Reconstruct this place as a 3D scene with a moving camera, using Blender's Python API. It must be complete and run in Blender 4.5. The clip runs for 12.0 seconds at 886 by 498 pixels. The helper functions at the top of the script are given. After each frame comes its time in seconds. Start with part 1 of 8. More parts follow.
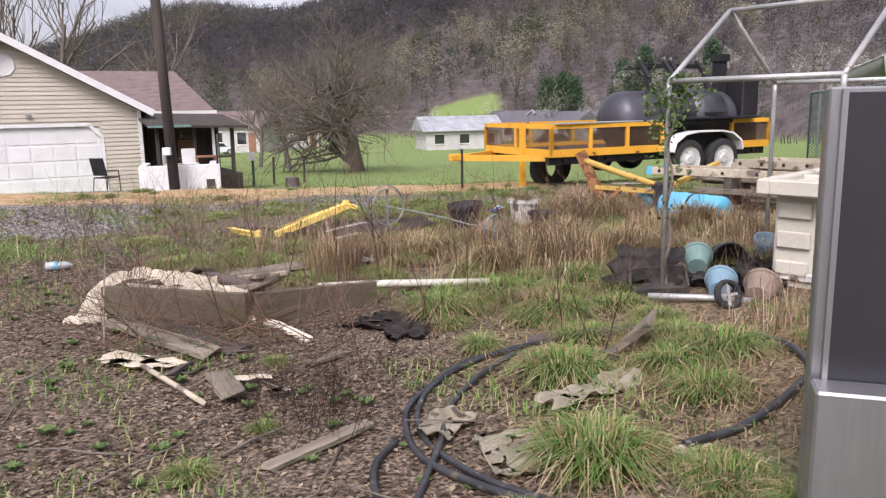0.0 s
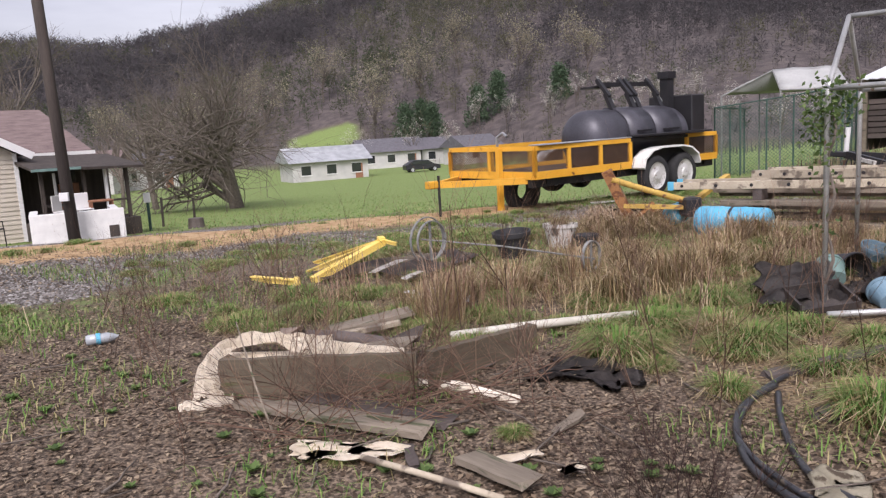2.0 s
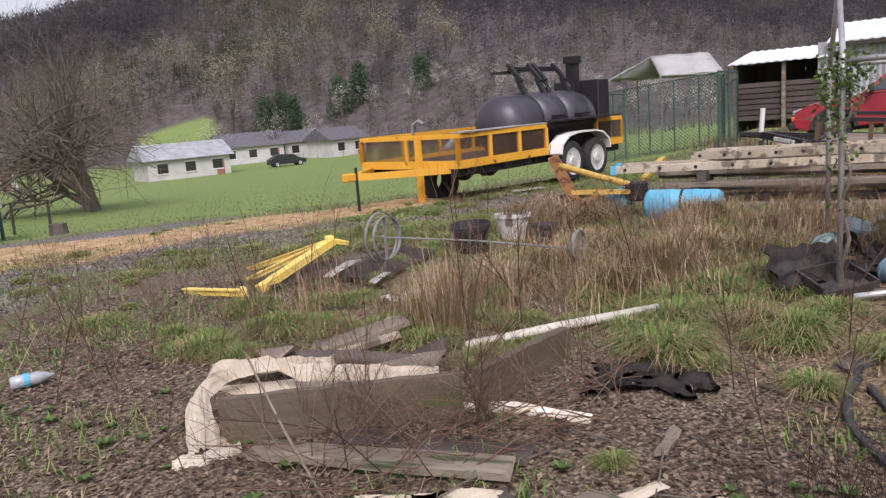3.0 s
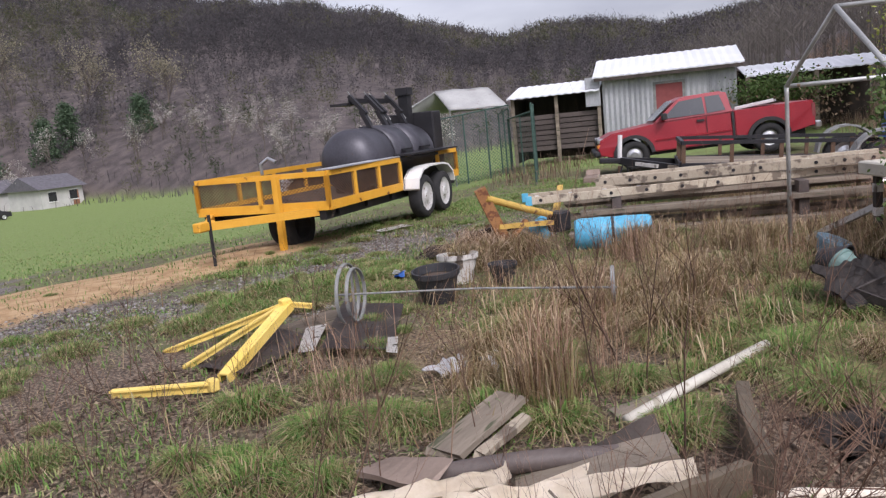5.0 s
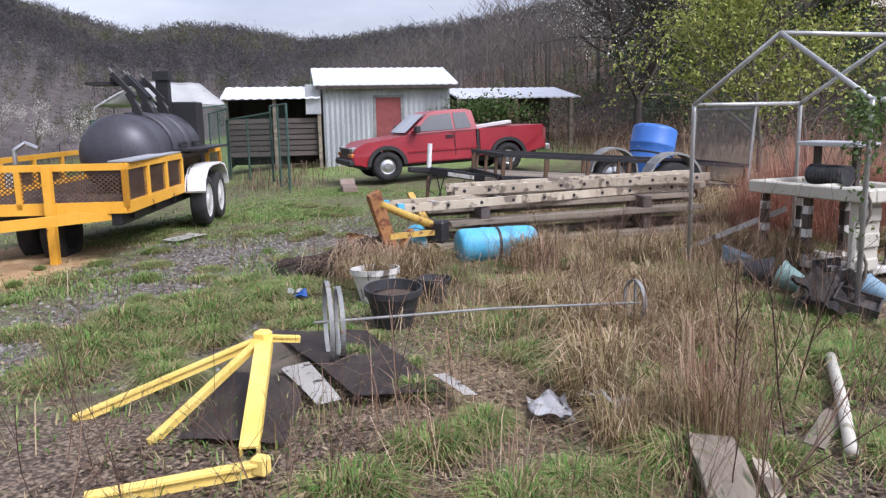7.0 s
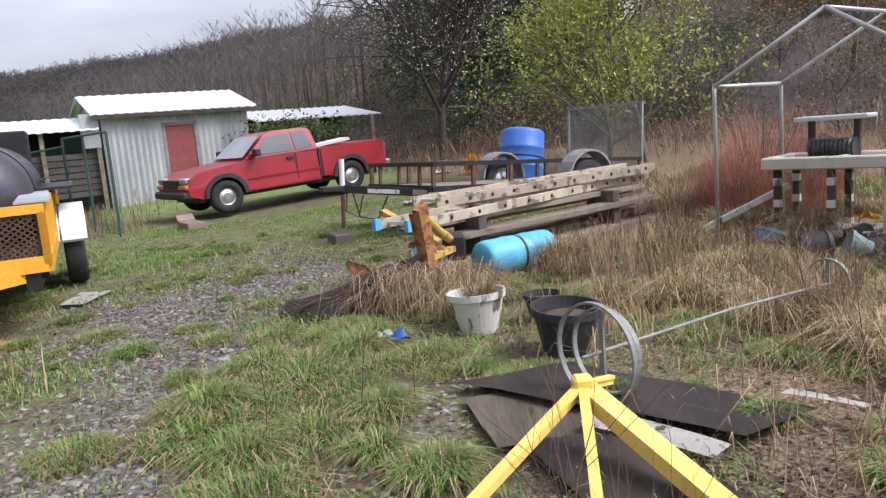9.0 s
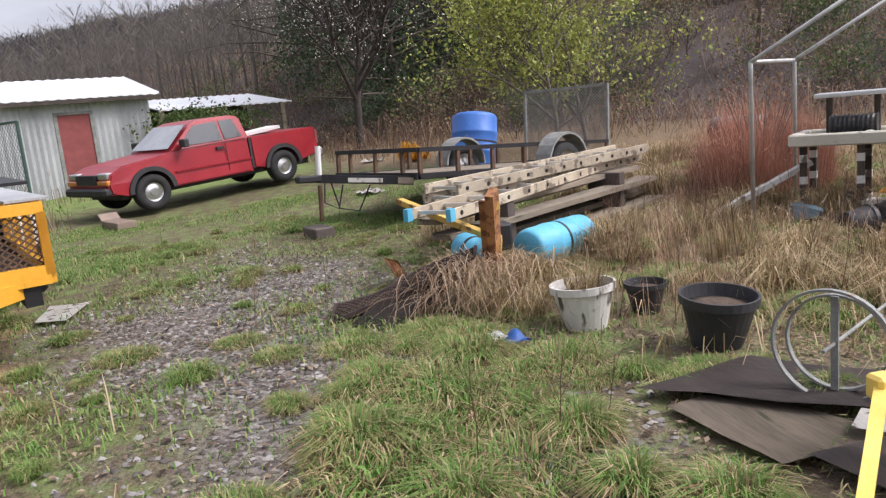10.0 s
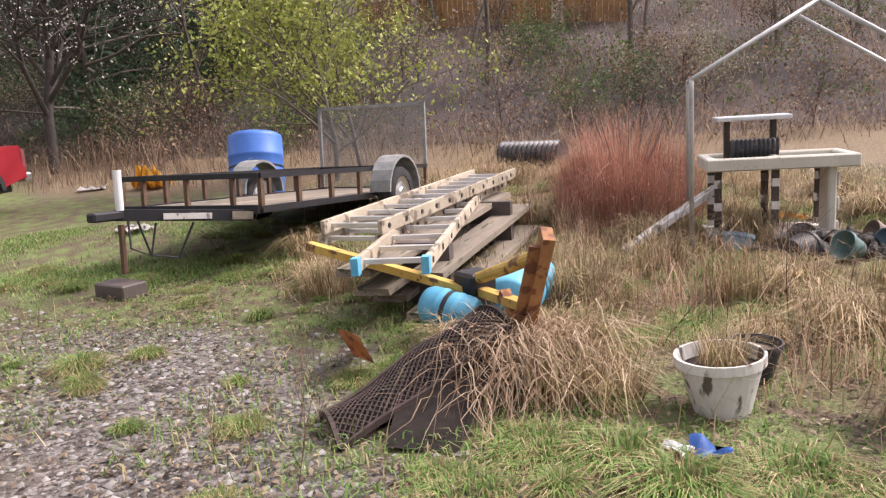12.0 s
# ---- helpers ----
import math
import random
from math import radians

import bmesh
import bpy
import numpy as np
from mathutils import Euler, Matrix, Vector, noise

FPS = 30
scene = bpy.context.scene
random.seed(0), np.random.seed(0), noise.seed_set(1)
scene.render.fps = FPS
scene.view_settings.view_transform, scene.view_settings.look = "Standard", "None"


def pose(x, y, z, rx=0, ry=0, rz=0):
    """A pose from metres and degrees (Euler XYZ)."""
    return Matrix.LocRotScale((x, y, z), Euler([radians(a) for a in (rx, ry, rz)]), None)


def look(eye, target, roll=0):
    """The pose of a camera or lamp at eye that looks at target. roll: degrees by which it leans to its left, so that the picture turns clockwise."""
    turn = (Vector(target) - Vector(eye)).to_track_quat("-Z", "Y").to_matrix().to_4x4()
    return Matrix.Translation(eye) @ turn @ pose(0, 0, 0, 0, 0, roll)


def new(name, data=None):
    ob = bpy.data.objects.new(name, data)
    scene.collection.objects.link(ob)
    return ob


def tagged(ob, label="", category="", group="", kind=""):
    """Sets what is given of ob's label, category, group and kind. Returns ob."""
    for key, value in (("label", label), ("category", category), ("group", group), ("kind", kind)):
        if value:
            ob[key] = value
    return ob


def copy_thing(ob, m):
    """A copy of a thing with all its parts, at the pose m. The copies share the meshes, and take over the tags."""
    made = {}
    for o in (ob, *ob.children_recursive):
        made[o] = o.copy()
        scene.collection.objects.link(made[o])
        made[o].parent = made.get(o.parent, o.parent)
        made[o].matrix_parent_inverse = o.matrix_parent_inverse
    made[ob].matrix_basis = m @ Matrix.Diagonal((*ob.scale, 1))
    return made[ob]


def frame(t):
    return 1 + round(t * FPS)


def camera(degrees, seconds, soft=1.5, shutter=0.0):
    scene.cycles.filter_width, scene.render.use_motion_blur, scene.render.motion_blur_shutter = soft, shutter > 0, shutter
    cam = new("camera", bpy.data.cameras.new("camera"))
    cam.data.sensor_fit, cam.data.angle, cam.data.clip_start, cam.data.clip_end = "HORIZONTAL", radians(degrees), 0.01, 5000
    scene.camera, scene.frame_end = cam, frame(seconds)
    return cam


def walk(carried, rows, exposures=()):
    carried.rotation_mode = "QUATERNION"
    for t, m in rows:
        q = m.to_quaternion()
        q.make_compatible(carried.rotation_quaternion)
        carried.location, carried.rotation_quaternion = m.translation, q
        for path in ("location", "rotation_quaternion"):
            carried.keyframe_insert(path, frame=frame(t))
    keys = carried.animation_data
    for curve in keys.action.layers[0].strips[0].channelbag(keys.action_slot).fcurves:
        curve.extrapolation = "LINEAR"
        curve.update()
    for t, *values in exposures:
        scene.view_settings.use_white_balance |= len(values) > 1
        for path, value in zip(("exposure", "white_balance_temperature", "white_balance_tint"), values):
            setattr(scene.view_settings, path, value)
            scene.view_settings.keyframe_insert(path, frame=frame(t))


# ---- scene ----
cam = camera(60.4, 12.0, soft=1.3)
PATH = [
    (0, (-0.306, 0.607, 1.364), (-0.238, 2.571, 0.994), -1.1),
    (0.5, (-0.852, 0.447, 1.399), (-0.834, 2.418, 1.059), -2.0),
    (1, (-1.397, 0.789, 1.39), (-1.343, 2.76, 1.059), -3.0),
    (1.5, (-1.855, 1.159, 1.352), (-1.629, 3.118, 1.021), -3.5),
    (2, (-2.222, 1.547, 1.385), (-1.78, 3.472, 1.073), -3.4),
    (2.5, (-2.539, 2.088, 1.389), (-1.899, 3.956, 1.071), -3.5),
    (2.7, (-2.674, 2.239, 1.376), (-1.972, 4.08, 1.035), -3.7),
    (4.3, (-3.681, 3.695, 1.424), (-2.586, 5.333, 1.083), -7.3),
    (4.5, (-3.773, 3.902, 1.456), (-2.598, 5.485, 1.115), -6.9),
    (5, (-4.016, 4.49, 1.453), (-2.65, 5.916, 1.136), -5.7),
    (5.5, (-4.245, 5.121, 1.422), (-2.719, 6.379, 1.123), -4.6),
    (6, (-4.411, 5.673, 1.446), (-2.743, 6.744, 1.175), -3.6),
    (6.5, (-4.463, 6.337, 1.464), (-2.678, 7.192, 1.178), -2.2),
    (7, (-4.509, 7.05, 1.435), (-2.645, 7.69, 1.094), -1.1),
    (7.5, (-4.488, 7.748, 1.347), (-2.587, 8.242, 0.972), -2.6),
    (7.7, (-4.452, 8.049, 1.374), (-2.539, 8.494, 1.001), -3.9),
    (9.3, (-3.822, 10.244, 1.328), (-1.853, 10.093, 1.007), -4.8),
    (9.5, (-3.71, 10.527, 1.367), (-1.749, 10.322, 1.027), -5.0),
    (10, (-3.244, 11.149, 1.366), (-1.312, 10.777, 1.003), -5.5),
    (10.5, (-2.753, 11.648, 1.383), (-0.886, 11.031, 1.017), -5.7),
    (10.7, (-2.51, 11.79, 1.385), (-0.681, 11.065, 1.024), -5.5),
    (11, (-2.114, 11.935, 1.411), (-0.347, 11.065, 1.06), -5.2),
    (11.5, (-1.532, 12.187, 1.408), (0.125, 11.129, 1.037), -4.0),
    (12, (-0.937, 12.393, 1.417), (0.65, 11.233, 1.05), -3.7),
]
walk(cam, [(t, look(eye, target, roll)) for t, eye, target, roll in PATH], exposures=[(0, 1.02, 6300, 21), (0.5, 0.99, 6300, 21), (1.0, 0.56, 6300, 21), (1.5, 0.58, 6300, 21), (2.0, 0.80, 6300, 21), (2.5, 0.68, 6300, 21), (4.5, 0.79, 6300, 21), (5.5, 0.56, 5900, 19), (6.5, 0.82, 5800, 18), (7.5, 1.09, 5900, 19), (9.5, 1.06, 6200, 17), (10.5, 1.16, 6500, 18), (11, 1.34, 6600, 20), (12, 1.49, 6700, 22)])

# ---- world, sun ----
SUN_EL, SUN_AZ = radians(48), radians(200)
world = bpy.data.worlds.new("overcast")
scene.world = world
world.use_nodes = True
wn, wl = world.node_tree.nodes, world.node_tree.links
sky = wn.new("ShaderNodeTexSky")
sky.sky_type, sky.sun_disc, sky.sun_elevation, sky.sun_rotation = "NISHITA", False, SUN_EL, SUN_AZ
sky.air_density, sky.dust_density = 1.0, 3.0
grey = wn.new("ShaderNodeHueSaturation")
grey.inputs["Saturation"].default_value = 0.22
cloud = wn.new("ShaderNodeTexNoise")
cloud.inputs["Scale"].default_value, cloud.inputs["Detail"].default_value = 3.0, 6.0
cmap = wn.new("ShaderNodeMapping")
cmap.inputs["Scale"].default_value = (1, 1, 4)
wco = wn.new("ShaderNodeTexCoord")
wl.new(wco.outputs["Generated"], cmap.inputs["Vector"])
wl.new(cmap.outputs[0], cloud.inputs["Vector"])
cr = wn.new("ShaderNodeValToRGB")
cr.color_ramp.elements[0].position, cr.color_ramp.elements[0].color = 0.3, (0.62, 0.63, 0.67, 1)
cr.color_ramp.elements[1].position, cr.color_ramp.elements[1].color = 0.7, (1, 1, 1, 1)
wl.new(cloud.outputs["Fac"], cr.inputs[0])
mul = wn.new("ShaderNodeMixRGB")
mul.blend_type = "MULTIPLY"
mul.inputs[0].default_value = 1.0
wl.new(sky.outputs[0], grey.inputs["Color"])
wl.new(grey.outputs[0], mul.inputs[1])
wl.new(cr.outputs[0], mul.inputs[2])
sep = wn.new("ShaderNodeSeparateXYZ")
wl.new(wco.outputs["Generated"], sep.inputs[0])
grad = wn.new("ShaderNodeMapRange")
grad.inputs["To Min"].default_value, grad.inputs["To Max"].default_value = 0.68, 1.3
wl.new(sep.outputs["Z"], grad.inputs["Value"])
mul2 = wn.new("ShaderNodeMixRGB")
mul2.blend_type = "MULTIPLY"
mul2.inputs[0].default_value = 1.0
wl.new(mul.outputs[0], mul2.inputs[1])
wl.new(grad.outputs[0], mul2.inputs[2])
bg = wn["Background"]
bg.inputs["Strength"].default_value = 0.15
wl.new(mul2.outputs[0], bg.inputs["Color"])
sun = new("sun", bpy.data.lights.new("sun", "SUN"))
sun.data.energy, sun.data.angle, sun.data.color = 1.35, radians(20), (1, 0.97, 0.92)
sun.matrix_world = look((0, 0, 50), (-50 * math.sin(SUN_AZ) / math.tan(SUN_EL), -50 * math.cos(SUN_AZ) / math.tan(SUN_EL), 0))

# ---- materials ----
rng = np.random.default_rng(7)


def mat(name, c1, c2, rough=0.8, metal=0.0, scale=6.0, fine=60.0, bump=0.2, rand=0.0, island=False, wear=None, wear_at=0.62, stretch=(1, 1, 1), spec=0.4):
    """Two-scale noise between c1 and c2, wear patches, bump; rand: value spread by object or by island."""
    m = bpy.data.materials.new(name)
    m.use_nodes = True
    n, l = m.node_tree.nodes, m.node_tree.links
    b = n["Principled BSDF"]
    b.inputs["Roughness"].default_value, b.inputs["Metallic"].default_value = rough, metal
    b.inputs["Specular IOR Level"].default_value = spec
    co = n.new("ShaderNodeTexCoord")
    mp = n.new("ShaderNodeMapping")
    mp.inputs["Scale"].default_value = stretch
    l.new(co.outputs["Object"], mp.inputs["Vector"])
    n1, n2 = n.new("ShaderNodeTexNoise"), n.new("ShaderNodeTexNoise")
    n1.inputs["Scale"].default_value, n1.inputs["Detail"].default_value = scale, 5
    n2.inputs["Scale"].default_value, n2.inputs["Detail"].default_value = fine, 3
    l.new(mp.outputs[0], n1.inputs["Vector"])
    l.new(mp.outputs[0], n2.inputs["Vector"])
    add = n.new("ShaderNodeMath")
    add.operation = "MULTIPLY_ADD"
    add.inputs[1].default_value = 0.45
    l.new(n2.outputs["Fac"], add.inputs[0])
    l.new(n1.outputs["Fac"], add.inputs[2])
    ramp = n.new("ShaderNodeValToRGB")
    ramp.color_ramp.elements[0].position, ramp.color_ramp.elements[0].color = 0.5, (*c1, 1)
    ramp.color_ramp.elements[1].position, ramp.color_ramp.elements[1].color = 0.95, (*c2, 1)
    l.new(add.outputs[0], ramp.inputs[0])
    col = ramp.outputs[0]
    if wear:
        n3 = n.new("ShaderNodeTexNoise")
        n3.inputs["Scale"].default_value, n3.inputs["Detail"].default_value = scale * 2.3, 8
        l.new(mp.outputs[0], n3.inputs["Vector"])
        wr = n.new("ShaderNodeValToRGB")
        wr.color_ramp.elements[0].position, wr.color_ramp.elements[1].position = wear_at, wear_at + 0.06
        l.new(n3.outputs["Fac"], wr.inputs[0])
        mx = n.new("ShaderNodeMixRGB")
        mx.inputs[2].default_value = (*wear, 1)
        l.new(wr.outputs[0], mx.inputs[0])
        l.new(col, mx.inputs[1])
        col = mx.outputs[0]
    if rand:
        src = n.new("ShaderNodeNewGeometry").outputs["Random Per Island"] if island else n.new("ShaderNodeObjectInfo").outputs["Random"]
        mr = n.new("ShaderNodeMapRange")
        mr.inputs["To Min"].default_value, mr.inputs["To Max"].default_value = 1 - rand, 1 + rand
        l.new(src, mr.inputs["Value"])
        hs = n.new("ShaderNodeHueSaturation")
        l.new(mr.outputs[0], hs.inputs["Value"])
        l.new(col, hs.inputs["Color"])
        col = hs.outputs[0]
    l.new(col, b.inputs["Base Color"])
    if bump:
        bp = n.new("ShaderNodeBump")
        bp.inputs["Strength"].default_value, bp.inputs["Distance"].default_value = bump, 0.01
        l.new(add.outputs[0], bp.inputs["Height"])
        l.new(bp.outputs[0], b.inputs["Normal"])
    return m


def blade_mat(name, cols, rough=0.6, thin=0.25):
    """Leaf and stem stuff: colour picked island by island along a ramp; thin lets light through."""
    m = bpy.data.materials.new(name)
    m.use_nodes = True
    n, l = m.node_tree.nodes, m.node_tree.links
    b = n["Principled BSDF"]
    b.inputs["Roughness"].default_value, b.inputs["Specular IOR Level"].default_value = rough, 0.25
    g = n.new("ShaderNodeNewGeometry")
    r = n.new("ShaderNodeValToRGB")
    e = r.color_ramp.elements
    e[0].color, e[1].color = (*cols[0], 1), (*cols[-1], 1)
    for i, c in enumerate(cols[1:-1], 1):
        e.new(i / (len(cols) - 1)).color = (*c, 1)
    l.new(g.outputs["Random Per Island"], r.inputs[0])
    l.new(r.outputs[0], b.inputs["Base Color"])
    tr = n.new("ShaderNodeBsdfTranslucent")
    l.new(r.outputs[0], tr.inputs["Color"])
    mx = n.new("ShaderNodeMixShader")
    mx.inputs[0].default_value = thin
    l.new(b.outputs[0], mx.inputs[1])
    l.new(tr.outputs[0], mx.inputs[2])
    l.new(mx.outputs[0], n["Material Output"].inputs["Surface"])
    return m


M = dict(
    yellow=mat("yellow_paint", (0.62, 0.30, 0.02), (0.72, 0.38, 0.04), 0.55, 0, 3, 40, 0.1, 0.08, wear=(0.16, 0.06, 0.025), wear_at=0.66),
    yellow2=mat("pale_yellow_paint", (0.7, 0.49, 0.1), (0.78, 0.58, 0.17), 0.6, 0, 5, 50, 0.15, 0.1, wear=(0.08, 0.05, 0.03), wear_at=0.68),
    rust=mat("rusty_yellow_steel", (0.24, 0.11, 0.045), (0.36, 0.18, 0.07), 0.75, 0.1, 6, 60, 0.4, 0.1, wear=(0.15, 0.06, 0.03), wear_at=0.52),
    oldyellow=mat("old_yellow_paint", (0.4, 0.25, 0.05), (0.55, 0.37, 0.09), 0.7, 0, 6, 60, 0.3, wear=(0.16, 0.08, 0.04), wear_at=0.56),
    mesh=mat("rusty_expanded_metal", (0.075, 0.045, 0.03), (0.15, 0.09, 0.055), 0.85, 0.2, 8, 80, 0.3),
    black=mat("black_steel", (0.018, 0.018, 0.02), (0.035, 0.033, 0.036), 0.5, 0.3, 4, 60, 0.2),
    tank=mat("faded_black_tank_paint", (0.035, 0.034, 0.04), (0.075, 0.072, 0.085), 0.42, 0.2, 2.5, 30, 0.15, wear=(0.06, 0.04, 0.035), wear_at=0.7),
    tyre=mat("tyre_rubber", (0.015, 0.015, 0.016), (0.03, 0.029, 0.028), 0.85, 0, 10, 90, 0.3),
    rim=mat("white_rim", (0.55, 0.54, 0.52), (0.7, 0.69, 0.66), 0.45, 0.3, 8, 60, 0.1, wear=(0.2, 0.14, 0.1)),
    fender=mat("white_fender_paint", (0.62, 0.61, 0.58), (0.75, 0.74, 0.7), 0.5, 0, 5, 50, 0.1, wear=(0.35, 0.27, 0.2), wear_at=0.66),
    red=mat("red_car_paint", (0.23, 0.01, 0.018), (0.31, 0.02, 0.028), 0.32, 0.0, 2, 30, 0.03, spec=0.5),
    glass=mat("dark_car_glass", (0.02, 0.022, 0.024), (0.03, 0.033, 0.036), 0.06, 0, 2, 20, 0.0, spec=0.8),
    windscreen=mat("pale_windscreen", (0.28, 0.3, 0.31), (0.38, 0.4, 0.42), 0.15, 0, 2, 20, 0.0, spec=0.8),
    plastic=mat("black_trim_plastic", (0.02, 0.02, 0.021), (0.035, 0.034, 0.034), 0.6, 0, 6, 60, 0.1),
    chrome=mat("dull_chrome", (0.5, 0.5, 0.5), (0.62, 0.62, 0.62), 0.3, 0.9, 6, 60, 0.05),
    lamp=mat("amber_lens", (0.5, 0.16, 0.03), (0.55, 0.2, 0.05), 0.2, 0, 6, 60, 0),
    siding=mat("beige_vinyl_siding", (0.44, 0.39, 0.32), (0.5, 0.45, 0.37), 0.6, 0, 1.5, 30, 0.05, 0.05),
    offwhite=mat("faded_white_paint", (0.4, 0.39, 0.37), (0.52, 0.51, 0.48), 0.7, 0, 1, 20, 0.05),
    white=mat("white_paint", (0.6, 0.59, 0.58), (0.7, 0.69, 0.67), 0.55, 0, 2, 40, 0.05, 0.03),
    shingle=mat("brown_shingles", (0.12, 0.085, 0.08), (0.2, 0.15, 0.14), 0.9, 0, 8, 50, 0.5, stretch=(0.3, 1, 1)),
    darkroof=mat("dark_shingles", (0.08, 0.075, 0.085), (0.13, 0.125, 0.135), 0.9, 0, 3, 30, 0.3),
    dark=mat("dark_wood", (0.03, 0.024, 0.02), (0.07, 0.055, 0.045), 0.85, 0, 5, 60, 0.4, 0.15, stretch=(1, 1, 0.15)),
    pole=mat("creosote_pole", (0.035, 0.028, 0.025), (0.075, 0.06, 0.05), 0.9, 0, 5, 60, 0.6, stretch=(1, 1, 0.1)),
    brick=mat("orange_brown_door", (0.2, 0.09, 0.05), (0.3, 0.14, 0.08), 0.7, 0, 6, 60, 0.2),
    tin=mat("galvanised_sheet", (0.3, 0.31, 0.32), (0.5, 0.51, 0.52), 0.5, 0.35, 1.2, 30, 0.1, 0.06, wear=(0.25, 0.2, 0.17), wear_at=0.7, stretch=(1, 1, 0.3)),
    tinroof=mat("bright_metal_roof", (0.72, 0.74, 0.76), (0.85, 0.86, 0.88), 0.5, 0.3, 1, 25, 0.1, 0.05),
    reddoor=mat("red_painted_door", (0.19, 0.045, 0.045), (0.26, 0.07, 0.065), 0.7, 0, 5, 50, 0.2),
    pipe=mat("galvanised_pipe", (0.34, 0.34, 0.33), (0.5, 0.5, 0.48), 0.5, 0.5, 8, 80, 0.1, wear=(0.28, 0.2, 0.14), wear_at=0.64),
    oldwood=mat("weathered_grey_wood", (0.13, 0.105, 0.08), (0.27, 0.225, 0.17), 0.9, 0, 7, 70, 0.6, 0.15, stretch=(0.12, 1, 1), wear=(0.07, 0.075, 0.04), wear_at=0.6),
    wetwood=mat("wet_dark_board", (0.06, 0.047, 0.042), (0.11, 0.088, 0.078), 0.6, 0, 5, 60, 0.4, 0.15, stretch=(0.15, 1, 1)),
    beam=mat("dirty_timber_board", (0.075, 0.06, 0.042), (0.17, 0.135, 0.09), 0.7, 0, 5, 60, 0.5, 0.1, stretch=(0.12, 1, 1), wear=(0.09, 0.1, 0.035), wear_at=0.6),
    ladder=mat("cream_fibreglass", (0.31, 0.255, 0.185), (0.46, 0.4, 0.3), 0.7, 0, 3, 50, 0.15, 0.12, wear=(0.15, 0.12, 0.09), wear_at=0.54),
    alu=mat("aluminium", (0.6, 0.6, 0.6), (0.72, 0.72, 0.72), 0.4, 0.8, 5, 60, 0.05),
    blue=mat("blue_plastic", (0.04, 0.13, 0.42), (0.07, 0.19, 0.52), 0.45, 0, 3, 40, 0.1, wear=(0.3, 0.36, 0.45), wear_at=0.68),
    sky=mat("light_blue_plastic", (0.06, 0.3, 0.46), (0.12, 0.42, 0.58), 0.5, 0, 3, 40, 0.1, 0.08, wear=(0.3, 0.4, 0.42), wear_at=0.66),
    potwhite=mat("weathered_white_pot", (0.5, 0.48, 0.44), (0.66, 0.64, 0.6), 0.7, 0, 5, 50, 0.2, wear=(0.12, 0.1, 0.08), wear_at=0.56, stretch=(1, 1, 0.35)),
    potblack=mat("black_plastic_pot", (0.022, 0.022, 0.024), (0.045, 0.044, 0.046), 0.55, 0, 5, 50, 0.1),
    teal=mat("faded_teal_pot", (0.11, 0.19, 0.17), (0.18, 0.26, 0.235), 0.6, 0, 5, 50, 0.1),
    bluepot=mat("faded_blue_pot", (0.13, 0.22, 0.28), (0.2, 0.29, 0.35), 0.6, 0, 5, 50, 0.1),
    brownpot=mat("faded_brown_pot", (0.17, 0.125, 0.095), (0.25, 0.19, 0.15), 0.65, 0, 5, 50, 0.1),
    beige=mat("beige_moulded_plastic", (0.44, 0.41, 0.34), (0.56, 0.53, 0.45), 0.55, 0, 3, 40, 0.1, wear=(0.3, 0.27, 0.2), wear_at=0.64),
    cloth=mat("muddy_cream_cloth", (0.72, 0.62, 0.47), (0.88, 0.8, 0.67), 0.95, 0, 7, 70, 0.5, 0.05, wear=(0.3, 0.22, 0.15), wear_at=0.7),
    dull=mat("dull_grey_metal", (0.16, 0.165, 0.16), (0.3, 0.3, 0.28), 0.65, 0.2, 8, 80, 0.1, wear=(0.2, 0.13, 0.09), wear_at=0.62),
    debris=mat("wet_black_debris", (0.022, 0.019, 0.018), (0.075, 0.062, 0.055), 0.55, 0, 14, 90, 0.8),
    tarp=mat("grey_green_tarp", (0.36, 0.32, 0.23), (0.52, 0.47, 0.36), 0.85, 0, 6, 60, 0.4, wear=(0.13, 0.1, 0.07), wear_at=0.62),
    hose=mat("black_poly_pipe", (0.018, 0.018, 0.02), (0.05, 0.05, 0.055), 0.4, 0, 8, 80, 0.1, wear=(0.1, 0.08, 0.06), wear_at=0.6),
    steel=mat("brushed_stainless", (0.26, 0.26, 0.265), (0.36, 0.36, 0.365), 0.4, 0.8, 3, 60, 0.05, stretch=(1, 1, 0.1)),
    charcoal=mat("charcoal_panel", (0.02, 0.02, 0.023), (0.03, 0.03, 0.034), 0.35, 0, 3, 60, 0.03),
    bag=mat("white_plastic_bag", (0.6, 0.6, 0.6), (0.78, 0.78, 0.8), 0.4, 0, 8, 60, 0.5, wear=(0.3, 0.27, 0.23), wear_at=0.64),
    barksmall=mat("grey_bark", (0.09, 0.075, 0.06), (0.17, 0.14, 0.115), 0.95, 0, 10, 60, 0.5),
    twig=blade_mat("bare_twigs", [(0.075, 0.055, 0.043), (0.12, 0.09, 0.07), (0.16, 0.125, 0.1)], 0.95),
    soil=mat("potting_soil", (0.05, 0.035, 0.025), (0.1, 0.07, 0.05), 0.95, 0, 20, 90, 0.8),
)


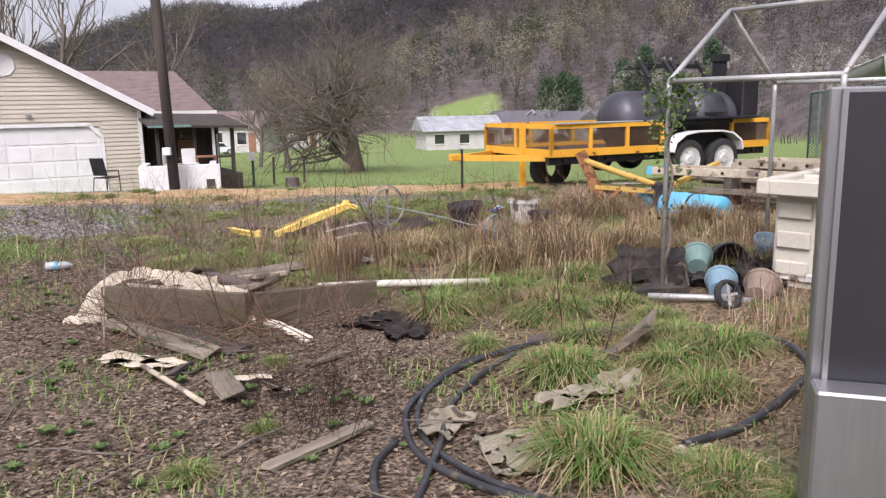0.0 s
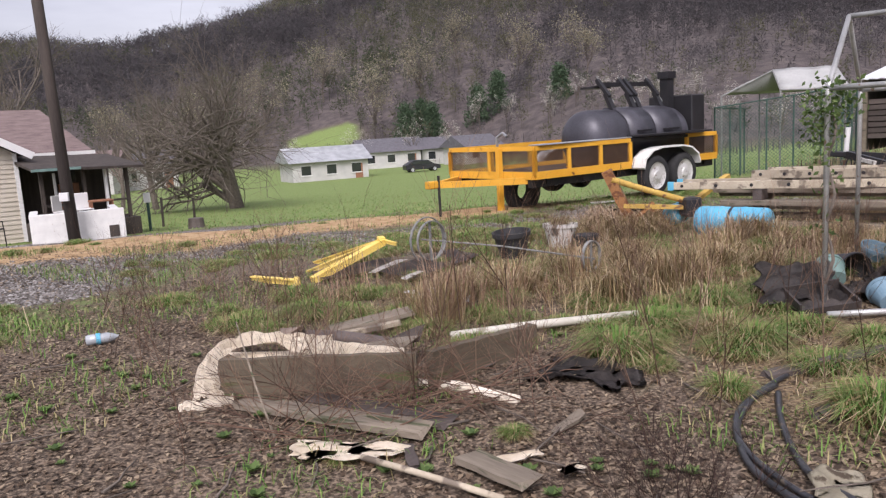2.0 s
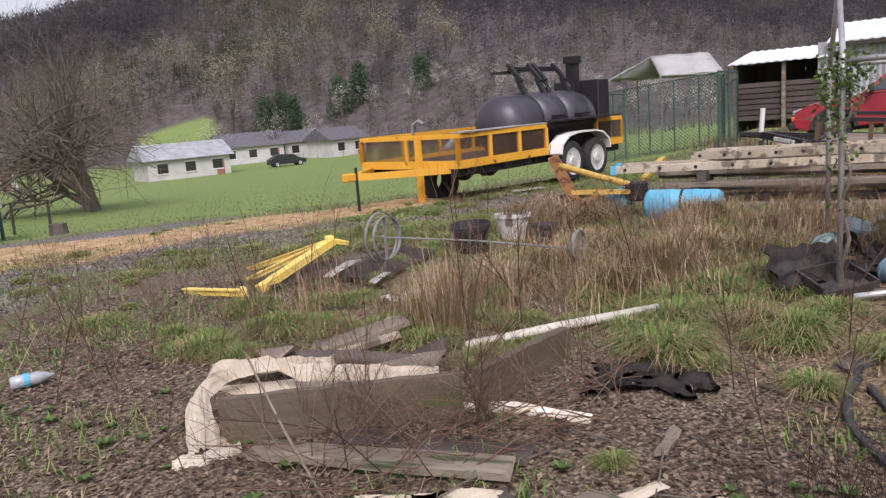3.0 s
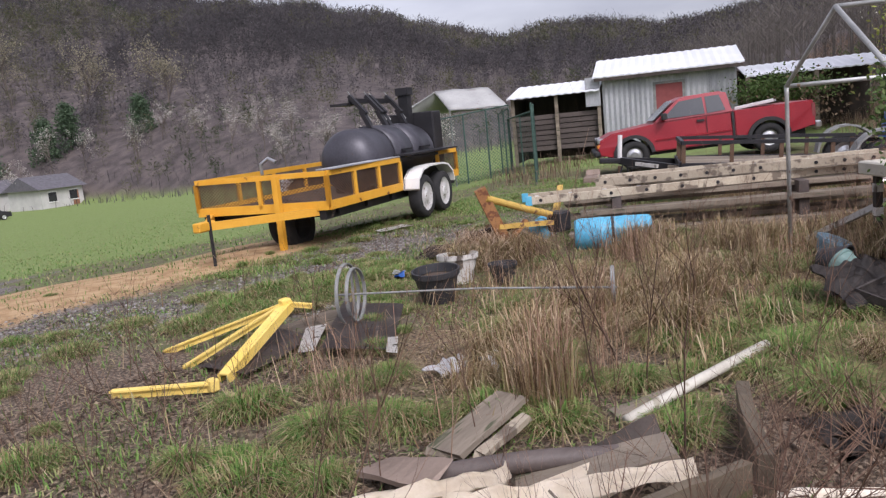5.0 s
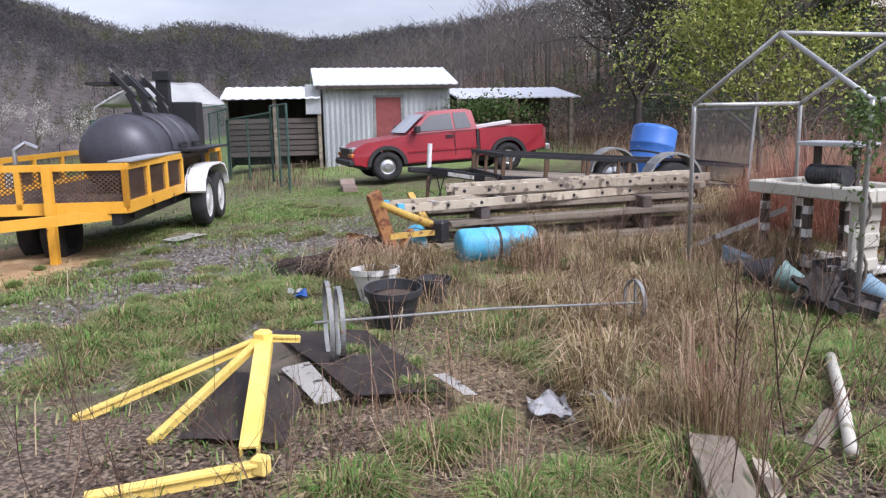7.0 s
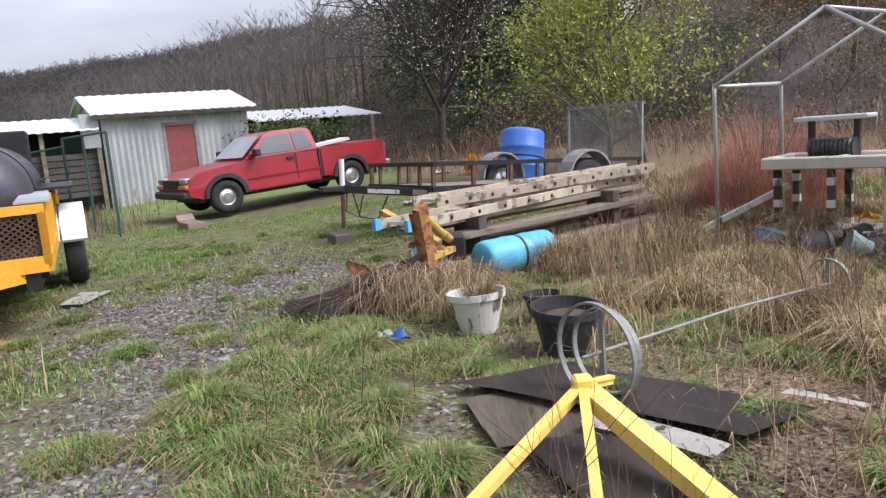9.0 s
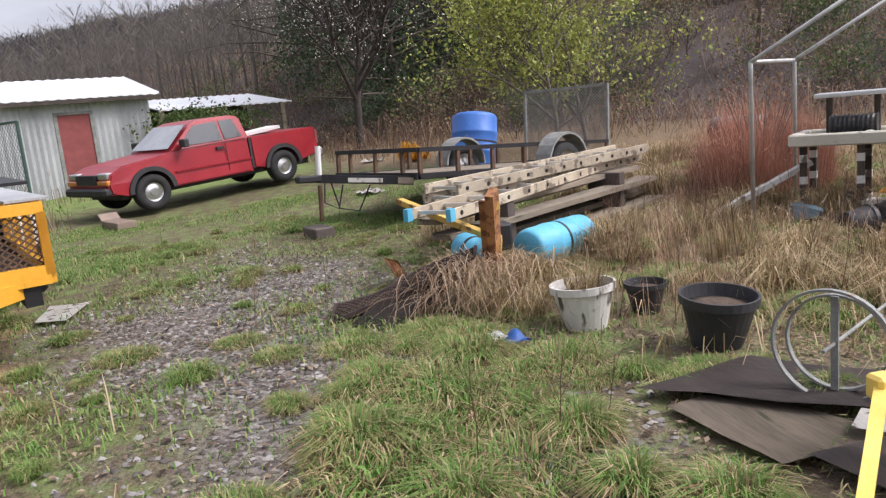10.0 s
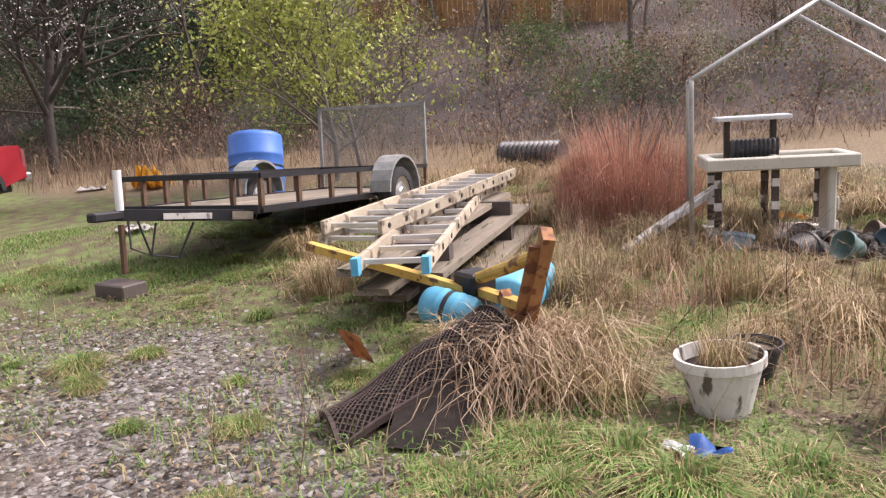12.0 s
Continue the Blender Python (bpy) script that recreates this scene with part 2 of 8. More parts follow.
# ---- mesh helpers ----
def soup(name, V, F, material, parent=None, smooth=False):
    """One mesh object from arrays of points and triangles or quads."""
    V, F = np.asarray(V, np.float32).reshape(-1, 3), np.asarray(F, np.int32)
    k = F.shape[1]
    me = bpy.data.meshes.new(name)
    me.vertices.add(len(V))
    me.vertices.foreach_set("co", V.ravel())
    me.loops.add(F.size)
    me.loops.foreach_set("vertex_index", F.ravel())
    me.polygons.add(len(F))
    me.polygons.foreach_set("loop_start", np.arange(0, F.size, k, dtype=np.int32))
    me.polygons.foreach_set("loop_total", np.full(len(F), k, np.int32))
    if smooth:
        me.polygons.foreach_set("use_smooth", np.ones(len(F), bool))
    me.materials.append(material)
    me.update(calc_edges=True)
    ob = new(name, me)
    ob.parent = parent
    return ob


def part(name, bm, material, parent=None, label="", smooth=False, bevel=0.0):
    """A bmesh as one mesh object, under a thing or a part."""
    if bevel:
        bmesh.ops.bevel(bm, geom=bm.edges[:], offset=bevel, segments=1, affect="EDGES", clamp_overlap=True)
    bmesh.ops.recalc_face_normals(bm, faces=bm.faces[:])
    me = bpy.data.meshes.new(name)
    for f in bm.faces:
        f.smooth = smooth
    bm.to_mesh(me)
    bm.free()
    me.materials.append(material)
    ob = new(name, me)
    ob.parent = parent
    if label:
        tagged(ob, label)
    return ob


def thing(name, x, y, z, rz=0, label="", category="", group="", kind="", rx=0, ry=0):
    ob = new(name)
    ob.empty_display_size = 0.1
    ob.matrix_basis = pose(x, y, z, rx, ry, rz)
    return tagged(ob, label, category, group, kind)


def B(*boxes, bm=None):
    """Boxes (x0, x1, y0, y1, z0, z1) in one bmesh."""
    bm = bm or bmesh.new()
    for x0, x1, y0, y1, z0, z1 in boxes:
        v = [bm.verts.new(p) for p in ((x0, y0, z0), (x1, y0, z0), (x1, y1, z0), (x0, y1, z0), (x0, y0, z1), (x1, y0, z1), (x1, y1, z1), (x0, y1, z1))]
        for f in ((0, 3, 2, 1), (4, 5, 6, 7), (0, 1, 5, 4), (1, 2, 6, 5), (2, 3, 7, 6), (3, 0, 4, 7)):
            bm.faces.new([v[i] for i in f])
    return bm


def bar(p, q, w, h, bm=None, up=(0, 0, 1)):
    """A square bar from p to q, w wide and h high."""
    bm = bm or bmesh.new()
    p, q = Vector(p), Vector(q)
    d = (q - p).normalized()
    s = d.cross(Vector(up))
    s = s.normalized() if s.length > 1e-4 else Vector((1, 0, 0))
    u = s.cross(d).normalized()
    v = [bm.verts.new(e + s * a * w / 2 + u * b * h / 2) for e in (p, q) for a, b in ((-1, -1), (1, -1), (1, 1), (-1, 1))]
    for f in ((3, 2, 1, 0), (4, 5, 6, 7), (0, 1, 5, 4), (1, 2, 6, 5), (2, 3, 7, 6), (3, 0, 4, 7)):
        bm.faces.new([v[i] for i in f])
    return bm


def tube(pts, r, bm=None, seg=8, r2=None, cap=True):
    """A round tube along points; the radius runs from r to r2."""
    bm = bm or bmesh.new()
    pts = [Vector(p) for p in pts]
    r2 = r if r2 is None else r2
    rings, n = [], len(pts)
    u = None
    for i, p in enumerate(pts):
        d = (pts[min(i + 1, n - 1)] - pts[max(i - 1, 0)]).normalized()
        if u is None:
            u = d.orthogonal().normalized()
        u = (u - d * u.dot(d)).normalized()
        w = d.cross(u)
        rr = r + (r2 - r) * i / max(1, n - 1)
        rings.append([bm.verts.new(p + (u * math.cos(a) + w * math.sin(a)) * rr) for a in (2 * math.pi * k / seg for k in range(seg))])
    for a, b in zip(rings, rings[1:]):
        for k in range(seg):
            bm.faces.new((a[k], a[(k + 1) % seg], b[(k + 1) % seg], b[k]))
    if cap:
        bm.faces.new(rings[0][::-1])
        bm.faces.new(rings[-1])
    return bm


def lathe(prof, seg=24, bm=None, axis="z", at=(0, 0, 0), cap=True):
    """A turned body from (radius, height) pairs about an axis."""
    bm = bm or bmesh.new()
    rings = []
    for r, h in prof:
        ring = []
        for k in range(seg):
            a = 2 * math.pi * k / seg
            c, s = r * math.cos(a), r * math.sin(a)
            p = {"z": (c, s, h), "x": (h, c, s), "y": (s, h, c)}[axis]
            ring.append(bm.verts.new(Vector(p) + Vector(at)))
        rings.append(ring)
    for a, b in zip(rings, rings[1:]):
        for k in range(seg):
            bm.faces.new((a[k], a[(k + 1) % seg], b[(k + 1) % seg], b[k]))
    for ring in (rings[0], rings[-1]):
        if cap and (ring[0].co - ring[seg // 2].co).length > 1e-3:
            bm.faces.new(ring)
    return bm


def prism(outline, y0, y1, bm=None):
    """An outline in x, z drawn out from y0 to y1."""
    bm = bm or bmesh.new()
    a = [bm.verts.new((x, y0, z)) for x, z in outline]
    b = [bm.verts.new((x, y1, z)) for x, z in outline]
    n = len(a)
    bm.faces.new(a)
    bm.faces.new(b[::-1])
    for i in range(n):
        bm.faces.new((a[i], b[i], b[(i + 1) % n], a[(i + 1) % n]))
    return bm


def mesh_grid(o, u, v, nu, nv, w, bm=None):
    """Thin crossing strands (a diamond mesh) over the patch o, o+u, o+v."""
    bm = bm or bmesh.new()
    o, u, v = Vector(o), Vector(u), Vector(v)
    n = u.cross(v).normalized() * w * 0.5

    def strand(a, b):
        p, q = o + u * a[0] + v * a[1], o + u * b[0] + v * b[1]
        s = (q - p).cross(n).normalized() * w
        vs = [bm.verts.new(c) for c in (p - s, q - s, q + s, p + s)]
        bm.faces.new(vs)
    for sgn in (1, -1):
        for i in range(-nv, nu + 1):
            a0, b0 = i / nu, i / nu + nv / nu
            lo, hi = max(0.0, a0), min(1.0, b0)
            if hi - lo > 0.02:
                y0, y1 = (lo - a0) / (nv / nu), (hi - a0) / (nv / nu)
                strand((lo, y0 if sgn > 0 else 1 - y0), (hi, y1 if sgn > 0 else 1 - y1))
    return bm


# ---- the lie of the land ----
def step(a, b, v):
    t = np.clip((v - a) / (b - a), 0, 1)
    return t * t * (3 - 2 * t)


AZ = np.array([-180, -120, -70, -40, -10, 2, 8, 13, 18, 25.6, 29.5, 38, 41.5, 44, 50, 60, 80, 91, 94, 98.6, 104, 110, 117, 135, 180])
EL = np.array([4, 5, 9, 11, 9, 7.4, 7.2, 6.3, 5.6, 4.6, 4.4, 5.3, 4.8, 5.4, 7.3, 8.9, 10.5, 8.0, 7.1, 5.8, 6.4, 5.0, 2.4, 2, 4])
BASE = np.array([60, 60, 60, 60, 60, 80, 100, 110, 110, 110, 110, 105, 100, 95, 80, 80, 125, 140, 140, 140, 140, 140, 140, 120, 60])
RIDGE = 420.0


def bank(x, y):
    return 0.65 * (x - 13.3) - 0.76 * (y - 1.9)


def land(x, y):
    """Height of the ground at x, y."""
    x, y = np.asarray(x, float), np.asarray(y, float)
    z = -0.13 * np.exp(-((x + 1.4) ** 2 + (y - 4.3) ** 2) / 6.5)
    u = np.maximum(0, y - 14 - 0.55 * np.maximum(0, x - 6))
    z = z - 4.2 * (1 - np.exp(-u / 36))
    e = bank(x, y)
    z = z + 0.045 * np.clip(e + 11.5, 0, 11.5) * step(-12, -9, e)
    z = z + 0.36 * np.maximum(0, e) * step(0, 4, e) * (e < 16) + (e >= 16) * (5.76 + 0.05 * np.minimum(e - 16, 30)) + 0 * e
    r, a = np.hypot(x, y), np.degrees(np.arctan2(y, x))
    h = RIDGE * np.tan(np.radians(np.interp(a, AZ, EL))) + 1.5
    base = np.interp(a, AZ, BASE)
    k = np.clip((r - base) / (RIDGE - base), 0, 1)
    up = (k ** 0.85) * (h + 2.6) * (1 + 0.05 * np.sin(a * 0.6) * np.sin(k * 9))
    z = np.where(e > 0, np.maximum(z, up - 2.6), z + up)
    z = z - step(RIDGE, 900, r) * 60
    z = z + 0.025 * np.sin(x * 1.7 + 0.6 * y) * np.sin(y * 1.3 - 0.4 * x) * step(60, 20, r)
    return z


def gz(x, y):
    return float(land(x, y))


# zones of the ground, 0 to 1
def blob(x, y, cx, cy, rx, ry, rot=0):
    c, s = math.cos(rot), math.sin(rot)
    u, v = (x - cx) * c + (y - cy) * s, -(x - cx) * s + (y - cy) * c
    return np.clip(1.6 - 1.4 * np.sqrt((u / rx) ** 2 + (v / ry) ** 2), 0, 1)


def warp(x, y):
    return x + 0.45 * np.sin(1.3 * y + 0.5 * x) + 0.22 * np.sin(3.1 * y - 1.2 * x), y + 0.4 * np.sin(1.5 * x - 0.4 * y) + 0.2 * np.sin(3.7 * x + y)


def zone_gravel(x, y):
    x, y = warp(x, y)
    d = step(0.4, -0.4, x + 4.9 - (y - 8.2) * 0.42) * step(7.6, 8.6, y + 0.15 * (x + 5)) * step(24, 21, y)
    return np.maximum(d, 0.68 * np.maximum.reduce([blob(x, y, 0.4, 11.3, 1.6, 0.7), blob(x, y, 1.5, 11.4, 3.8, 1.5, 0.1), blob(x, y, -1.6, 11.6, 2.2, 1.2), blob(x, y, 3.2, 11.6, 1.8, 0.9)]))


def zone_road(x, y):
    c = 13.6 + 0.2 * (x + 4) + 1.5 * step(-4, -9, x)
    return step(2.1, 1.2, np.abs(y - c)) * step(5.5, 2.0, x) * step(-12, -9, x)


def zone_dead(x, y):
    return np.maximum.reduce([blob(x, y, 2.9, 7.4, 3.4, 2.3, 0.3), blob(x, y, 1.3, 4.6, 1.6, 1.8), blob(x, y, 6, 4.5, 4.5, 3.5), 0.7 * blob(x, y, 0.5, 8.0, 2.6, 1.4), step(-7, -4.5, bank(x, y)) * step(2, -1, bank(x, y)) * step(12, 8, y)])


def zone_litter(x, y):
    x, y = warp(x, y)
    d = step(8.5, 6.9, y + 0.3 * np.maximum(0, x)) * step(1.2, -0.6, x) * step(-8, -5.5, x + 0.4 * y)
    return np.maximum(d, 0.95 * blob(x, y, -2.6, 9.0, 1.5, 2.1))


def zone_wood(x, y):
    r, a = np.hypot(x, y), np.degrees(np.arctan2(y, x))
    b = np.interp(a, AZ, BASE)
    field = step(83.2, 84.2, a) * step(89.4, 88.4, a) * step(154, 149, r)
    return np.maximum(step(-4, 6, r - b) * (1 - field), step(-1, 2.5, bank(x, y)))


def zone_grass(x, y):
    rest = (1 - zone_gravel(x, y)) * (1 - 0.92 * zone_road(x, y)) * (1 - zone_dead(x, y)) * (1 - 0.93 * zone_litter(x, y)) * (1 - zone_wood(x, y))
    return np.clip(rest, 0, 1)


def zone_field(x, y):
    return zone_grass(x, y) * step(13, 19, np.hypot(x + 1, y - 8)) * step(2, -3, bank(x, y))


nr, na = 250, 420
rad = np.concatenate([[0.0], 0.35 * (3000 / 0.35) ** (np.arange(nr) / (nr - 1))])
ang = np.linspace(0, 2 * np.pi, na, endpoint=False)
R, A = np.meshgrid(rad[1:], ang, indexing="ij")
GX, GY = -0.5 + R * np.cos(A), 6.5 + R * np.sin(A)
GZ = land(GX, GY)
V = np.stack([GX, GY, GZ], -1).reshape(-1, 3)
i, j = np.meshgrid(np.arange(nr - 1), np.arange(na), indexing="ij")
F = np.stack([i * na + j, (i + 1) * na + j, (i + 1) * na + (j + 1) % na, i * na + (j + 1) % na], -1).reshape(-1, 4)
# the small hole in the middle is closed by quads across the first ring
first = np.array([[k, (k + 1), na - 2 - k, na - 1 - k] for k in range(na // 2 - 1)])
F = np.concatenate([F, first])


def ground_material():
    m = bpy.data.materials.new("ground")
    m.use_nodes = True
    n, l = m.node_tree.nodes, m.node_tree.links
    b = n["Principled BSDF"]
    b.inputs["Roughness"].default_value, b.inputs["Specular IOR Level"].default_value = 0.85, 0.3
    co = n.new("ShaderNodeTexCoord")

    def noise_at(scale, detail=5):
        t = n.new("ShaderNodeTexNoise")
        t.inputs["Scale"].default_value, t.inputs["Detail"].default_value = scale, detail
        l.new(co.outputs["Object"], t.inputs["Vector"])
        return t.outputs["Fac"]

    def ramp(fac, cols, lo=0.38, hi=0.62):
        r = n.new("ShaderNodeValToRGB")
        e = r.color_ramp.elements
        e[0].position, e[1].position = lo, hi
        e[0].color, e[1].color = (*cols[0], 1), (*cols[-1], 1)
        for k, c in enumerate(cols[1:-1], 1):
            e.new(lo + (hi - lo) * k / (len(cols) - 1)).color = (*c, 1)
        l.new(fac, r.inputs[0])
        return r.outputs[0]

    def mask(name, scale, soft=0.25):
        at = n.new("ShaderNodeAttribute")
        at.attribute_name = name
        s = n.new("ShaderNodeMath")
        s.operation = "ADD"
        l.new(at.outputs["Fac"], s.inputs[0])
        l.new(noise_at(scale, 6), s.inputs[1])
        r = n.new("ShaderNodeMapRange")
        r.inputs["From Min"].default_value, r.inputs["From Max"].default_value = 1 - soft, 1 + soft
        l.new(s.outputs[0], r.inputs["Value"])
        return r.outputs[0]

    def mix(f, a, c):
        x = n.new("ShaderNodeMixRGB")
        l.new(f, x.inputs[0])
        l.new(a, x.inputs[1])
        l.new(c, x.inputs[2])
        return x.outputs[0]
    small, mid, big = noise_at(45, 6), noise_at(5, 6), noise_at(0.6, 5)
    col = ramp(small, [(0.07, 0.052, 0.04), (0.13, 0.1, 0.075), (0.22, 0.175, 0.13)])
    col = mix(mask("litter", 3), col, ramp(small, [(0.05, 0.037, 0.027), (0.115, 0.085, 0.06), (0.25, 0.19, 0.135)]))
    col = mix(mask("grass", 1.3), col, ramp(mid, [(0.1, 0.075, 0.05), (0.12, 0.1, 0.055), (0.115, 0.13, 0.05), (0.14, 0.175, 0.06)]))
    col = mix(mask("field", 0.4), col, ramp(mid, [(0.155, 0.168, 0.062), (0.148, 0.197, 0.058), (0.165, 0.23, 0.068), (0.205, 0.255, 0.088)], 0.3, 0.7))
    col = mix(mask("dead", 2), col, ramp(small, [(0.085, 0.058, 0.038), (0.17, 0.12, 0.07), (0.28, 0.21, 0.12)]))
    vor = n.new("ShaderNodeTexVoronoi")
    vor.inputs["Scale"].default_value = 38
    l.new(co.outputs["Object"], vor.inputs["Vector"])
    col = mix(mask("gravel", 2), col, ramp(vor.outputs["Color"], [(0.06, 0.05, 0.044), (0.13, 0.115, 0.103), (0.24, 0.222, 0.205)], 0.2, 0.8))
    col = mix(mask("road", 1.5), col, ramp(mid, [(0.3, 0.19, 0.095), (0.38, 0.25, 0.13), (0.44, 0.31, 0.17)]))
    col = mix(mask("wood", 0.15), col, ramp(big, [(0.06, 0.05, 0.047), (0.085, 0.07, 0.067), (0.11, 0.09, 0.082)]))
    l.new(col, b.inputs["Base Color"])
    bp = n.new("ShaderNodeBump")
    bp.inputs["Strength"].default_value, bp.inputs["Distance"].default_value = 0.7, 0.03
    l.new(small, bp.inputs["Height"])
    l.new(bp.outputs[0], b.inputs["Normal"])
    return m


ground = tagged(soup("ground", V, F, ground_material(), smooth=True), "muddy yard with grass, gravel and wooded hills", "ground", kind="structure")
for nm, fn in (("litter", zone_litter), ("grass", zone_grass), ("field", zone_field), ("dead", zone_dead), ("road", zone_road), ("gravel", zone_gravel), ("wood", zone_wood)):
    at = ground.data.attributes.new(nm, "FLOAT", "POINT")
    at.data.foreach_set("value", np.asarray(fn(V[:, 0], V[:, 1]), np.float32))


# ---- house with garage ----
def garage_house():
    x0, y0 = -8.92, 25.27
    h = thing("house", x0, y0, -1.1, 26.6, "beige vinyl-sided house with attached garage and brown roof", "house")
    W, EH, PK = 7.2, 2.5, 4.55
    # front gable wall with a hole for the door: door from -6.0 to -1.2, 2.05 high
    bm = B((-W, -6.2, 0, 0.2, 0, 2.05), (-1.2, 0, 0, 0.2, 0, 2.05))
    prism([(-W, 2.05), (0, 2.05), (0, EH), (-W / 2, PK), (-W, EH)], 0, 0.2, bm)
    wall = part("wall", bm, M["siding"], h)
    side = part("wall", B((-0.2, 0, 0.2, 7, 0, EH), (-W, -W + 0.2, 0.2, 7, 0, EH), (-W, 0, 7, 7.2, 0, EH)), M["siding"], h)
    # lap siding boards
    z = 0.0
    while z < PK - 0.15:
        zz = z + 0.13
        if zz <= EH:
            a, b = -W + 0.01, -0.01
        else:
            f = (zz - EH) / (PK - EH)
            a, b = -W + f * W / 2, -f * W / 2
        spans = [(a, -6.28), (-1.12, b)] if z < 2.1 else [(a, b)]
        for s0, s1 in spans:
            if s1 - s0 > 0.1:
                bm = bmesh.new()
                v = [bm.verts.new(p) for p in ((s0, -0.028, z), (s1, -0.028, z), (s1, -0.006, zz), (s0, -0.006, zz), (s0, 0, z), (s1, 0, z))]
                bm.faces.new(v[:4])
                bm.faces.new((v[0], v[4], v[5], v[1]))
                part("board", bm, M["siding"], wall)
        z += 0.13
    door = part("garage_door", B((-6.2, -1.2, 0.06, 0.1, 0, 2.05)), M["white"], h, "white panelled garage door")
    for r in range(4):
        for c in range(8):
            part("panel", B((-6.15 + c * 0.615, -5.62 + c * 0.615, 0.045, 0.06, 0.05 + r * 0.5, 0.46 + r * 0.5)), M["white"], door)
    fr = B((-6.3, -6.2, -0.04, 0.06, 0, 2.05), (-1.2, -1.1, -0.04, 0.06, 0, 1.75), (-6.3, -1.45, -0.04, 0.06, 2.05, 2.15))
    bar((-1.15, 0.01, 1.72), (-1.48, 0.01, 2.1), 0.1, 0.1, fr)
    part("door_frame", fr, M["white"], h, "white door trim with cut corners")
    part("corner_trim", B((-0.08, 0.03, -0.04, 0.1, 0, EH)), M["white"], h)
    part("vent", lathe([(0.3, -0.05), (0.34, -0.03), (0.3, -0.06), (0.27, -0.04), (0.001, -0.04)], 10, axis="y", at=(-W / 2, 0, 3.85)), M["white"], h, "white octagonal gable vent")
    part("wall_lamp", lathe([(0.05, -0.12), (0.08, -0.06), (0.04, 0)], 10, axis="y", at=(-W / 2 + 0.5, 0, 2.4)), M["chrome"], h)
    # garage roof
    s = (PK - EH) / (W / 2)
    for sg in (-1, 1):
        bm = bmesh.new()
        e = W / 2 + 0.35
        cx = -W / 2
        v = [bm.verts.new(p) for p in ((cx, -0.35, PK + 0.1), (cx, 7.4, PK + 0.1), (cx + sg * e, 7.4, PK + 0.1 - e * s), (cx + sg * e, -0.35, PK + 0.1 - e * s))]
        bm.faces.new(v)
        r = bmesh.ops.extrude_face_region(bm, geom=bm.faces[:])
        bmesh.ops.translate(bm, verts=[q for q in r["geom"] if isinstance(q, bmesh.types.BMVert)], vec=(0, 0, 0.12))
        part("roof", bm, M["shingle"], h, "brown shingle roof")
        part("bargeboard", bar((cx, -0.38, PK + 0.1), (cx + sg * (e + 0.03), -0.38, PK + 0.1 - e * s), 0.05, 0.2), M["white"], h)
    # the wing behind, its roof seen over the porch
    part("wing_wall", B((-0.2, 2.7, 5.2, 9.4, 0, 2.3)), M["siding"], h)
    bm = bmesh.new()
    v = [bm.verts.new(p) for p in ((-3.2, 4.4, 2.45), (3.3, 4.4, 2.45), (2.4, 7.3, 4.05), (-3.2, 7.3, 4.05), (3.3, 10, 2.45), (-3.2, 10, 2.45))]
    for f in ((0, 1, 2, 3), (3, 2, 4, 5), (1, 4, 2), (0, 3, 5), (0, 5, 4, 1)):
        bm.faces.new([v[q] for q in f])
    part("wing_roof", bm, M["shingle"], h, "brown shingle hip roof")
    part("fascia", B((-0.1, 3.35, 4.32, 4.4, 2.34, 2.46)), M["white"], h)
    return h


garage_house()


def porch():
    p = thing("porch", -8.1, 24.0, -1.1, 26.6, "dark timber porch cluttered with household things", "porch")
    p.scale = (0.72, 1, 1)
    for x, y in ((0.1, 0), (1.6, 0), (3.2, 0), (3.3, 2.4), (0.1, 2.4)):
        part("post", B((x - 0.06, x + 0.06, y - 0.06, y + 0.06, 0.0, 2.0)), M["dark"], p)
    bm = bmesh.new()
    v = [bm.verts.new(q) for q in ((-0.3, -0.4, 2.0), (3.8, -0.4, 1.9), (3.8, 3.0, 2.25), (-0.3, 3.0, 2.35))]
    bm.faces.new(v)
    bmesh.ops.translate(bm, verts=[q for q in bmesh.ops.extrude_face_region(bm, geom=bm.faces[:])["geom"] if isinstance(q, bmesh.types.BMVert)], vec=(0, 0, 0.07))
    part("roof", bm, M["dark"], p, "dark porch roof with a pale edge")
    part("gutter", B((-0.3, 1.4, -0.46, -0.4, 1.98, 2.05)), M["teal"], p)
    part("deck", B((-0.2, 3.5, -0.2, 2.8, 0.0, 0.5)), M["dark"], p)
    part("rear_wall", B((0.0, 3.4, 2.6, 2.7, 0.5, 2.1)), M["dark"], p)
    part("door", B((1.5, 2.3, 2.52, 2.6, 0.5, 1.5)), M["brick"], p, "orange-brown door")
    part("window", B((1.6, 2.2, 2.5, 2.6, 1.55, 2.0)), M["glass"], p)
    part("white_post", B((2.35, 2.45, -0.05, 0.05, 0.5, 1.95)), M["white"], p)
    part("white_post", B((0.6, 0.68, 0.2, 0.28, 0.5, 1.9)), M["white"], p)
    part("white_post", B((2.9, 2.97, 1.2, 1.27, 0.5, 1.7)), M["white"], p)
    part("rail", B((0.1, 3.2, -0.03, 0.03, 1.0, 1.06), (0.1, 3.2, -0.03, 0.03, 0.55, 0.6)), M["dark"], p)


